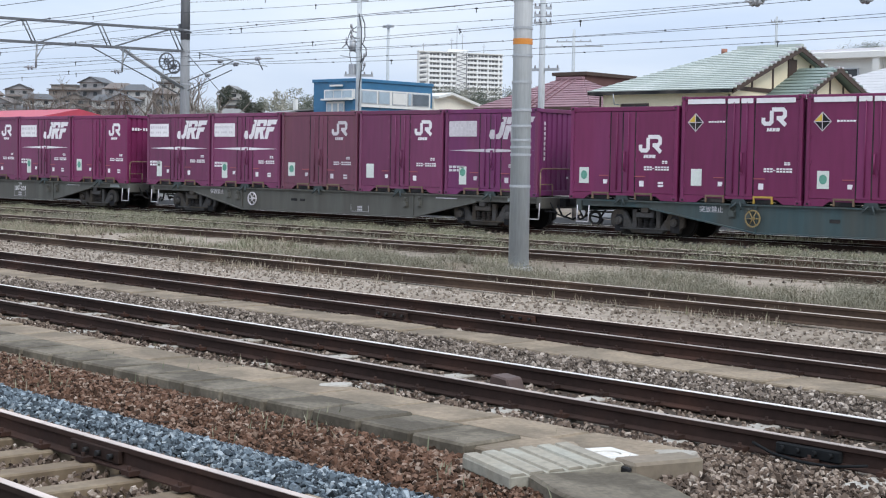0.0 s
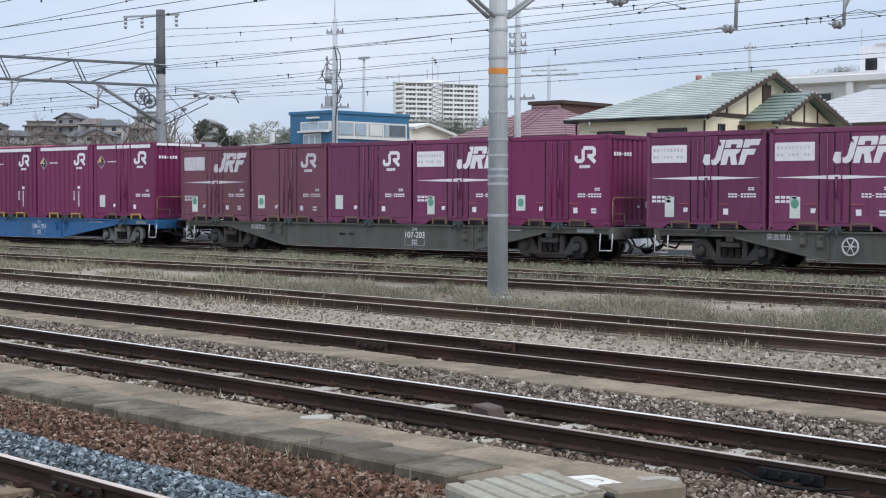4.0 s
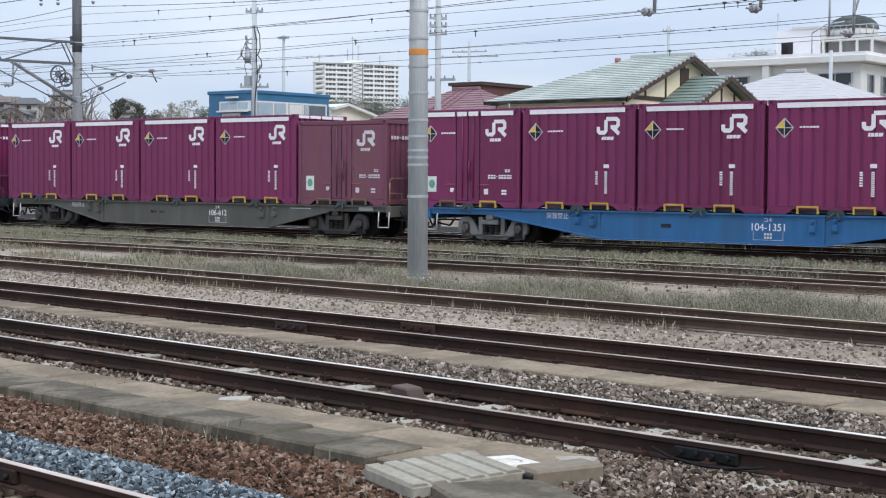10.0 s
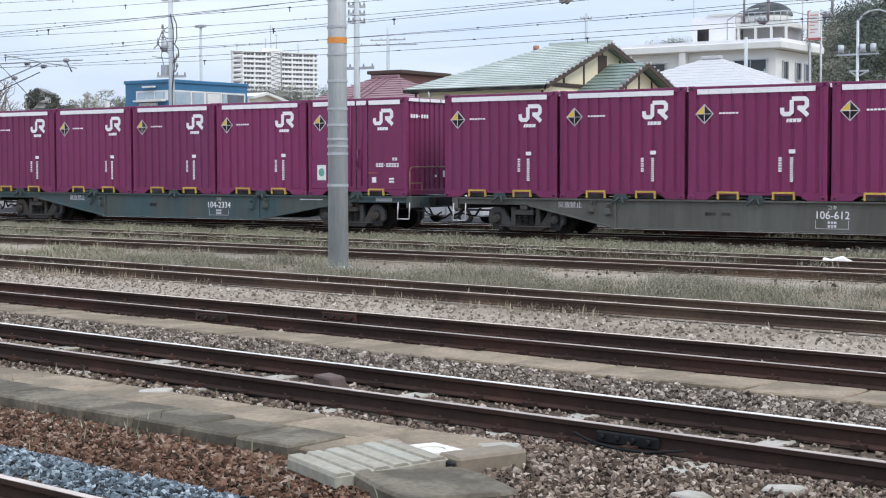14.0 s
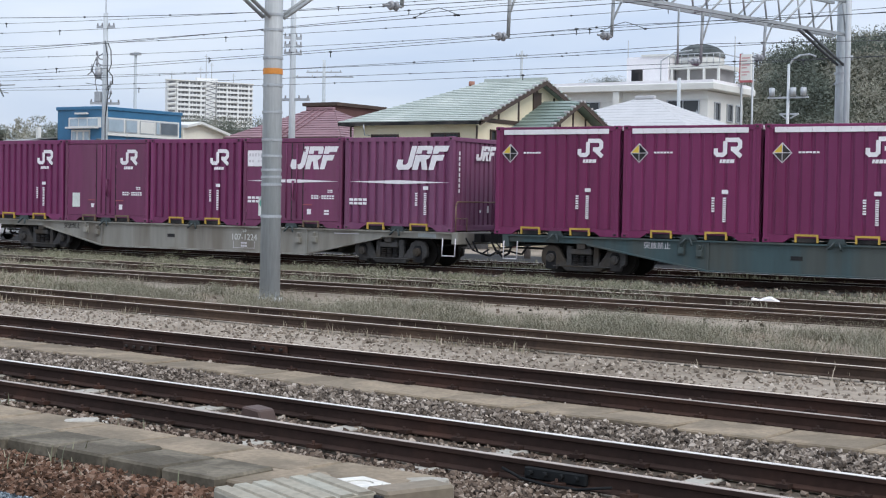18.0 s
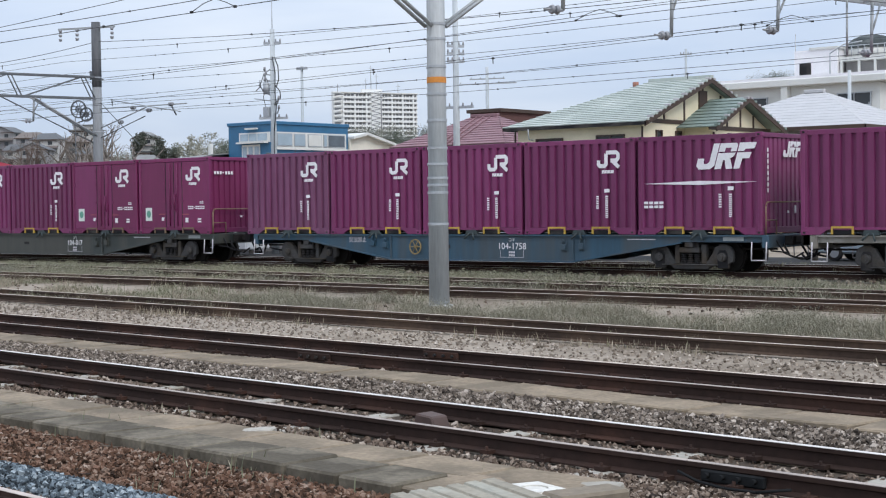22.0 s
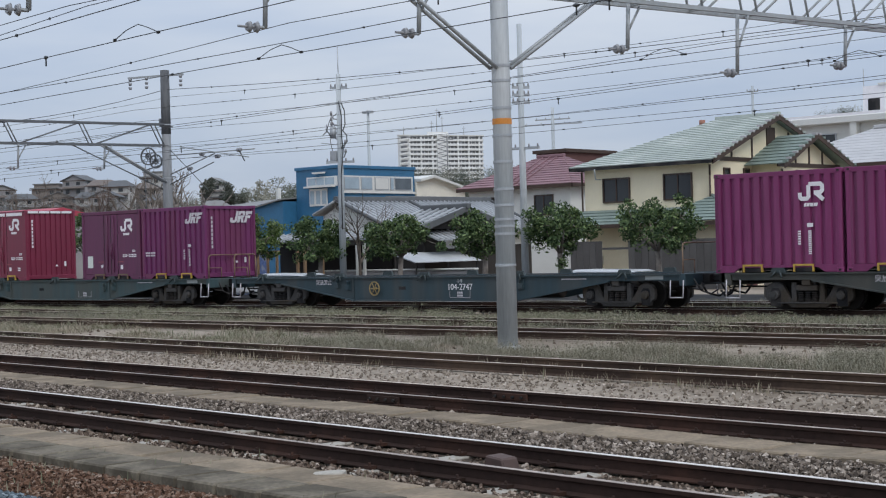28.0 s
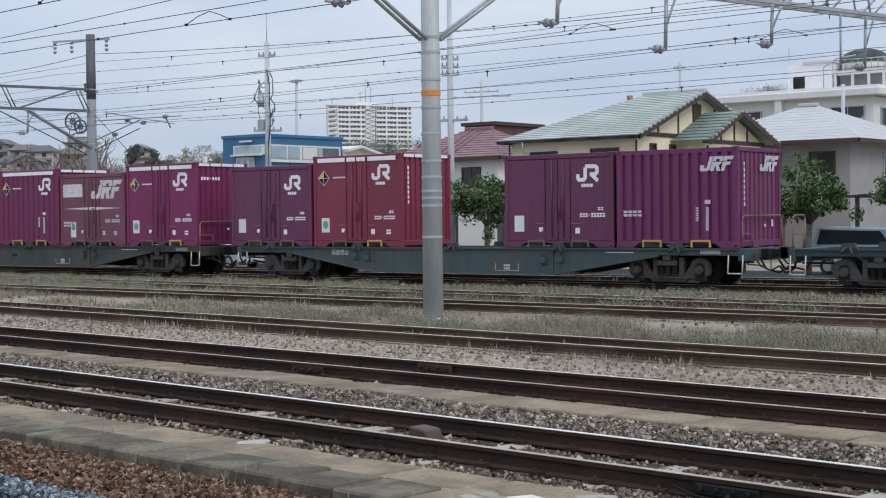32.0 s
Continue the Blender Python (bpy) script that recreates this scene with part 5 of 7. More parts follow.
def build_stones():
    rng = np.random.default_rng(11)
    G = GROUND_Z
    S = lambda n, a, b: rng.uniform(a, b, n)
    p = np.concatenate([strip_points(rng, 32000, -20, -2.5, 6.25, 7.42, G - .02, .03), strip_points(rng, 600, -34, -20, 6.2, 7.42, G - .01, .03)])
    scatter("brown_gravel", "rust-brown crushed stone ballast", p, S(len(p), .012, .028), BROWN_STONE)
    p = strip_points(rng, 15000, -20, -2.5, 5.76, 6.34, G - .045, .07)
    scatter("blue_gravel", "fresh blue-grey crushed stone ballast", p, S(len(p), .013, .029), BLUE_STONE)
    p = np.concatenate([strip_points(rng, 15000, -20, -3, 5.24, 5.84, G - .06, .03), strip_points(rng, 9000, -14, -3.5, 3.2, 5.1, G - .02)])
    scatter("mixed_gravel", "dusty brown-grey ballast along the near track", p, S(len(p), .012, .026), DUST_STONE)
    p = np.concatenate([strip_points(rng, 12500, -6.8, -1.5, 6.8, 9.1, G + .0, .03), strip_points(rng, 7600, -30, -2, 8.5, 9.06, G + .0, .03), strip_points(rng, 9000, -30, -2, 9.22, 10.2, G + .01)])
    scatter("siding_gravel", "dusty ballast round the siding rails", p, S(len(p), .012, .027), DUST_STONE)
    p = np.concatenate([strip_points(rng, 26000, -32, -1, 10.36, 12.12, G + .01, .03), strip_points(rng, 8600, -34, -1, 13.1, 14.05, G + .01), strip_points(rng, 1800, -34, -1, 12.78, 12.95, G + .01)])
    scatter("grey_gravel", "pale grey ballast between the sidings", p, S(len(p), .012, .028), GREY_STONE)
    p = np.concatenate([strip_points(rng, 9500, -40, 0, 14.2, 15.5, G + .0, .02), strip_points(rng, 5200, -40, 0, 15.5, 17.35, G - .005, .02), strip_points(rng, 4500, -40, 0, 17.5, 18.4, G)])
    scatter("weedy_gravel", "pale trampled ballast by the weedy track", p, S(len(p), .013, .032), PALE_STONE)
    p = np.concatenate([strip_points(rng, 2600, -50, -2, 33.6, 40.5, G + .02, .03, 0.0), strip_points(rng, 1500, -45, -2, 19, 33, G, 0, -.05)])
    scatter("freight_line_ballast", "dirty ballast under the freight line", p, S(len(p), .03, .055), DUST_STONE)


build_stones()
GRASS = island_mat("dry_weed_grass", [(0, (.19, .165, .12)), (.3, (.28, .24, .18)), (.6, (.33, .28, .215)), (.85, (.39, .33, .26)), (1, (.21, .21, .13))], fine=3)
SOFT_GRASS = island_mat("grey_green_weeds", [(0, (.115, .118, .085)), (.35, (.165, .165, .122)), (.7, (.22, .208, .158)), (1, (.30, .265, .21))], fine=3)
GREEN_GRASS = island_mat("green_weed_grass", [(0, (.14, .15, .095)), (.4, (.20, .205, .135)), (.75, (.27, .255, .18)), (1, (.36, .32, .245))], fine=3)


def tufts(name, label, centres, heights, blades, material, seed, width=.012, lean=.55, spot=.12):
    """Clumps of thin bent blades in one mesh."""
    rng = np.random.default_rng(seed)
    n = len(centres) * blades
    c = np.repeat(centres, blades, 0) + np.concatenate([rng.normal(0, spot, (n, 2)), np.zeros((n, 1))], 1)
    h = np.repeat(heights, blades) * rng.uniform(.45, 1.1, n)
    a = rng.uniform(0, 6.283, n)
    d = np.stack([np.cos(a), np.sin(a), np.zeros(n)], 1)
    s = np.stack([-np.sin(a), np.cos(a), np.zeros(n)], 1) * width
    up = np.array([0, 0, 1.0])
    l = rng.uniform(.05, lean, n)[:, None]
    b0, b1 = c - s, c + s
    mid = c + d * l * h[:, None] * .4 + up * h[:, None] * .6
    m0, m1 = mid - s * .8, mid + s * .8
    tip = c + d * l * h[:, None] + up * h[:, None]
    v = np.stack([b0, b1, m1, m0, tip], 1).reshape(-1, 3)
    k = 5 * np.arange(n)[:, None]
    me = bpy.data.meshes.new(name)
    f = np.concatenate([k + np.array([0, 1, 2]), k + np.array([0, 2, 3]), k + np.array([3, 2, 4])])
    me.from_pydata(v.tolist(), [], f.tolist())
    me.materials.append(material)
    return tagged(new(name, me), label, "grass", kind="stuff")


def build_grass():
    rng = np.random.default_rng(21)

    def field(n, x0, x1, y0, y1, m, lump, thr):
        out = []
        while len(out) < n:
            x, y = rng.uniform(x0, x1), rng.uniform(y0, y1)
            if noise.noise((x * lump, y * lump * 1.6, 3.3)) > thr + rng.uniform(-.25, .25):
                out.append((x, y + m * x, GROUND_Z - .01))
        return np.array(out)
    p = field(900, -46, -2, 18.9, 22.4, -.08, .35, .05)
    tufts("dry_grass", "dry grey-brown weeds between the tracks", p, rng.uniform(.05, .15, len(p)), 26, GRASS, 1, .005, 1.4)
    p = field(120, -24, -1, 19.3, 23.0, -.08, .75, .2)
    tufts("weed_stalks", "thin grey-green weed stalks beside the line", p, rng.uniform(.10, .28, len(p)), 34, SOFT_GRASS, 2, .004, 1.9, .2)
    p = field(70, -24, -1, 19.3, 22.8, -.08, .75, .16)
    tufts("straw_clumps", "bleached straw tops over the weed clumps", p, rng.uniform(.16, .34, len(p)), 22, GRASS, 12, .003, 1.6, .16)
    p = field(420, -55, -3, 24.6, 27.6, -.05, .5, .12)
    tufts("track_grass", "thin dry grass growing between rusty rails", p, rng.uniform(.05, .15, len(p)), 18, GRASS, 3, .006, 1.3)
    p = field(1500, -60, -4, 30.3, 34.2, -.03, .3, .05)
    tufts("green_grass", "low green and straw-coloured weeds by the freight line", p, rng.uniform(.07, .24, len(p)), 26, GREEN_GRASS, 4, .006, 1.4, .16)
    p = field(500, -46, -10, 27.8, 33.4, -.03, .35, .12)
    tufts("soft_weeds", "soft grey-green weeds along the freight line", p, rng.uniform(.14, .34, len(p)), 44, SOFT_GRASS, 13, .006, 1.6, .22)
    p = field(1100, -60, -21, 19.4, 30.0, -.06, .4, .08)
    tufts("pale_green_grass", "patchy green weeds over the sidings", p, rng.uniform(.08, .24, len(p)), 30, GREEN_GRASS, 5, .006, 1.5, .2)
    p = field(260, -60, -22, 19.4, 29.0, -.06, .4, .0)
    tufts("straw_grass", "bleached straw over the far sidings", p, rng.uniform(.12, .3, len(p)), 34, GRASS, 14, .006, 1.5, .2)
    p = field(420, -30, -3, 16.9, 18.9, -.11, .5, .1)
    tufts("rail_weeds", "straggling weeds along the weedy rails", p, rng.uniform(.06, .2, len(p)), 9, GRASS, 6, .007, .8)
    p = field(60, -14, -3, 6.3, 9.0, -.105, .8, .1)
    tufts("ballast_weeds", "single dry stalks in the ballast", p, rng.uniform(.08, .2, len(p)), 4, GREEN_GRASS, 7, .006)
    p = field(700, -40, -6, 38.5, 42.5, 0, .3, .0)
    tufts("verge_grass", "bright green grass behind the freight line", p, rng.uniform(.12, .3, len(p)), 10, GREEN_GRASS, 8)


build_grass()


# ---- the town behind the line ----
CREAM = mat("cream_render", (0.80, 0.71, 0.52), .85, vary=.08, fine=30, coarse=.5, second=(.70, .61, .43), amount=.4)
OFFWHITE = mat("offwhite_render", (0.66, 0.66, 0.63), .85, vary=.1, fine=26, coarse=.4, second=(.58, .58, .55), amount=.5)
BROWN_TRIM = mat("dark_brown_trim", (0.055, 0.032, 0.022), .6, vary=.2)
GREEN_TILE = mat("pale_green_roof_tile", (0.40, 0.44, 0.405), .6, vary=.16, fine=10, coarse=.5, second=(.47, .50, .465), amount=.5, spread=.05)
DARK_TILE = mat("dark_green_roof_tile", (0.185, 0.235, 0.21), .6, vary=.2, fine=10, spread=.06)
GREY_TILE = mat("silver_grey_roof_tile", (0.34, 0.355, 0.37), .5, vary=.2, fine=10, coarse=.6, spread=.06)
RED_TILE = mat("dull_red_roof_tile", (0.225, 0.125, 0.14), .65, vary=.2, fine=10, spread=.06)
PINK_SHEET = mat("pale_grey_pink_roof", (0.40, 0.38, 0.39), .7, vary=.12, fine=8)
PALE_ROOF = mat("pale_grey_sheet_roof", (0.44, 0.435, 0.44), .7, vary=.1, fine=8)
DARK_SLATE = mat("dark_slate_roof", (.10, .105, .11), .7, vary=.2, fine=3)
GLASS = mat("dark_window_glass", (0.03, 0.035, 0.04), .08, vary=.1, bump=0)
DIM_GLASS = mat("dim_window_glass", (0.10, 0.12, 0.14), .1, vary=.2, bump=0, coarse=1.5)
PALE_GLASS = mat("pale_window_glass", (0.34, 0.42, 0.48), .12, vary=.15, bump=0, coarse=1.5)
BLUE_WALL = mat("blue_cladding", (0.030, 0.135, 0.255), .5, vary=.12, fine=4)
GREY_WALL = mat("grey_render", (0.30, 0.29, 0.29), .85, vary=.12, fine=20)
ASPHALT = mat("asphalt", (0.050, 0.050, 0.051), .95, spec=.1, vary=.25, fine=30)


def tiled_roof(root, corners, rows, material, thick=.05, name="roof_slope", cap=True):
    """A slope with stepped tile courses. corners: eave a, eave b, top b, top a."""
    a, b, tb, ta = (Vector(c) for c in corners)
    n = ((b - a).cross(ta - a)).normalized()
    if n.z < 0:
        n = -n
    s = Shape()
    vs = []
    for i in range(rows):
        for u, up in ((i / rows, thick), ((i + 1) / rows, thick * .2)):
            vs += [a.lerp(ta, u) + n * up, b.lerp(tb, u) + n * up]
    k = 2 * rows
    vs += [a, b, tb, ta]
    e = 2 * k
    fs = [(2 * j, 2 * j + 1, 2 * j + 3, 2 * j + 2) for j in range(k - 1)] + [(e, e + 1, 1, 0), (e + 3, e + 2, e + 1, e), (2 * k - 2, 2 * k - 1, e + 2, e + 3)]
    s.add(vs, fs)
    return part(name, s, material, root)


def window(root, face, u0, u1, z0, z1, at, frame=BROWN_TRIM, glass=GLASS, mull=1, depth=.08):
    """face '-y': u is x and the wall stands at y = at; face '+x': u is y and the wall stands at x = at."""
    def bx(a, b, c, d, o0, o1):
        return (a, b, at - o1, at - o0, c, d) if face == "-y" else (at + o0, at + o1, a, b, c, d)
    g = Shape()
    t = .07
    for a, b, c, d in ((u0, u1, z0, z0 + t), (u0, u1, z1 - t, z1), (u0, u0 + t, z0 + t, z1 - t), (u1 - t, u1, z0 + t, z1 - t)):
        g.box(*bx(a, b, c, d, -.02, depth))
    for i in range(mull):
        m = u0 + (u1 - u0) * (i + 1) / (mull + 1)
        g.box(*bx(m - .03, m + .03, z0 + t, z1 - t, 0, depth * .7))
    f = part("window", g, frame, root)
    part("pane", Shape().box(*bx(u0 + t, u1 - t, z0 + t, z1 - t, .005, .02)), glass, f)
    return f


def cream_house():
    x0, x1, y0, y1, e = -44.6, -37.5, 61.0, 73.2, 5.72
    h = thing("house", pose(0, 0, 0), "two-storey cream house with pale green tiled roofs", "house", "houses behind the line")
    part("wall", Shape().box(x0, x1, y0, y1, -.2, e), CREAM, h)
    # gabled end with dark boards
    ya, zr = 66.7, 7.95
    part("gable_wall", Shape().prism([(y0, e), (y1, e), (ya, zr - .1)], x1 - .3, x1, "x"), CREAM, h)
    for y in (63.0, 64.9, 66.7, 68.5, 70.4):
        top = e + (zr - e) * (1 - abs(y - ya) / (ya - y0 if y < ya else y1 - ya)) - .15
        part("gable_board", Shape().box(x1, x1 + .04, y - .06, y + .06, e, top), BROWN_TRIM, h)
    part("gable_board", Shape().box(x1, x1 + .05, y0, y1, e - .1, e + .1), BROWN_TRIM, h)
    part("gable_vent", Shape().box(x1, x1 + .06, 66.3, 67.1, 6.4, 7.35), BROWN_TRIM, h)
    o, rx = .55, -40.5
    tiled_roof(h, [(x0 - o, y0 - o, e - .1), (x1 + o, y0 - o, e - .1), (x1 + o, ya, zr), (rx, ya, zr)], 22, GREEN_TILE)
    tiled_roof(h, [(x1 + o, y1 + o, e - .1), (x0 - o, y1 + o, e - .1), (rx, ya, zr), (x1 + o, ya, zr)], 22, GREEN_TILE)
    tiled_roof(h, [(x0 - o, y1 + o, e - .1), (x0 - o, y0 - o, e - .1), (rx, ya, zr), (rx, ya, zr)], 22, GREEN_TILE)
    part("ridge", Shape().box(rx, x1 + o, ya - .14, ya + .14, zr - .02, zr + .14), GREEN_TILE, h)
    part("eave_board", Shape().box(x0 - o, x1 + o, y0 - o, y0 - o + .06, e - .26, e - .1).box(x0 - o, x0 - o + .06, y0 - o, y1 + o, e - .26, e - .1), BLACK, h)
    part("soffit", Shape().box(x0 - o, x1 + o, y0 - o + .06, y0, e - .16, e - .12), OFFWHITE, h)
    for s, yy in ((-1, y0 - o), (1, y1 + o)):
        part("verge_board", Shape().prism([(yy, e - .32), (yy, e - .1), (ya, zr + .02), (ya, zr - .24)], x1 + o - .06, x1 + o, "x"), BROWN_TRIM, h)
        n = 16
        for i in range(n):
            yc, zc = yy + (ya - yy) * (i + .5) / n, e - .1 + (zr - e + .1) * (i + .5) / n
            part("verge_tile", Shape().box(x1 + o - .22, x1 + o + .04, yc - .10, yc + .10, zc - .02, zc + .09), PINK_SHEET if i % 2 else GREEN_TILE, h, bevel=.02)
    # projecting lower gable
    x2, y2, y3, yb, zb = -36.0, 64.9, 70.6, 67.45, 6.95
    part("bay_wall", Shape().box(x1, x2, y2, y3, -.2, e - .25), CREAM, h)
    part("bay_gable", Shape().prism([(y2 - .2, e - .3), (y3 + .2, e - .3), (yb, zb - .1)], x2 - .25, x2, "x"), CREAM, h)
    for y in (66.4, 67.75, 69.1):
        part("gable_board", Shape().box(x2, x2 + .04, y - .06, y + .06, e - .25, e - .2 + (zb - e) * (1 - abs(y - yb) / 3.3)), BROWN_TRIM, h)
    part("gable_board", Shape().box(x2, x2 + .05, y2 - .3, y3 + .3, e - .4, e - .2), BROWN_TRIM, h)
    for ye in (y2 - .75, y3 + .85):
        tiled_roof(h, [(x1 - .2, ye, e - .3), (x2 + .7, ye, e - .3), (x2 + .7, yb, zb), (x1 - .2, yb, zb)], 9, DARK_TILE)
        part("verge_board", Shape().prism([(ye, e - .52), (ye, e - .3), (yb, zb + .02), (yb, zb - .24)], x2 + .64, x2 + .7, "x"), BROWN_TRIM, h)
        for i in range(10):
            yc, zc = ye + (yb - ye) * (i + .5) / 10, e - .3 + (zb - e + .3) * (i + .5) / 10
            part("verge_tile", Shape().box(x2 + .5, x2 + .74, yc - .10, yc + .10, zc - .02, zc + .09), PINK_SHEET if i % 2 else DARK_TILE, h, bevel=.02)
    window(h, "-y", -43.5, -41.9, 3.85, 5.05, y0, mull=1)
    window(h, "-y", -40.0, -38.4, 3.85, 5.1, y0, mull=1)
    for ya_ in (62.5, 64.3):
        window(h, "+x", ya_ - .28, ya_ + .28, 4.1, 5.3, x1, mull=0)
    for ya_ in (66.7, 69.0):
        window(h, "+x", ya_ - .27, ya_ + .27, 4.0, 5.2, x2, mull=0)
    # lower roofs round the ground floor
    tiled_roof(h, [(x0 - 1.2, y0 - 1.6, 2.75), (-38.3, y0 - 1.6, 2.75), (-38.3, y0, 3.5), (x0 - .2, y0, 3.5)], 5, DARK_TILE)
    pk, bk = (-37.35, y0 - .05, 3.95), (-35.95, 67.75, 3.9)
    for e0, e1, top in (((-39.4, y0 - 2.4, 2.8), (-34.6, y0 - 2.4, 2.8), pk), ((-34.6, y0 - 2.4, 2.8), (-34.6, 64.4, 2.8), pk), ((-37.4, 63.9, 2.8), (-34.0, 63.9, 2.8), bk), ((-34.0, 63.9, 2.8), (-34.0, 71.8, 2.8), bk)):
        tiled_roof(h, [e0, e1, top, top], 8, DARK_TILE)
        part("hip_cap", Shape().rod(Vector(e1) + Vector((0, 0, .06)), Vector(top) + Vector((0, 0, .06)), .06, n=8), DARK_TILE, h)
    part("lower_eave", Shape().box(x0 - 1.2, -34.6, y0 - 2.42, y0 - 2.34, 2.6, 2.78).box(-34.28, -34.2, y0 - 2.4, 72, 2.6, 2.78), BROWN_TRIM, h)
    part("porch_wall", Shape().box(-37.6, -35.2, y0 - 1.4, 71.5, -.2, 2.7), CREAM, h)
    for y in (60.4, 64.5, 67.5, 70.8):
        part("porch_post", Shape().box(-35.2, -34.9, y - .22, y + .22, -.2, 2.7), mat("red_brown_post", (.11, .04, .035), .6, vary=.2), h)
    for y in (62.4, 66.0, 69.2):
        part("door_opening", Shape().box(-35.2, -35.14, y - .5, y + .5, -.1, 2.2), GLASS, h)
    part("downpipe", Shape().tube([(x1 + .1, y0 - .1, e - .3), (x1 + .08, y0 - .08, e - .8), (x1 + .08, y0 - .08, 3.4)], .05), BROWN_TRIM, h)
    part("downpipe", Shape().tube([(x0 - .1, y0 - .1, e - .3), (x0 - .08, y0 - .08, 0)], .05), BROWN_TRIM, h)
    part("downpipe", Shape().tube([(x2 + .06, y2 + .1, e - .5), (x2 + .06, y2 + .1, 3.7)], .05), BROWN_TRIM, h)
    part("meter_box", Shape().box(-44.0, -43.6, y0 - .14, y0, .9, 1.3), OFFWHITE, h)
    part("air_vent", Shape().rod((-44.3, 71.5, 5.8), (-44.3, 71.5, 8.15), .12, n=8).rod((-44.3, 71.5, 8.15), (-44.3, 71.5, 8.45), .17, n=8), mat("terracotta", (.30, .14, .10), .8), h)
    part("roof_aerial", Shape().tube([(-43.5, y0 - .2, 5.0), (-43.5, y0 - .6, 5.0), (-43.5, y0 - .7, 5.5)], .03), GALV, h)


def tile_house(x0, x1, y0, y1, eave, ridge, roof, wall, along_x=True, label="", o=.6, rows=12, hip=0.0, storeys=1, openings=True, ribs=True):
    h = thing("house", pose(0, 0, 0), label, "house", "houses behind the line")
    part("wall", Shape().box(x0, x1, y0, y1, -.2, eave), wall, h)
    if along_x:
        ym = (y0 + y1) / 2
        A, B = (x0 - o + hip, ym, ridge), (x1 + o - hip, ym, ridge)
        tiled_roof(h, [(x0 - o, y0 - o, eave - .1), (x1 + o, y0 - o, eave - .1), B, A], rows, roof, .05 if ribs else .014)
        tiled_roof(h, [(x1 + o, y1 + o, eave - .1), (x0 - o, y1 + o, eave - .1), A, B], rows, roof, .05 if ribs else .014)
        if hip:
            tiled_roof(h, [(x1 + o, y0 - o, eave - .1), (x1 + o, y1 + o, eave - .1), B, B], rows, roof, .05 if ribs else .014)
            tiled_roof(h, [(x0 - o, y1 + o, eave - .1), (x0 - o, y0 - o, eave - .1), A, A], rows, roof, .05 if ribs else .014)
        else:
            for xx in (x0, x1):
                part("gable_wall", Shape().prism([(y0, eave), (y1, eave), (ym, ridge - .12)], xx - .1, xx + .1, "x"), wall, h)
        part("ridge", Shape().box(A[0], B[0], ym - .16, ym + .16, ridge - .02, ridge + .18), roof, h, bevel=.03)
        nrib = int((x1 - x0 + 2 * o) / .55) if ribs else 0
        for i in range(nrib):
            xx = x0 - o + (i + .5) * (x1 - x0 + 2 * o) / nrib
            if hip and (xx < A[0] or xx > B[0]):
                continue
            part("tile_rib", Shape().rod((xx, y0 - o, eave - .02), (xx, ym, ridge + .06), .055, n=6), roof, h)
    else:
        xm = (x0 + x1) / 2
        A, B = (xm, y0 - o + hip, ridge), (xm, y1 + o, ridge)
        tiled_roof(h, [(x1 + o, y0 - o, eave - .1), (x1 + o, y1 + o, eave - .1), B, A], rows, roof, .05 if ribs else .014)
        tiled_roof(h, [(x0 - o, y1 + o, eave - .1), (x0 - o, y0 - o, eave - .1), A, B], rows, roof, .05 if ribs else .014)
        if hip:
            tiled_roof(h, [(x0 - o, y0 - o, eave - .1), (x1 + o, y0 - o, eave - .1), A, A], rows, roof, .05 if ribs else .014)
        else:
            part("gable_wall", Shape().prism([(x0, eave), (x1, eave), (xm, ridge - .12)], y0 - .1, y0 + .1), wall, h)
        part("ridge", Shape().box(xm - .16, xm + .16, A[1], B[1], ridge - .02, ridge + .18), roof, h, bevel=.03)
    part("eave_board", Shape().box(x0 - o, x1 + o, y0 - o, y0 - o + .06, eave - .3, eave - .1).box(x1 + o - .06, x1 + o, y0 - o, y1 + o, eave - .3, eave - .1), BROWN_TRIM, h)
    if openings:
        n = max(1, int((x1 - x0) / 3))
        for k in range(storeys):
            zb = eave - 2.0 - 2.7 * k
            for i in range(n):
                u = x0 + (i + .5) * (x1 - x0) / n
                window(h, "-y", u - .75, u + .75, zb, zb + 1.3, y0, frame=BROWN_TRIM)
            window(h, "+x", (y0 + y1) / 2 - .7, (y0 + y1) / 2 + .7, zb, zb + 1.2, x1, frame=GALV)
    return h


SHEET_ROOF = mat("weathered_sheet_roof", (.20, .20, .195), .7, vary=.16, fine=3, coarse=.4)


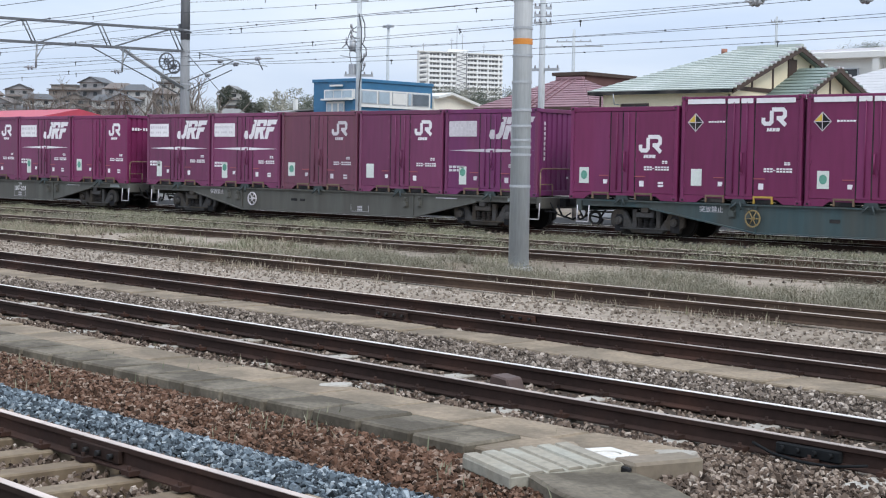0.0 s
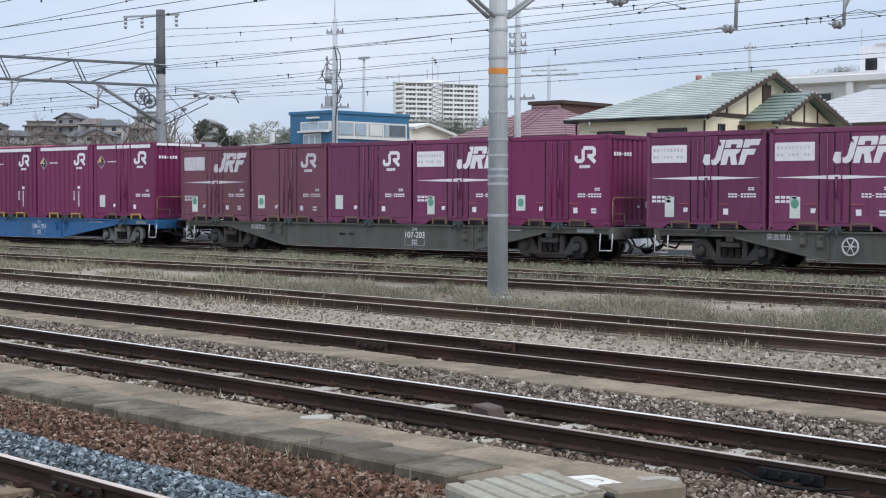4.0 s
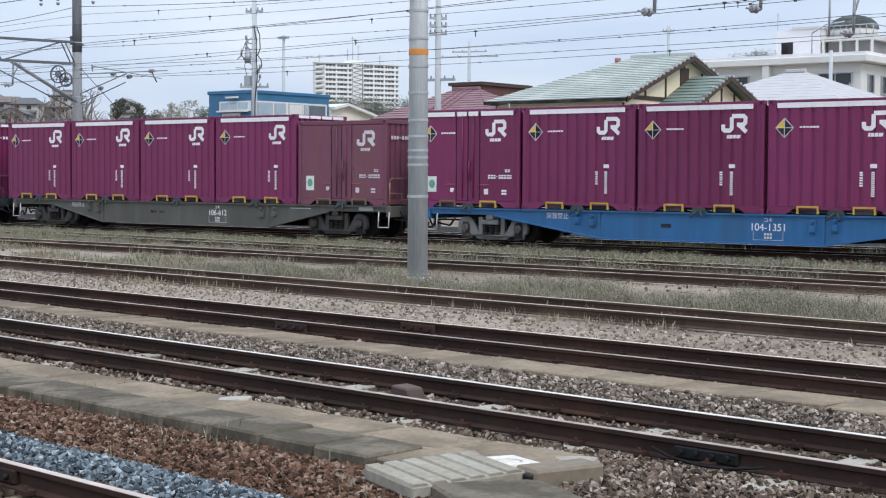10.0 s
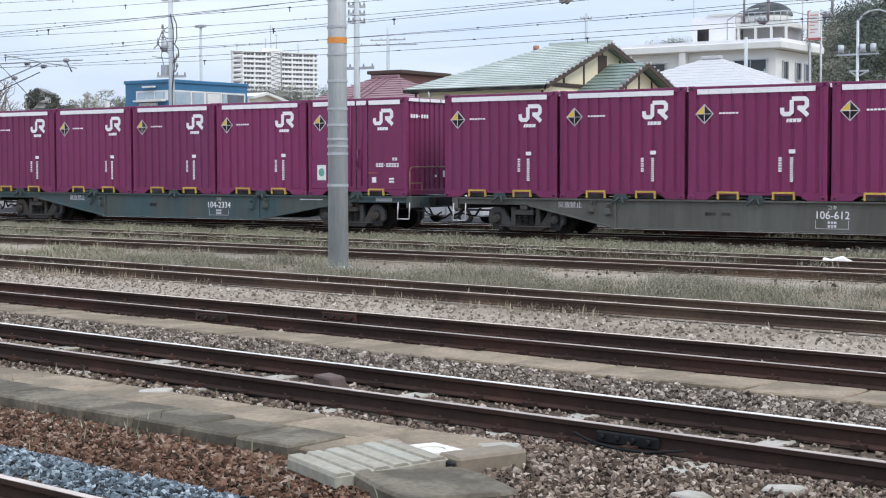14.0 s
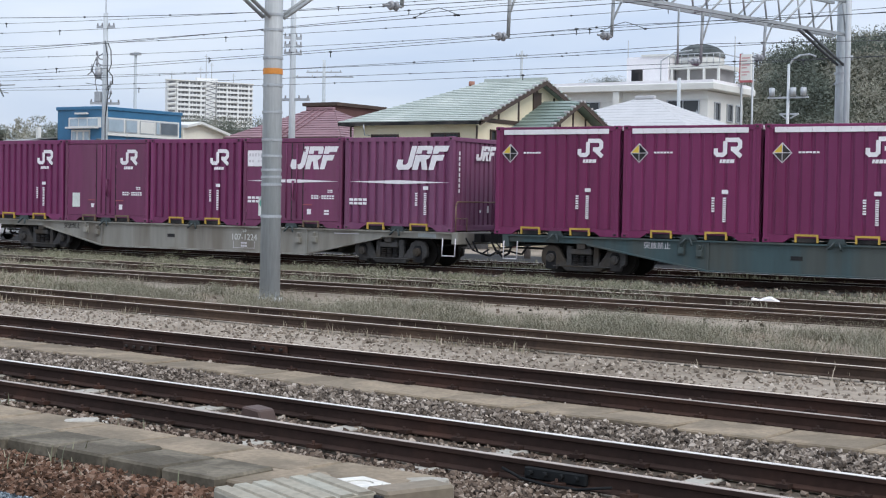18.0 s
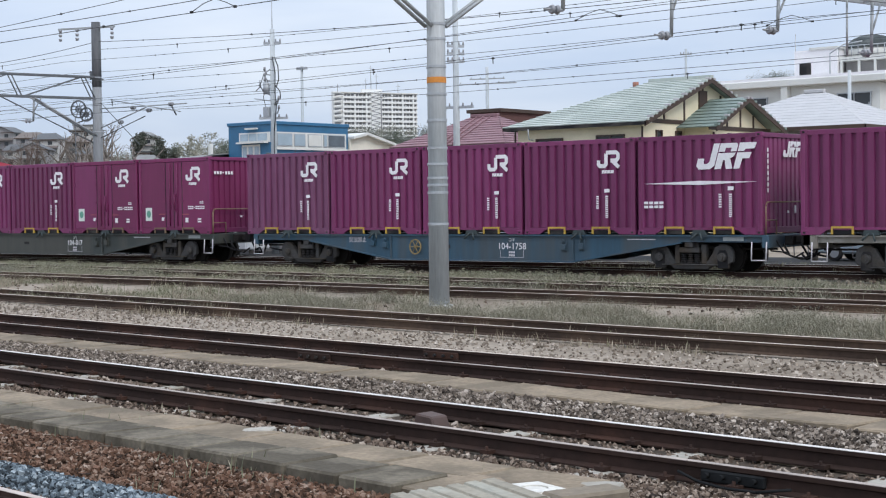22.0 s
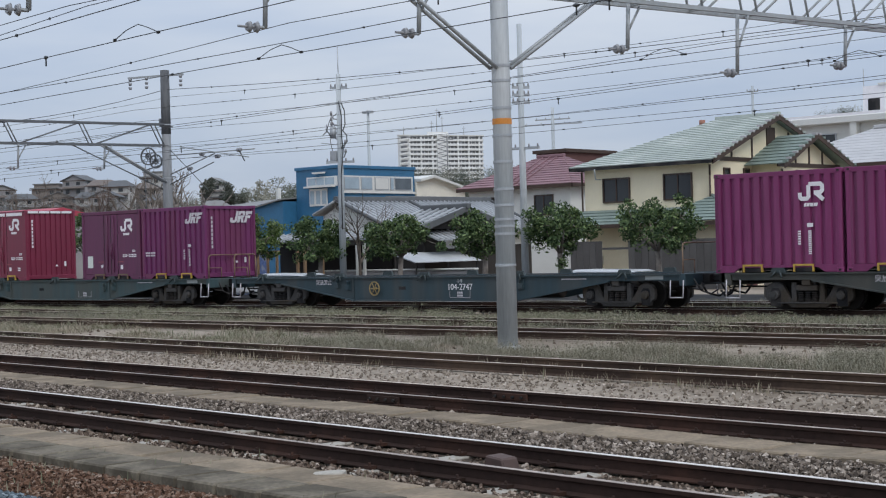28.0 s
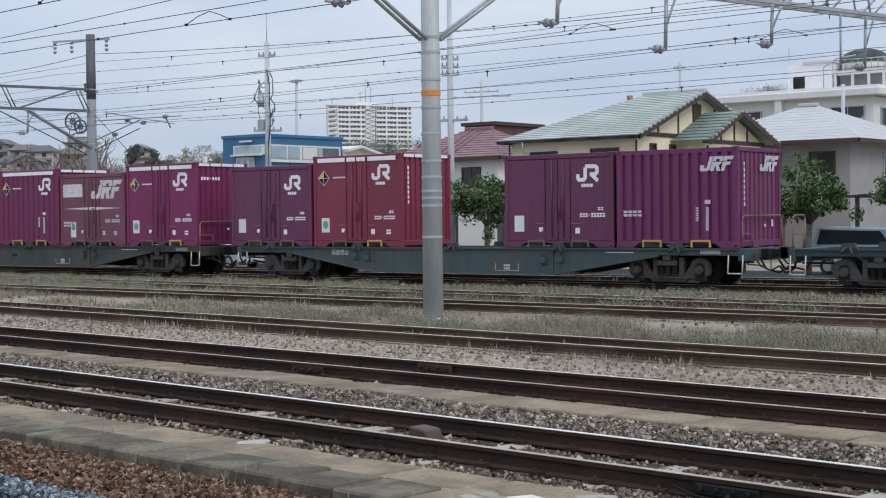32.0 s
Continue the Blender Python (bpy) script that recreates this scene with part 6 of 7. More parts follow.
def blue_office():
    x0, x1, y0, y1, z = -85.7, -81.1, 80.0, 88.35, 8.3
    h = thing("office_building", pose(0, 0, 0), "blue-clad office building with a band of windows", "building")
    part("wall", Shape().box(x0, x1, y0, y1, -.2, z - .25), BLUE_WALL, h)
    part("parapet", Shape().box(x0 - .1, x1 + .1, y0 - .1, y1 + .1, z - .25, z), BLUE_WALL, h, bevel=.03)
    part("canopy", Shape().box(-83.6, -82.4, y0 - .35, y0 - .1, 7.72, 7.84), OFFWHITE, h)
    p = part("panel", Shape().box(-84.5, x1 - .1, y0 - .06, y0, 6.75, 7.5), OFFWHITE, h)
    for a, b in ((-84.35, -83.5), (-83.4, -82.6), (-82.5, -81.5)):
        part("pane", Shape().box(a, b, y0 - .09, y0 - .06, 6.88, 7.4), PALE_GLASS, p)
    part("canopy", Shape().box(-84.4, x1 - .3, y0 - .5, y0 - .06, 6.68, 6.8), OFFWHITE, h)
    f = part("window", Shape().box(-84.2, -82.3, y0 - .08, y0, 5.3, 6.6), OFFWHITE, h)
    for a in (-84.1, -83.45, -82.8):
        part("pane", Shape().box(a, a + .42, y0 - .11, y0 - .08, 5.45, 6.45), PALE_GLASS, f)
    part("band", Shape().box(x1, x1 + .05, y0 + .25, y1 - .25, 6.35, 7.52), OFFWHITE, h)
    for k, (a, b) in enumerate(((80.5, 82.1), (82.3, 83.5), (83.8, 85.3), (85.5, 85.9), (86.0, 87.9))):
        f = part("window", Shape().box(x1 + .05, x1 + .1, a, b, 6.45, 7.42), GALV, h)
        part("pane", Shape().box(x1 + .1, x1 + .12, a + .06, b - .06, 6.52, 7.36), (PALE_GLASS, PALE_GLASS, OFFWHITE, PALE_GLASS, DIM_GLASS)[k], f)
    part("sill_band", Shape().box(x1, x1 + .16, y0 + .1, y1, 6.2, 6.35), OFFWHITE, h)
    h = thing("workshop", pose(0, 0, 0), "blue metal-clad workshop with a wide sheet roof", "building")
    part("wall", Shape().prism([(-91.4, -.2), (-85.75, -.2), (-85.75, 5.75), (-88.2, 5.65), (-91.4, 4.9)], 78.6, 90), BLUE_WALL, h)
    part("side_wall", Shape().box(-102.0, -91.45, 78.9, 90, -.2, 4.95), GREY_WALL, h)
    part("roof", Shape().add([(-102.6, 78.3, 5.1), (-91.0, 78.3, 5.1), (-85.75, 78.3, 5.95), (-85.75, 92, 7.0), (-102.6, 92, 6.6), (-102.6, 78.3, 4.98), (-91.0, 78.3, 4.98), (-85.75, 78.3, 5.85), (-85.75, 92, 6.9), (-102.6, 92, 6.5)], [(0, 1, 4), (1, 3, 4), (1, 2, 3), (9, 6, 5), (9, 8, 6), (8, 7, 6), (0, 5, 6, 1), (1, 6, 7, 2), (2, 7, 8, 3), (3, 8, 9, 4), (4, 9, 5, 0)]), SHEET_ROOF, h)
    part("window", Shape().box(-95.4, -93.2, 78.84, 78.9, 3.6, 4.5), GLASS, h)
    for xx in (-92.4, -89.8, -88.9, -87.9):
        part("roof_vent", Shape().box(xx, xx + .25, 84, 84.3, 5.8, 7.1), OFFWHITE, h)
    h = thing("hall_building", pose(0, 0, 0), "pale cream hall with a shallow white-edged gable", "building")
    part("wall", Shape().prism([(88.45, -.2), (94.3, -.2), (94.3, 6.5), (90.1, 7.5), (88.45, 7.15)], -93, -81.0, "x"), mat("pale_cream_render", (.76, .72, .62), .85, vary=.08, fine=10), h)
    for (ya, za), (yb, zb) in (((88.45, 7.15), (90.1, 7.5)), ((90.1, 7.5), (94.8, 6.4))):
        part("roof_slope", Shape().prism([(ya, za), (yb, zb), (yb, zb + .2), (ya, za + .2)], -93.4, -80.5, "x"), OFFWHITE, h)


FARWHITE = mat("far_white_render", (.74, .745, .73), .85, vary=.06, fine=2)


def apartment_block():
    n, top, hl = 11, 73.2, 28.6
    h = thing("apartment_block", pose(-636.5, 719.5, 0, 0, 0, -25.5), "distant white ten-storey apartment block with open galleries", "building")
    part("wall", Shape().box(-2.4, 0, -hl, hl, -.5, top - .6), FARWHITE, h)
    part("roof_slab", Shape().box(-2.6, 1.5, -hl - .3, hl + .3, top - .6, top), FARWHITE, h)
    # grey for gallery and stair back panels, their shade put into the colour
    FAR = mat("gallery_shade", (0.22, 0.225, 0.235), .8, vary=.3, fine=1.5, coarse=.3)
    for i in range(n):
        z = top - .9 - (i + 1) * 2.95
        for a, b in ((-hl + 6.6, -3.9), (3.6, hl - .5)):
            part("gallery", Shape().box(0, .1, a, b, z + 1.15, z + 2.65), FAR, h)
            part("gallery_rail", Shape().box(1.1, 1.25, a - .3, b + .3, z, z + 1.25), FARWHITE, h)
            k = int((b - a) / 2.4)
            for j in range(k + 1):
                yy = a + j * (b - a) / k
                wide = .5 if j % 3 == 0 else .22
                part("gallery_fin", Shape().box(0, 1.2 if j % 3 == 0 else .35, yy - wide, yy + wide, z, z + 2.9), FARWHITE, h)
        part("floor_slab", Shape().box(0, 1.3, -hl + 6.2, hl, z - .12, z + .1), FARWHITE, h)
        part("stair_opening", Shape().box(0, .15, -hl + 1.2, -hl + 5.4, z + 1.3, z + 2.6), FAR, h)
        part("stair_flight", Shape().prism([(-hl - .6, z), (-hl + 5.6, z + 1.1), (-hl + 5.6, z + 1.9), (-hl - .6, z + .9)], 1.2, 2.2, "x"), FARWHITE, h)
    part("stair_tower", Shape().box(-1, 1.2, -3.3, 3.0, 30, top + .4), FARWHITE, h)
    for i in range(20):
        a, b = (-3.1, 2.8) if i % 2 else (2.8, -3.1)
        z = top - 1.6 - i * 1.45
        part("stair_flight", Shape().prism([(a, z), (b, z + 1.3), (b, z + 1.7), (a, z + .4)], 1.2, 1.35, "x"), FAR, h)
    part("drain_pipe", Shape().rod((1.6, 3.3, 30), (1.6, 3.3, top), .3, n=6), FAR, h)
    part("roof_tank", Shape().box(-2.2, -.4, -9, 5, top, top + 2.0), FARWHITE, h)
    for yy, zz in ((-25, 78), (-2.5, 90), (1.2, 85), (-6, 82), (16, 79)):
        part("aerial", Shape().rod((-1, yy, top), (-1, yy, zz), 0.22, n=5).rod((-1, yy - 1.2, zz - 1.5), (-1, yy + 1.2, zz - 1.5), .15, n=5), GALV, h)


def white_hall():
    h = thing("municipal_building", pose(0, 0, 0), "white concrete building with roof house and dark dome", "building")
    Y = 100.0
    part("wall", Shape().box(-60.0, -42.5, Y, Y + 6.5, -.2, 9.9), OFFWHITE, h)
    part("roof_slab", Shape().box(-60.4, -41.8, Y - .7, Y + 7.2, 9.95, 10.45), OFFWHITE, h, bevel=.05)
    part("roof_edge", Shape().box(-60.3, -41.9, Y - .6, Y - .4, 10.45, 10.65).box(-42.1, -41.9, Y - .4, Y + 7.1, 10.45, 10.65), WHITE, h)
    rh = part("roof_house", Shape().box(-49.8, -46.5, Y + 2, Y + 6, 10.45, 12.65), WHITE, h)
    part("roof_house_cap", Shape().box(-48.6, -46.4, Y + 1.9, Y + 6.1, 12.65, 12.8), OFFWHITE, rh)
    # solid wall here; a black plate paints the dark inside the opening
    part("roof_opening", Shape().box(-49.4, -48.5, Y + 1.97, Y + 2.0, 10.9, 11.75), BLACK, rh)
    part("platform", Shape().box(-46.5, -42.6, Y + 2.2, Y + 6, 11.7, 12.0), OFFWHITE, h)
    part("platform_wall", Shape().box(-46.3, -43.0, Y + 3, Y + 6, 10.45, 11.7), GREY_WALL, h)
    for x in (-46.3, -45.0, -43.8, -42.7):
        part("platform_leg", Shape().box(x - .08, x + .08, Y + 2.2, Y + 2.36, 10.45, 11.7), OFFWHITE, h)
    g = Shape().rod((-46.5, Y + 2.2, 12.75), (-42.6, Y + 2.2, 12.75), .04, n=5).rod((-42.6, Y + 2.2, 12.75), (-42.6, Y + 6, 12.75), .04, n=5)
    for i in range(9):
        g.rod((-46.5 + i * .4875, Y + 2.2, 12.0), (-46.5 + i * .4875, Y + 2.2, 12.75), .03, n=5)
    part("platform_rail", g, GALV, h)
    part("round_tank", Shape().rod((-44.9, Y + 4.2, 12.0), (-44.9, Y + 4.2, 12.65), 1.7, n=24), OFFWHITE, h)
    dome = Shape()
    ring = [(1.78 * math.cos(a * .2618), 12.65 + 1.0 * math.sin(a * .2618)) for a in range(7)]
    for (r0, z0), (r1, z1) in zip(ring, ring[1:]):
        dome.rod((-44.9, Y + 4.2, z0), (-44.9, Y + 4.2, z1), r0, max(r1, .05), n=24, cap=False)
    part("dome", dome, mat("dark_dome_netting", (.045, .055, .055), .8, vary=.6, fine=3, second=(.11, .12, .115)), h)
    part("soffit", Shape().box(-60, -42.5, Y - .04, Y, 9.3, 9.95), OFFWHITE, h)
    part("pilaster", Shape().box(-49.6, -49.1, Y - .6, Y, 0, 9.95), OFFWHITE, h)
    for a, b in ((-53.2, -50.9), (-45.6, -43.1)):
        window(h, "-y", a, b, 8.0, 9.3, Y, frame=GALV, mull=1, depth=.12)
    for ya in (101.6, 103.9, 105.6):
        window(h, "+x", ya - .5, ya + .5, 7.9, 9.2, -42.5, frame=GALV, mull=0, depth=.12)
    part("roof_lamp", Shape().tube([(-46.6, Y + 1, 10.5), (-46.6, Y + 1, 12.2), (-45.6, Y + 1, 12.75), (-44.2, Y + 1, 12.9)], .05), GALV, h)
    part("roof_aerial", Shape().rod((-50.2, Y + 3, 10.4), (-50.2, Y + 3, 14.0), .04, n=5).rod((-42.6, Y + 5, 10.4), (-42.6, Y + 5, 14.2), .05, n=5), GALV, h)
    s = thing("sign_tower", pose(-41.3, Y + 4, 0), "small white signboard with faded red characters", "sign")
    part("board", Shape().box(-.4, .4, -.12, .12, 10.9, 12.75), OFFWHITE, s)
    part("frame", Shape().box(-.45, .45, -.14, .14, 10.75, 10.9).box(-.48, -.4, -.14, .14, 10.9, 12.8), RED_TAG, s)
    part("post", Shape().rod((-.42, .2, -.2), (-.42, .2, 12.9), .08).rod((.42, .2, -.2), (.42, .2, 12.9), .08), GALV, s)
    g = Shape()
    for i in range(3):
        g.box(-.3, .3, -.135, -.12, 12.45 - i * .5, 12.53 - i * .5).box(-.3, .1, -.135, -.12, 12.25 - i * .5, 12.32 - i * .5)
    part("sign_bar", g, mat("faded_pink_marking", (.55, .26, .27), .7), s, "faded red writing, too worn to read")


WOOD_AND_SHADE = mat("dark_boards_and_shade", (.035, .03, .027), .8, vary=.25, fine=12, streak=True)
TARP = mat("blue_patterned_sheet", (.50, .54, .64), .6, vary=.4, fine=7, coarse=3.5, second=(.13, .19, .40), amount=1.0)
PALE_SHEET = mat("pale_sheet_fence", (.50, .52, .53), .6, vary=.15, fine=6, streak=True)
TIMBER_NEW = mat("pale_timber", (.34, .22, .13), .7, vary=.2, fine=14)


def ribbed_slope(h, xe, ze, xr, zr, y0, y1, roof, rows, pitch=.34):
    """A tiled slope between an eave and a ridge that both run along y, with upright rows of round tiles."""
    tiled_roof(h, [(xe, y0, ze), (xe, y1, ze), (xr, y1, zr), (xr, y0, zr)], rows, roof)
    n = int((y1 - y0) / pitch)
    for i in range(n + 1):
        yy = y0 + i * (y1 - y0) / n
        part("tile_rib", Shape().rod((xe, yy, ze + .05), (xr, yy, zr + .05), .07, n=6), roof, h)


def old_houses():
    for ya, yb, xr, zr, label in ((55.0, 60.4, -56.0, 4.42, "low old house with a silver-grey tiled roof"), (60.5, 69.2, -57.6, 4.55, "old tiled house joined behind the first")):
        h = thing("house", pose(0, 0, 0), label, "house", "houses behind the line")
        part("wall", Shape().box(xr - 1.3, xr + 3.4, ya + .4, yb - .4, -.2, 2.85), WOOD_AND_SHADE, h)
        part("plaster_band", Shape().box(xr + 3.4, xr + 3.45, ya + .6, yb - .6, 2.0, 2.75), OFFWHITE, h)
        ribbed_slope(h, xr + 4.1, 2.72, xr, zr, ya, yb, GREY_TILE, 11)
        ribbed_slope(h, xr - 1.7, 3.72, xr, zr, ya, yb, GREY_TILE, 4, 1.2)
        part("gable_wall", Shape().prism([(xr - 1.3, 2.8), (xr + 3.4, 2.8), (xr, zr - .15), (xr - 1.3, 3.7)], ya + .35, ya + .5), OFFWHITE, h)
        part("ridge", Shape().prism([(xr - .2, zr - .05), (xr + .2, zr - .05), (xr + .13, zr + .26), (xr - .13, zr + .26)], ya - .05, yb + .05), DARK_SLATE, h, bevel=.03)
        for yy in (ya, yb):
            part("verge_tiles", Shape().rod((xr + 4.1, yy, 2.80), (xr, yy, zr + .10), .09, n=8), DARK_SLATE, h)
    # small house with a dark gable towards the yard
    h = thing("house", pose(0, 0, 0), "small dark-boarded house with tiled gable roof", "house", "houses behind the line")
    part("wall", Shape().box(-48.3, -46.5, 51.2, 55.8, -.2, 2.75), WOOD_AND_SHADE, h)
    part("gable_wall", Shape().prism([(51.2, 2.7), (55.8, 2.7), (53.5, 3.55)], -46.7, -46.5, "x"), WOOD_AND_SHADE, h)
    for ye, yo in ((50.4, -1), (56.6, 1)):
        tiled_roof(h, [(-48.6, ye, 2.72), (-45.9, ye, 2.72), (-45.9, 53.5, 3.68), (-48.6, 53.5, 3.68)], 8, GREY_TILE)
        part("bargeboard", Shape().prism([(ye, 2.62), (53.5, 3.55), (53.5, 3.78), (ye + yo * .1, 2.9)], -45.9, -45.78, "x"), DARK_SLATE, h)
        for i in range(6):
            xx = -48.5 + i * .5
            part("tile_rib", Shape().rod((xx, ye, 2.77), (xx, 53.5, 3.74), .07, n=6), GREY_TILE, h)
    part("ridge", Shape().box(-48.7, -45.7, 53.35, 53.65, 3.66, 3.92), DARK_SLATE, h, bevel=.04)
    part("plaster_band", Shape().box(-46.5, -46.45, 52.6, 54.3, 1.85, 2.25), WHITE, h)
    ribbed_slope(h, -45.4, 2.2, -46.5, 2.62, 51.0, 54.9, GREY_TILE, 5)
    part("sheet_awning", Shape().prism([(-46.45, 1.66), (-45.0, 1.26), (-45.0, 1.30), (-46.45, 1.72)], 48.9, 53.4), PALE_SHEET, h)
    for yy in (49.1, 51.2, 53.2):
        part("post", Shape().rod((-45.1, yy, -.2), (-45.1, yy, 1.28), .035), DARK, h)
    # lean-to and open porch in front of the first house
    h = thing("open_garage", pose(0, 0, 0), "dark open garage with pale posts under tiles", "garage")
    # added dark wall; its colour stands for the shade inside the garage
    part("back_wall", Shape().box(-56.6, -48.9, 51.6, 51.75, -.2, 2.45), WOOD_AND_SHADE, h)
    tiled_roof(h, [(-56.8, 49.9, 2.35), (-48.7, 49.9, 2.35), (-48.7, 51.9, 2.72), (-56.8, 51.9, 2.72)], 7, GREY_TILE)
    for i in range(14):
        xx = -56.6 + i * .59
        part("tile_rib", Shape().rod((xx, 49.9, 2.4), (xx, 51.9, 2.77), .06, n=6), GREY_TILE, h)
    part("beam", Shape().box(-54.0, -48.9, 49.75, 49.9, 2.12, 2.32), WOOD_AND_SHADE, h)
    for xx in (-53.4, -52.9, -51.7, -49.4, -48.95):
        part("post", Shape().box(xx - .055, xx + .055, 49.75, 49.87, -.2, 2.2), OFFWHITE if xx > -50 else TIMBER_NEW, h)
    f = thing("timber_frame", pose(0, 0, 0), "open frame of pale timber by the garage", "frame")
    for xx in (-55.6, -54.9, -54.25):
        part("upright", Shape().box(xx - .05, xx + .05, 49.2, 49.3, -.2, 1.86), TIMBER_NEW, f)
    part("top_rail", Shape().box(-55.7, -54.1, 49.2, 49.3, 1.86, 1.98), TIMBER_NEW, f)
    f = thing("sheet_fence", pose(0, 0, 0), "blue patterned plastic sheets hung on a fence", "fence")
    for i in range(7):
        xx = -61.6 + i * .86
        top = min(1.9, 1.25 + i * .28)
        part("panel", Shape().box(xx, xx + .84, 49.9 + (i % 2) * .03, 49.94 + (i % 2) * .03, -.2, top), TARP, f)
        part("post", Shape().rod((xx, 50.02, -.2), (xx, 50.02, top + .05), .03), GALV, f)
    f = thing("panel_fence", pose(0, 0, 0), "pale upright sheet panels along the road", "fence")
    for i in range(13):
        xx = -68.6 + i * .52
        part("panel", Shape().box(xx, xx + .44, 50.4, 50.44, -.2, 1.62 - (i % 3) * .06), PALE_SHEET if i % 4 else GREY_WALL, f)
    part("fence_rail", Shape().box(-68.6, -61.9, 50.45, 50.5, 1.2, 1.3), GALV, f)
    f = thing("switch_cabinet", pose(-64.7, 52.0, -.2), "tall plain grey metal cabinet behind the fence", "cabinet")
    part("case", Shape().box(-.55, .55, -.3, .3, 0, 3.4), GREY_WALL, f, bevel=.03)
    part("cabinet_door", Shape().box(-.48, .48, -.325, -.305, .2, 3.2), GREY_WALL, f, bevel=.01)


def build_town():
    cream_house()
    blue_office()
    apartment_block()
    white_hall()
    old_houses()
    tile_house(-64.6, -56.4, 75.6, 82.6, 5.75, 7.6, RED_TILE, OFFWHITE, True, "house with a dull red tiled roof", rows=12, hip=3.6)
    tile_house(-43.0, -33.6, 76.0, 86.0, 5.9, 8.0, PALE_ROOF, GREY_WALL, True, "grey two-storey house with a pale hipped roof", rows=12, hip=5.0, storeys=1, o=.9, ribs=False)
    b = thing("brick_building", pose(0, 0, 0), "brown brick flat-roofed building behind the red roof", "building")
    part("wall", Shape().box(-70.2, -67.4, 90, 96, -.2, 8.7), mat("brown_brick_far", (.10, .045, .04), .85, vary=.2), b)
    part("parapet", Shape().box(-70.4, -67.2, 89.8, 96.2, 8.7, 8.95), BROWN_TRIM, b)
    # fences and hedge along the road
    f = thing("garden_fence", pose(0, 0, 0), "grey board fence along the road", "fence")
    x = -42.6
    DB = mat("grey_fence_board", (.085, .08, .078), .8, vary=.2, spread=.2)
    while x < -34.5:
        if not -41.0 < x < -39.6:
            part("board", Shape().box(x, x + .34, 57.0, 57.04, -.2, 2.0), DB, f)
        x += .36
    part("fence_rail", Shape().box(-42.6, -34.4, 57.05, 57.1, 1.6, 1.7).box(-42.6, -34.4, 57.05, 57.1, .5, .6), DB, f)
    g = thing("garden_wall", pose(0, 0, 0), "low pale block wall", "wall")
    part("wall_body", Shape().box(-53, -43, 50.6, 50.8, -.2, .9), GREY_WALL, g, bevel=.02)
    part("coping", Shape().box(-53, -43, 50.55, 50.85, .9, .98), OFFWHITE, g, bevel=.02)
    r = tagged(new("road", Shape().box(-160, 60, 42.4, 49.8, -.19, -.14).mesh("road", ASPHALT)), "grey asphalt road behind the freight line", "road", kind="structure")
    k = thing("carport", pose(0, 0, 0), "dark carport roof on thin posts", "carport")
    part("roof", Shape().prism([(-23.4, 2.45), (-17.0, 2.75), (-17.0, 2.82), (-23.4, 2.52)], 52.0, 57.0), BLACK, k)
    for x in (-22.8, -20.2, -17.6):
        part("post", Shape().box(x - .06, x + .06, 52.1, 52.22, -.2, 2.55), BLACK, k)
    s = thing("shed", pose(0, 0, 0), "long low shed with a red sheet roof", "shed")
    part("wall", Shape().box(-122, -79.6, 52, 58, -.2, 4.3), GREY_WALL, s)
    part("roof", Shape().prism([(51.4, 4.3), (58.6, 4.3), (55, 5.02)], -122.4, -80.0, "x"), mat("red_sheet_roof", (.42, .05, .08), .55, vary=.12), s)


def car(x, y, paint, label, length=3.6, top=1.58):
    c = thing("car", pose(x, y, -.14), label, "car", "parked cars")
    body = [(-length / 2, .25), (length / 2, .25), (length / 2, .85), (length / 2 - .5, .98), (length / 2 - 1.0, top - .04), (-length / 2 + .35, top), (-length / 2, 1.0)]
    part("body", Shape().prism(body, -.72, .72), mat("car_" + paint, {"white": (.52, .54, .56), "pale_blue": (.42, .50, .56)}[paint], .25, vary=.05, bump=0), c, bevel=.06)
    for sy in (-1, 1):
        part("side_window", Shape().prism([(-length / 2 + .3, 1.0), (length / 2 - .75, 1.0), (length / 2 - 1.1, top - .14), (-length / 2 + .45, top - .1)], *sorted((sy * .725, sy * .735))), GLASS, c)
        for dx in (-length / 2 + .7, length / 2 - .7):
            w = part("wheel", Shape().rod((dx, sy * .6, .28), (dx, sy * .74, .28), .28, n=18), BLACK, c)
            part("rim", Shape().rod((dx, sy * .74, .28), (dx, sy * .75, .28), .17, n=14), GALV, w)
    part("windscreen", Shape().prism([(length / 2 - .48, 1.0), (length / 2 - .46, 1.01), (length / 2 - .96, top - .08), (length / 2 - .98, top - .09)], -.62, .62), GLASS, c)


build_town()
car(-31.2, 44.6, "white", "low white car parked by the road", top=1.12)
car(-52.9, 44.9, "white", "white car with a low roof parked by sheets", top=1.2)
car(-48.3, 45.0, "white", "white car with a low roof parked by sheets", top=1.12)
car(-20.6, 48.0, "pale_blue", "pale blue small van under the trees")

# ---- trees, poles, hills ----
PALE_BARK = mat("pale_bark", (.24, .21, .185), .9, vary=.35, fine=9, coarse=2, second=(.12, .10, .085))
BARK = mat("grey_brown_bark", (.13, .105, .085), .9, vary=.3, fine=16, coarse=2)
LEAF = island_mat("broad_leaves", [(0, (.024, .046, .020)), (.4, (.060, .100, .040)), (.75, (.112, .165, .064)), (1, (.20, .26, .105))], .6, 2)
BRIGHT_LEAF = island_mat("young_broad_leaves", [(0, (.04, .07, .02)), (.4, (.085, .13, .04)), (.75, (.14, .19, .06)), (1, (.21, .26, .10))], .6, 2)
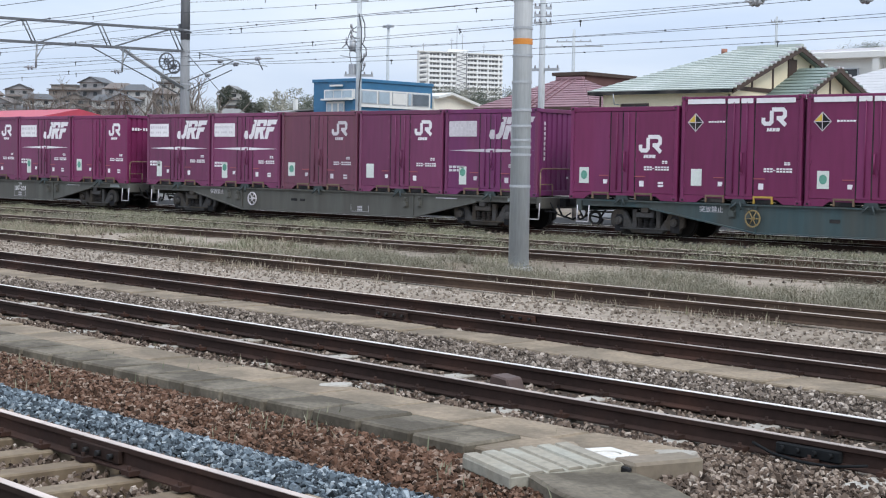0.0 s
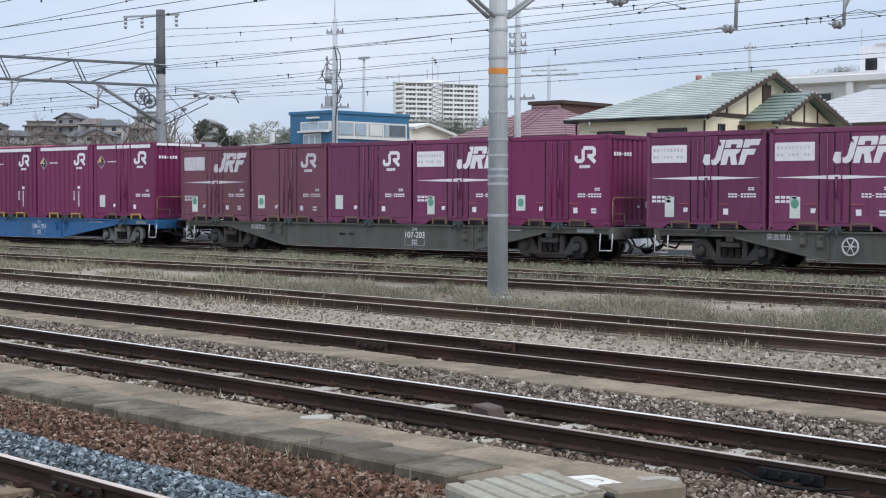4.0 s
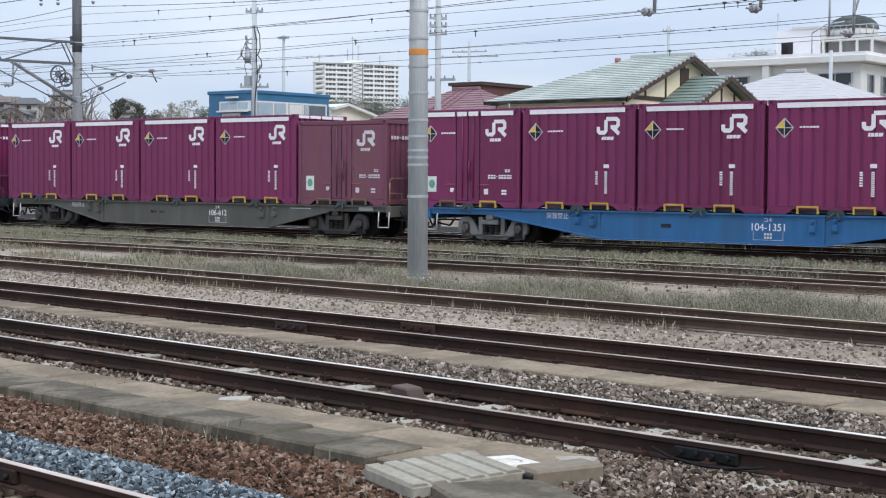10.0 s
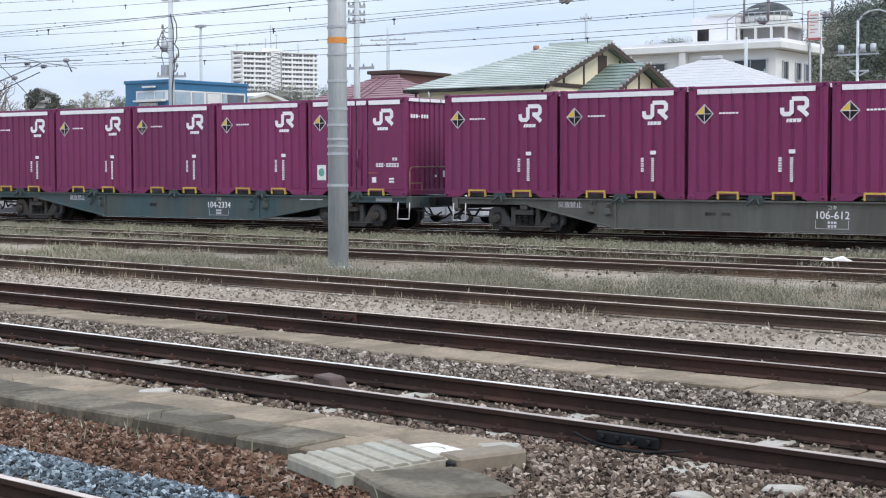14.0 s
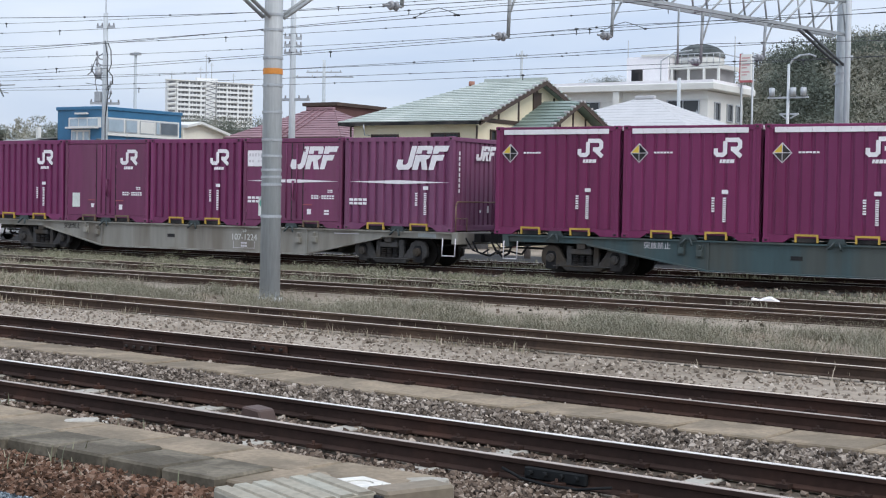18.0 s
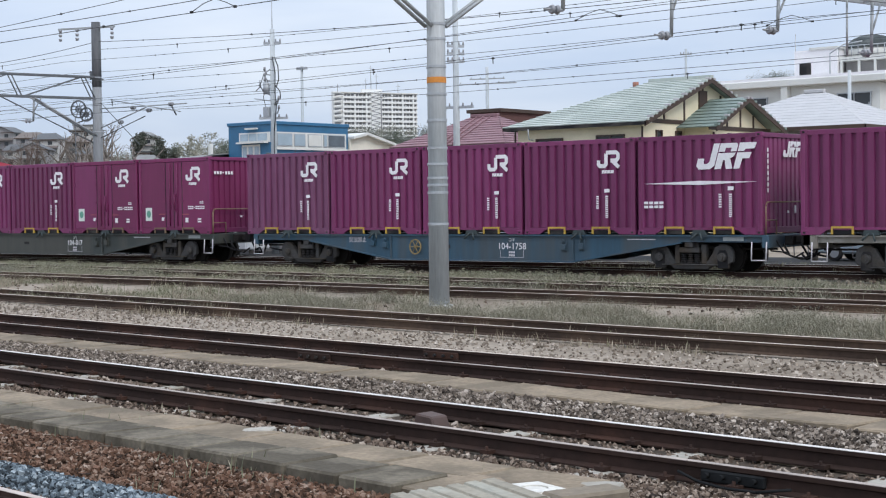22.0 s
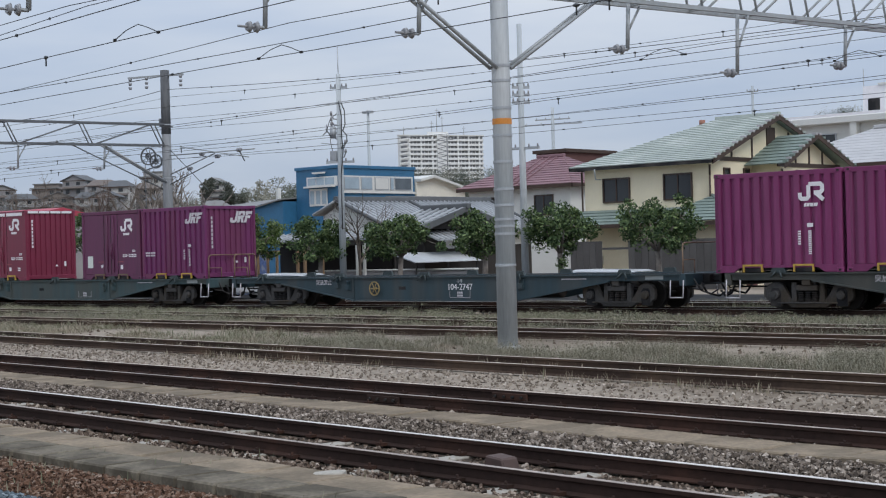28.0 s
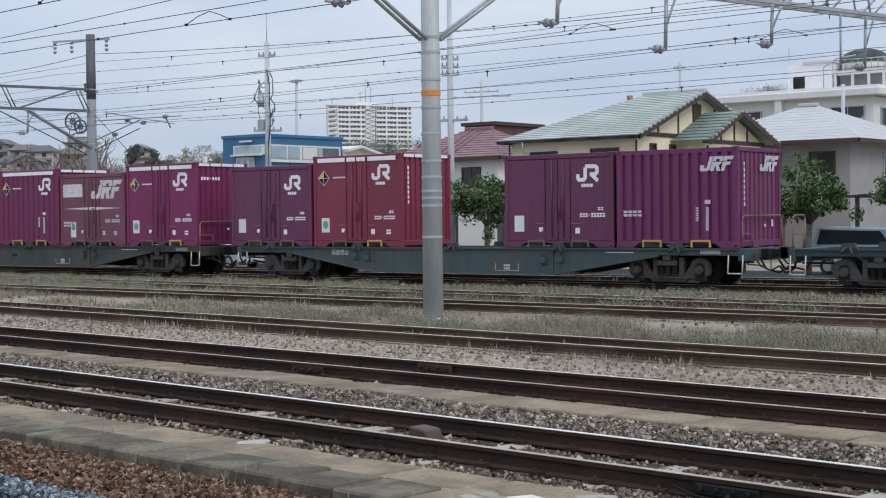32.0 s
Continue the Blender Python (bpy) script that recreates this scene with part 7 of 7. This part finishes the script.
# far foliage: paled and greyed, with the haze of distance mixed into the colour
FARLEAF = mat("hazy_far_woodland", (.15, .172, .145), .9, spec=.1, vary=.45, fine=.35, coarse=.07, bump=0, second=(.255, .25, .205), amount=.7)


def leaf_cloud(rng, centres, radii, per, size, flat=.9):
    """Small bent leaf cards round many twig ends."""
    n = len(centres) * per
    d = rng.normal(size=(n, 3))
    d /= np.linalg.norm(d, axis=1, keepdims=True)
    c = np.repeat(centres, per, 0) + d * (rng.random((n, 1)) ** .45) * np.repeat(radii, per)[:, None] * np.array([1, 1, flat])
    a, b = rng.normal(size=(n, 3)), rng.normal(size=(n, 3))
    a /= np.linalg.norm(a, axis=1, keepdims=True)
    b -= a * (a * b).sum(1, keepdims=True)
    b /= np.linalg.norm(b, axis=1, keepdims=True)
    s = rng.uniform(.6, 1.3, (n, 1)) * size
    v = np.stack([c - a * s, c + b * s * .5, c + a * s, c - b * s * .5], 1).reshape(-1, 3)
    k = 4 * np.arange(n)[:, None]
    return v, np.concatenate([k + np.array([0, 1, 2]), k + np.array([0, 2, 3])])


def tree(x, y, height, crown, seed, trunk_h=1.75, leaf=LEAF):
    rng = np.random.default_rng(seed)
    t = thing("street_tree", pose(x, y, GROUND_Z), "clipped dense evergreen street tree on a pale trunk", "tree", "street trees")
    g = Shape()
    lean = rng.uniform(-.15, .15, 2)
    fork = Vector((lean[0], lean[1], trunk_h))
    g.rod((0, 0, -.1), fork, .13, .10, n=10)
    ends = []
    for i in range(7):
        u = i * 6.283 / 7 + rng.uniform(-.3, .3)
        e = fork + Vector((math.cos(u) * crown * .55, math.sin(u) * crown * .55, rng.uniform(.5, height - trunk_h - .7)))
        g.rod(fork, e, .065, .025, n=7)
        ends.append(e)
        for j in range(3):
            e2 = e + Vector(rng.normal(size=3) * crown * .3)
            g.rod(e, e2, .025, .01, n=5)
            ends.append(e2)
    part("trunk", g, PALE_BARK, t)
    cz = trunk_h + (height - trunk_h) * .52
    cs, rs = [], []
    while len(cs) < 38:
        p = rng.uniform(-1, 1, 3)
        if (p ** 2).sum() < 1 and (p ** 2).sum() > .12:
            cs.append((p[0] * crown * .9, p[1] * crown * .9, cz + p[2] * (height - trunk_h) * .5))
            rs.append(rng.uniform(.22, .42))
    cs += [tuple(e) for e in ends]
    rs += [.3] * len(ends)
    v, f = leaf_cloud(rng, np.array(cs), np.array(rs), 95, .074)
    part("crown", numpy_mesh("crown", v, f, leaf), None, t, "dense dark green foliage")


for i, (q, hh, cr) in enumerate(((-1.043, 3.7, 1.75), (-.947, 3.5, 1.75), (-.850, 3.65, 1.7), (-.757, 3.75, 1.75), (-.664, 3.95, 1.95), (-.575, 3.65, 1.9), (-.474, 3.85, 1.75), (-.395, 3.7, 1.7))):
    tree(q * 47, 47.0 + (i % 3) * .3, hh * .97, cr * .86, 40 + i)
tree(-53.5, 47.2, 3.75, 1.6, 71, leaf=BRIGHT_LEAF)
tree(-57.9, 47.4, 3.65, 1.35, 72)
tree(-62.2, 47.4, 4.0, 1.35, 73)
tree(-67.0, 47.6, 4.2, 1.6, 74)


def bare_tree(x, y, height, seed):
    rng = np.random.default_rng(seed)
    t = thing("bare_tree", pose(x, y, GROUND_Z), "leafless grey tree with fine twigs", "tree", "bare trees")
    g = Shape()

    def grow(p, d, ln, r, depth):
        e = p + d * ln
        g.rod(p, e, r, r * .65, n=6 if depth < 2 else 4, cap=False)
        if depth < 5:
            for _ in range(3 if depth < 3 else 2):
                nd = (d + Vector(rng.normal(size=3)) * .42).normalized()
                nd.z = abs(nd.z) * .8 + .2
                grow(e, nd.normalized(), ln * rng.uniform(.62, .82), r * .62, depth + 1)
    grow(Vector((0, 0, 0)), Vector((0, 0, 1)), height * .3, height * .02, 0)
    part("trunk", g, BARK, t)


bare_tree(-48.05, 48.6, 4.9, 66)
bare_tree(-84.0, 60.0, 7.2, 3)
bare_tree(-72.5, 58.5, 6.8, 8)
bare_tree(-75.5, 59.0, 5.6, 9)
bare_tree(-86.8, 61.0, 6.0, 12)
bare_tree(-90.5, 62.0, 6.4, 61)
for x, y, hh, sd in ((-81.5, 61.5, 8.6, 62), (-95.0, 63.5, 8.4, 63), (-99.5, 64.5, 7.6, 64), (-78.0, 60.5, 8.0, 65)):
    bare_tree(x, y, hh, sd)


def pollard(x, y, height, seed):
    """A hard-pruned tree: pale knuckled stems fanned out from one short trunk."""
    rng = np.random.default_rng(seed)
    t = thing("pollard_tree", pose(x, y, GROUND_Z), "hard-pruned leafless tree with pale knotted limbs", "tree", "bare trees")
    trunk = Shape().rod((0, 0, -.1), (0, 0, 1.5), .2, .17, n=10)
    g = Shape()
    for i in range(15):
        u = rng.uniform(0, 6.283)
        p = Vector((0, 0, 1.4))
        d = Vector((math.cos(u) * .38, math.sin(u) * .3, 1)).normalized()
        r = .085
        for k in range(6):
            e = p + d * height * rng.uniform(.09, .15)
            g.rod(p, e, r, r * .84, n=6)
            p, r = e, r * .82
            d = (d + Vector((rng.normal() * .3, rng.normal() * .25, .12))).normalized()
            for _ in range(2):
                w = (d + Vector(rng.normal(size=3)) * .7).normalized()
                g.rod(p, p + w * rng.uniform(.15, .55), r * .6, r * .3, n=5)
    part("trunk", trunk, PALE_BARK, t)
    part("limbs", g, PALE_BARK, t)


pollard(-66.3, 52.5, 6.2, 4)
pollard(-68.0, 53.2, 5.8, 5)
pollard(-67.6, 55.0, 6.2, 6)


def utility_pole(x, y, top, label, arms=(), transformer=False, r=.16, lamp=False):
    p = thing("utility_pole", pose(x, y, GROUND_Z), label, "pole", "utility poles")
    part("shaft", Shape().rod((0, 0, -.1), (0, 0, top - GROUND_Z), r, r * .62, n=14), CONC, p)
    for z, w, turn in arms:
        part("cross_arm", Shape().box(-w / 2, w / 2, -.05, .05, z - .05, z + .05), GALV, p, at=pose(0, 0, 0, 0, 0, turn))
        for k in (-.46, -.2, .2, .46):
            part("insulator", Shape().rod((k * w, 0, z + .05), (k * w, 0, z + .17), .04, .028, n=8), PORC, p, at=pose(0, 0, 0, 0, 0, turn))
    if transformer:
        part("transformer", Shape().rod((-.30, -.1, 7.0), (-.30, -.1, 7.5), .14, n=14).box(-.34, 0, -.06, .06, 7.2, 7.28), GALV, p)
        part("transformer", Shape().box(-.45, -.12, -.2, .1, 6.0, 6.45), GALV, p, bevel=.02)
        part("cable_loop", Shape().tube([(.1, 0, 7.4), (.42, 0, 7.1), (.45, 0, 6.8), (.12, 0, 6.6)], .024), WIRE, p)
        part("cable_loop", Shape().tube([(-.1, 0, 8.1), (-.55, 0, 7.9), (-.8, 0, 7.4), (-.5, 0, 7.0)], .016), WIRE, p)
        part("service_cable", Shape().tube([(0, .1, 8.6), (.22, .1, 8.2), (.25, .1, 7.6), (.1, .1, 7.3)], .024), WIRE, p)
        part("service_cable", Shape().tube([(-.3, 0, 7.6), (-.6, 0, 6.9), (-.45, 0, 6.4)], .015), WIRE, p)
        for z, side in ((8.05, -1), (7.8, -1), (7.6, -1), (6.75, 1), (6.35, 1)):
            part("bent_bracket", Shape().tube([(0, 0, z - .25), (side * .30, -.05, z - .2), (side * .42, -.08, z - .02)], .028).rod((side * .42, -.08, z - .02), (side * .42, -.08, z + .14), .06, .045, n=8), PORC, p)
        part("cable_bundle", Shape().tube([(.08, -.1, 8.6), (.26, -.12, 7.9), (.22, -.1, 7.0), (.32, -.12, 6.5), (.14, -.1, 5.4), (.12, -.1, 3.0)], .026), WIRE, p)
        part("switch_arm", Shape().tube([(-.1, 0, 6.9), (-.85, .05, 7.35), (-1.1, .05, 7.2)], .025).tube([(-.1, 0, 6.7), (-1.15, 0, 6.85)], .02).rod((-.85, .05, 7.3), (-.85, .05, 7.65), .05, .03, n=8), GALV, p)
        part("pole_rod", Shape().rod((0, 0, top), (0, 0, top + 1.4), .02, n=5), GALV, p)
    if lamp:
        part("lamp_head", Shape().box(-.5, .5, -.16, .16, top - .1, top + .1), GALV, p)
    return p


utility_pole(-47.5, 47.0, 9.6, "concrete utility pole with transformer and cross arms", ((9.2, .8, 20), (5.95, 1.25, 35)), True)
utility_pole(-37.35, 47.0, 10.6, "tall concrete utility pole with short brackets", ((8.3, .7, 60), (8.0, .7, 60), (7.7, .7, 60), (5.9, 1.5, 10)))
utility_pole(-76.2, 100.0, 13.2, "distant pole with a crowded cross arm", ((12.0, 5.0, 20), (12.4, 3.0, 20), (9.2, 1.8, 20), (8.6, 1.6, 20)), r=.2)
utility_pole(-87.6, 90.0, 13.4, "plain grey lamp mast", lamp=True, r=.17)
utility_pole(-38.0, 85.0, 9.5, "grey pole standing before the white building", ((7.6, 2.6, 0), (7.2, 2.6, 0), (6.8, 2.6, 0)), r=.16)
utility_pole(-54.7, 95.0, 12.7, "slender twin mast behind the green roof", ((12.5, .8, 40), (10.6, 1.6, 40)), r=.14)
lamp = utility_pole(-33.0, 90.0, 10.6, "street lamp pole with three pale transformers below the hill", ((8.75, 2.6, 0),), r=.13)
part("lamp_arm", Shape().tube([(0, 0, 10.7), (.25, 0, 11.05), (.7, 0, 11.3), (1.3, 0, 11.35), (1.7, 0, 11.2)], .06), GALV, lamp)
for dx in (-1.0, .35, 1.0):
    part("transformer", Shape().rod((dx, -.1, 8.85), (dx, -.1, 9.35), .18, n=12), GALV, lamp)
part("cable_bracket", Shape().box(-.5, .7, -.05, .05, 7.7, 7.8).tube([(-.5, 0, 7.75), (.0, 0, 7.4), (.7, 0, 7.75)], .05), GALV, lamp)
utility_pole(-14.55, 44.6, 12.0, "pale steel tube beside the far line pole", r=.11)


def wood_hill(name, x0, x1, y, depth, profile, label, clumps, seed, size):
    """A wooded rise: a ground form with many leaf clumps over it. profile: heights at even steps from x0 to x1."""
    rng = np.random.default_rng(seed)
    n, rows = 60, 10
    P = np.array(profile)
    hx = lambda u: np.interp(u * (len(P) - 1), np.arange(len(P)), P)
    vs, fs = [], []
    for j in range(rows + 1):
        w = math.sin(min(1, j / rows * 1.15) * math.pi / 2)
        for i in range(n + 1):
            u = i / n
            vs.append((x0 + (x1 - x0) * u, y + depth * j / rows, -.6 + hx(u) * w * .92))
    for j in range(rows):
        for i in range(n):
            a = j * (n + 1) + i
            fs.append((a, a + 1, a + n + 2, a + n + 1))
    t = thing(name, pose(0, 0, 0), label, "hill", kind="structure")
    part("slope", numpy_mesh("slope", np.array(vs), np.array(fs), mat("hill_soil", (.055, .06, .038), .95, vary=.3, fine=.5, coarse=.05)), None, t)
    u, w = rng.random(clumps), rng.random(clumps)
    z = np.array([-.6 + hx(a) * math.sin(min(1, b * 1.15) * math.pi / 2) * .92 for a, b in zip(u, w)])
    c = np.stack([x0 + (x1 - x0) * u, y + depth * w, z + rng.uniform(.2, 1.0, clumps) * size * .8], 1)
    v, f = leaf_cloud(rng, c, rng.uniform(.5, 1.1, clumps) * size, 150, size * .055)
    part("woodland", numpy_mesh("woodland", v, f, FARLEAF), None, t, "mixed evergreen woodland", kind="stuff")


wood_hill("hill_east", -121, -61, 262, 40, (18, 24, 30.5, 32.8, 33.6, 33.5, 34.5, 35.2, 35.4, 35.2, 36, 37, 37, 36, 37, 38), "wooded hill with olive green trees", 1100, 5, 4.2)
wood_hill("hill_mid", -157, -136, 262, 30, (24.5, 27, 28.5, 29, 29, 28), "dark wooded knoll behind the white building", 200, 15, 2.0)
wood_hill("hill_north", -660, -500, 640, 30, (20, 40, 47, 46, 44, 44, 40, 30), "distant wooded rise below the apartment block", 420, 8, 6.0)
wood_hill("hill_west", -600, -352, 330, 50, (17, 18, 20, 21, 21, 20, 20, 21, 22, 22, 20, 16), "low wooded rise behind distant roofs", 600, 6, 4.6)


# brush greys have distance haze mixed in
BRUSH = island_mat("hazy_winter_brush", [(0, (.085, .085, .085)), (.4, (.13, .125, .12)), (.75, (.17, .16, .155)), (1, (.12, .135, .11))], .9, .6)


def far_houses():
    rng = np.random.default_rng(31)
    walls = (GREY_WALL, OLD_PLASTER, DULL_WALL, OLD_PLASTER, GREY_WALL)
    roofs = (DARK_SLATE, DULL_ROOF, DARK_SLATE, SHEET_ROOF, DULL_ROOF)
    # x, y, ridge height, width, wall, roof, flat or pitched
    rows = ((-427, 298, 29.6, 8.5, 0, 0, 0), (-406, 294, 26.9, 9, 4, 1, 0), (-393, 304, 28.9, 7.5, 1, 3, 1), (-381, 281, 25.2, 8, 3, 0, 0),
            (-372, 270, 21.7, 8, 0, 2, 0), (-381, 294, 24.8, 6, 2, 4, 0), (-356, 298, 25.1, 6.5, 1, 3, 0), (-345, 290, 20.2, 5, 1, 0, 1),
            (-452, 304, 27.9, 10, 2, 3, 1), (-449, 293, 24.2, 10, 1, 2, 0), (-420, 287, 23.6, 9, 2, 0, 0), (-399, 284, 22.5, 8, 1, 2, 0),
            (-412, 280, 20.2, 9, 4, 4, 0), (-361, 281, 20.2, 8, 2, 2, 0), (-479, 304, 28.8, 9, 4, 0, 0), (-493, 301, 27.0, 9, 1, 4, 0),
            (-474, 293, 23.4, 10, 0, 1, 0), (-435, 278, 19.4, 10, 3, 2, 0), (-457, 284, 19.7, 9, 1, 0, 0), (-338, 284, 17.4, 8, 4, 3, 0))
    for i, (x, y, top, w, wall, roof, flat) in enumerate(rows):
        d = rng.uniform(5.5, 7.5)
        h = thing("distant_house", pose(x, y, top - 7.0, 0, 0, 50 + rng.uniform(-32, 32)), "distant two-storey house among trees", "house", "distant houses")
        part("wall", Shape().box(-w / 2, w / 2, 0, d, -30, 5.2), walls[wall], h)
        e = .6
        if flat:
            part("roof", Shape().box(-w / 2 - e, w / 2 + e, -e, d + e, 5.2, 5.5), roofs[roof], h)
            part("upper_wall", Shape().box(-w / 2 + .6, w / 2 - .6, .6, d - .6, 5.5, 6.7), walls[wall], h)
            part("upper_roof", Shape().box(-w / 2 + .2, w / 2 - .2, .2, d - .2, 6.7, 7.0), roofs[roof], h)
        else:
            g = Shape()
            if i % 2:
                g.add([(-w / 2 - e, -e, 5.0), (w / 2 + e, -e, 5.0), (w / 2 + e, d + e, 5.0), (-w / 2 - e, d + e, 5.0), (-w / 2 + 1.6, d / 2, 7.0), (w / 2 - 1.6, d / 2, 7.0)], [(0, 1, 5, 4), (1, 2, 5), (2, 3, 4, 5), (3, 0, 4), (3, 2, 1, 0)])
            else:
                for sx in (-1, 1):
                    pts = [(sx * (w / 2 + e), 4.75), (0, 6.75), (0, 7.0), (sx * (w / 2 + e), 5.0)]
                    g.prism(pts if sx > 0 else pts[::-1], -e, d + e)
                part("gable_wall", Shape().prism([(-w / 2, 5.2), (w / 2, 5.2), (0, 6.75)], 0, .2), walls[wall], h)
            part("roof", g, roofs[roof], h)
            part("lean_to_roof", Shape().prism([(-1.6, 2.3), (0, 2.9), (0, 3.05), (-1.6, 2.45)], -w / 2 - .3, w / 2 + .3, "x"), roofs[(roof + 1) % 5], h)
        part("eave_board", Shape().box(-w / 2 - e, w / 2 + e, -e - .02, -e + .08, 4.72, 5.0), BROWN_TRIM, h)
        for k in (-.27, .2):
            part("window", Shape().box(k * w - .7, k * w + .7, -.06, 0, 3.4, 4.5), GLASS, h)
            part("window", Shape().box(k * w - .7, k * w + .7, -.06, 0, .6, 1.9), GLASS, h)
        part("side_wall_window", Shape().box(w / 2, w / 2 + .06, 1.5, 3.0, 3.4, 4.5), GLASS, h)
    n = 260
    c = np.stack([rng.uniform(-480, -362, n), rng.uniform(268, 292, n), rng.uniform(11, 21.5, n)], 1)
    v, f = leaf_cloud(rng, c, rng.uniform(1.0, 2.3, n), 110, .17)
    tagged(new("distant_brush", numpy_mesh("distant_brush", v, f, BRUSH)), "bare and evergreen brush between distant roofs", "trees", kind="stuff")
    u, w = rng.uniform(0, 6.283, 60), rng.uniform(-1, 1, 60)
    q = np.sqrt(1 - w * w)
    c = np.concatenate([np.stack([-347 + 4.2 * q * np.cos(u), 292 + 4 * q * np.sin(u), 19.4 + 4.4 * w], 1), np.stack([-339 + 2.4 * q * np.cos(u), 292 + 3 * q * np.sin(u), 16.6 + 2.8 * w], 1)])
    v, f = leaf_cloud(rng, c, rng.uniform(1.0, 1.7, 120), 80, .28)
    tagged(new("round_trees", numpy_mesh("round_trees", v, f, DUSK_LEAF)), "dark round evergreen crowns among the roofs", "trees", kind="stuff")
    n = 110
    x = rng.uniform(-338, -315, n)
    c = np.stack([x, rng.uniform(290, 306, n), 11 + rng.random(n) * (10.4 + 1.6 * np.sin(x * .6))], 1)
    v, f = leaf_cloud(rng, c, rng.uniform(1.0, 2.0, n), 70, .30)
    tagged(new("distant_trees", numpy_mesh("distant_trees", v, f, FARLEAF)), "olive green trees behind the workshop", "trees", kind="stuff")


OLD_PLASTER = mat("old_grey_plaster", (.45, .44, .42), .85, vary=.15, fine=4)
DULL_WALL = mat("dull_brown_render", (.22, .19, .17), .85, vary=.15, fine=4)
DULL_ROOF = mat("dull_brown_roof", (.15, .125, .11), .7, vary=.2, fine=3)
DUSK_LEAF = island_mat("dark_evergreen", [(0, (.045, .055, .045)), (.5, (.075, .085, .065)), (1, (.12, .12, .10))], .8, .6)
far_houses()


PUFF = island_mat("grey_green_puffs", [(0, (.155, .150, .108)), (.4, (.205, .195, .143)), (.75, (.25, .232, .175)), (1, (.32, .288, .225))], fine=2)


def weed_domes():
    """Low fuzzy mounds of small leaves between the sidings."""
    rng = np.random.default_rng(77)
    out = []
    while len(out) < 230:
        x, y = rng.uniform(-25, -1), rng.uniform(19.3, 22.9)
        if noise.noise((x * .5, y * .8, 3.3)) > .0 + rng.uniform(-.25, .25):
            out.append((x, y - .08 * x, GROUND_Z + rng.uniform(.02, .16)))
    tufts("weed_plumes", "fine hair-like tops over the weed mounds", np.array(out) * np.array([1, 1, 0]) + np.array([0, 0, GROUND_Z]), rng.uniform(.14, .32, len(out)), 170, PUFF, 78, .003, 1.3, .22)
    v, f = leaf_cloud(rng, np.array(out), rng.uniform(.18, .42, len(out)), 460, .011, .8)
    tagged(new("weed_mounds", numpy_mesh("weed_mounds", v, f, PUFF)), "soft grey-green weed mounds between sidings", "weeds", kind="stuff")
    out = []
    while len(out) < 640:
        x, y = rng.uniform(-60, -14), rng.uniform(27.5, 33.6)
        if noise.noise((x * .35, y * .6, 7.1)) > .05 + rng.uniform(-.2, .2):
            out.append((x, y - .03 * x, GROUND_Z + rng.uniform(.02, .1)))
    v, f = leaf_cloud(rng, np.array(out), rng.uniform(.18, .42, len(out)), 170, .022, .8)
    tagged(new("green_weeds", numpy_mesh("green_weeds", v, f, GREEN_GRASS)), "low green weed mounds by the freight line", "weeds", kind="stuff")


weed_domes()


# ---- what moves ----
def motions():
    for ob, x in MOVING:
        walk(ob, [(t, pose(x + s, ob.location.y, ob.location.z)) for t, s in RUN])
    turns = [(round(k * 0.1, 1), math.degrees(gone(k * 0.1) / .405)) for k in range(321)]
    for w, dx in WHEELS:
        walk(w, [(t, pose(dx, 0, .405, 0, a % 360.0, 0)) for t, a in turns])


motions()
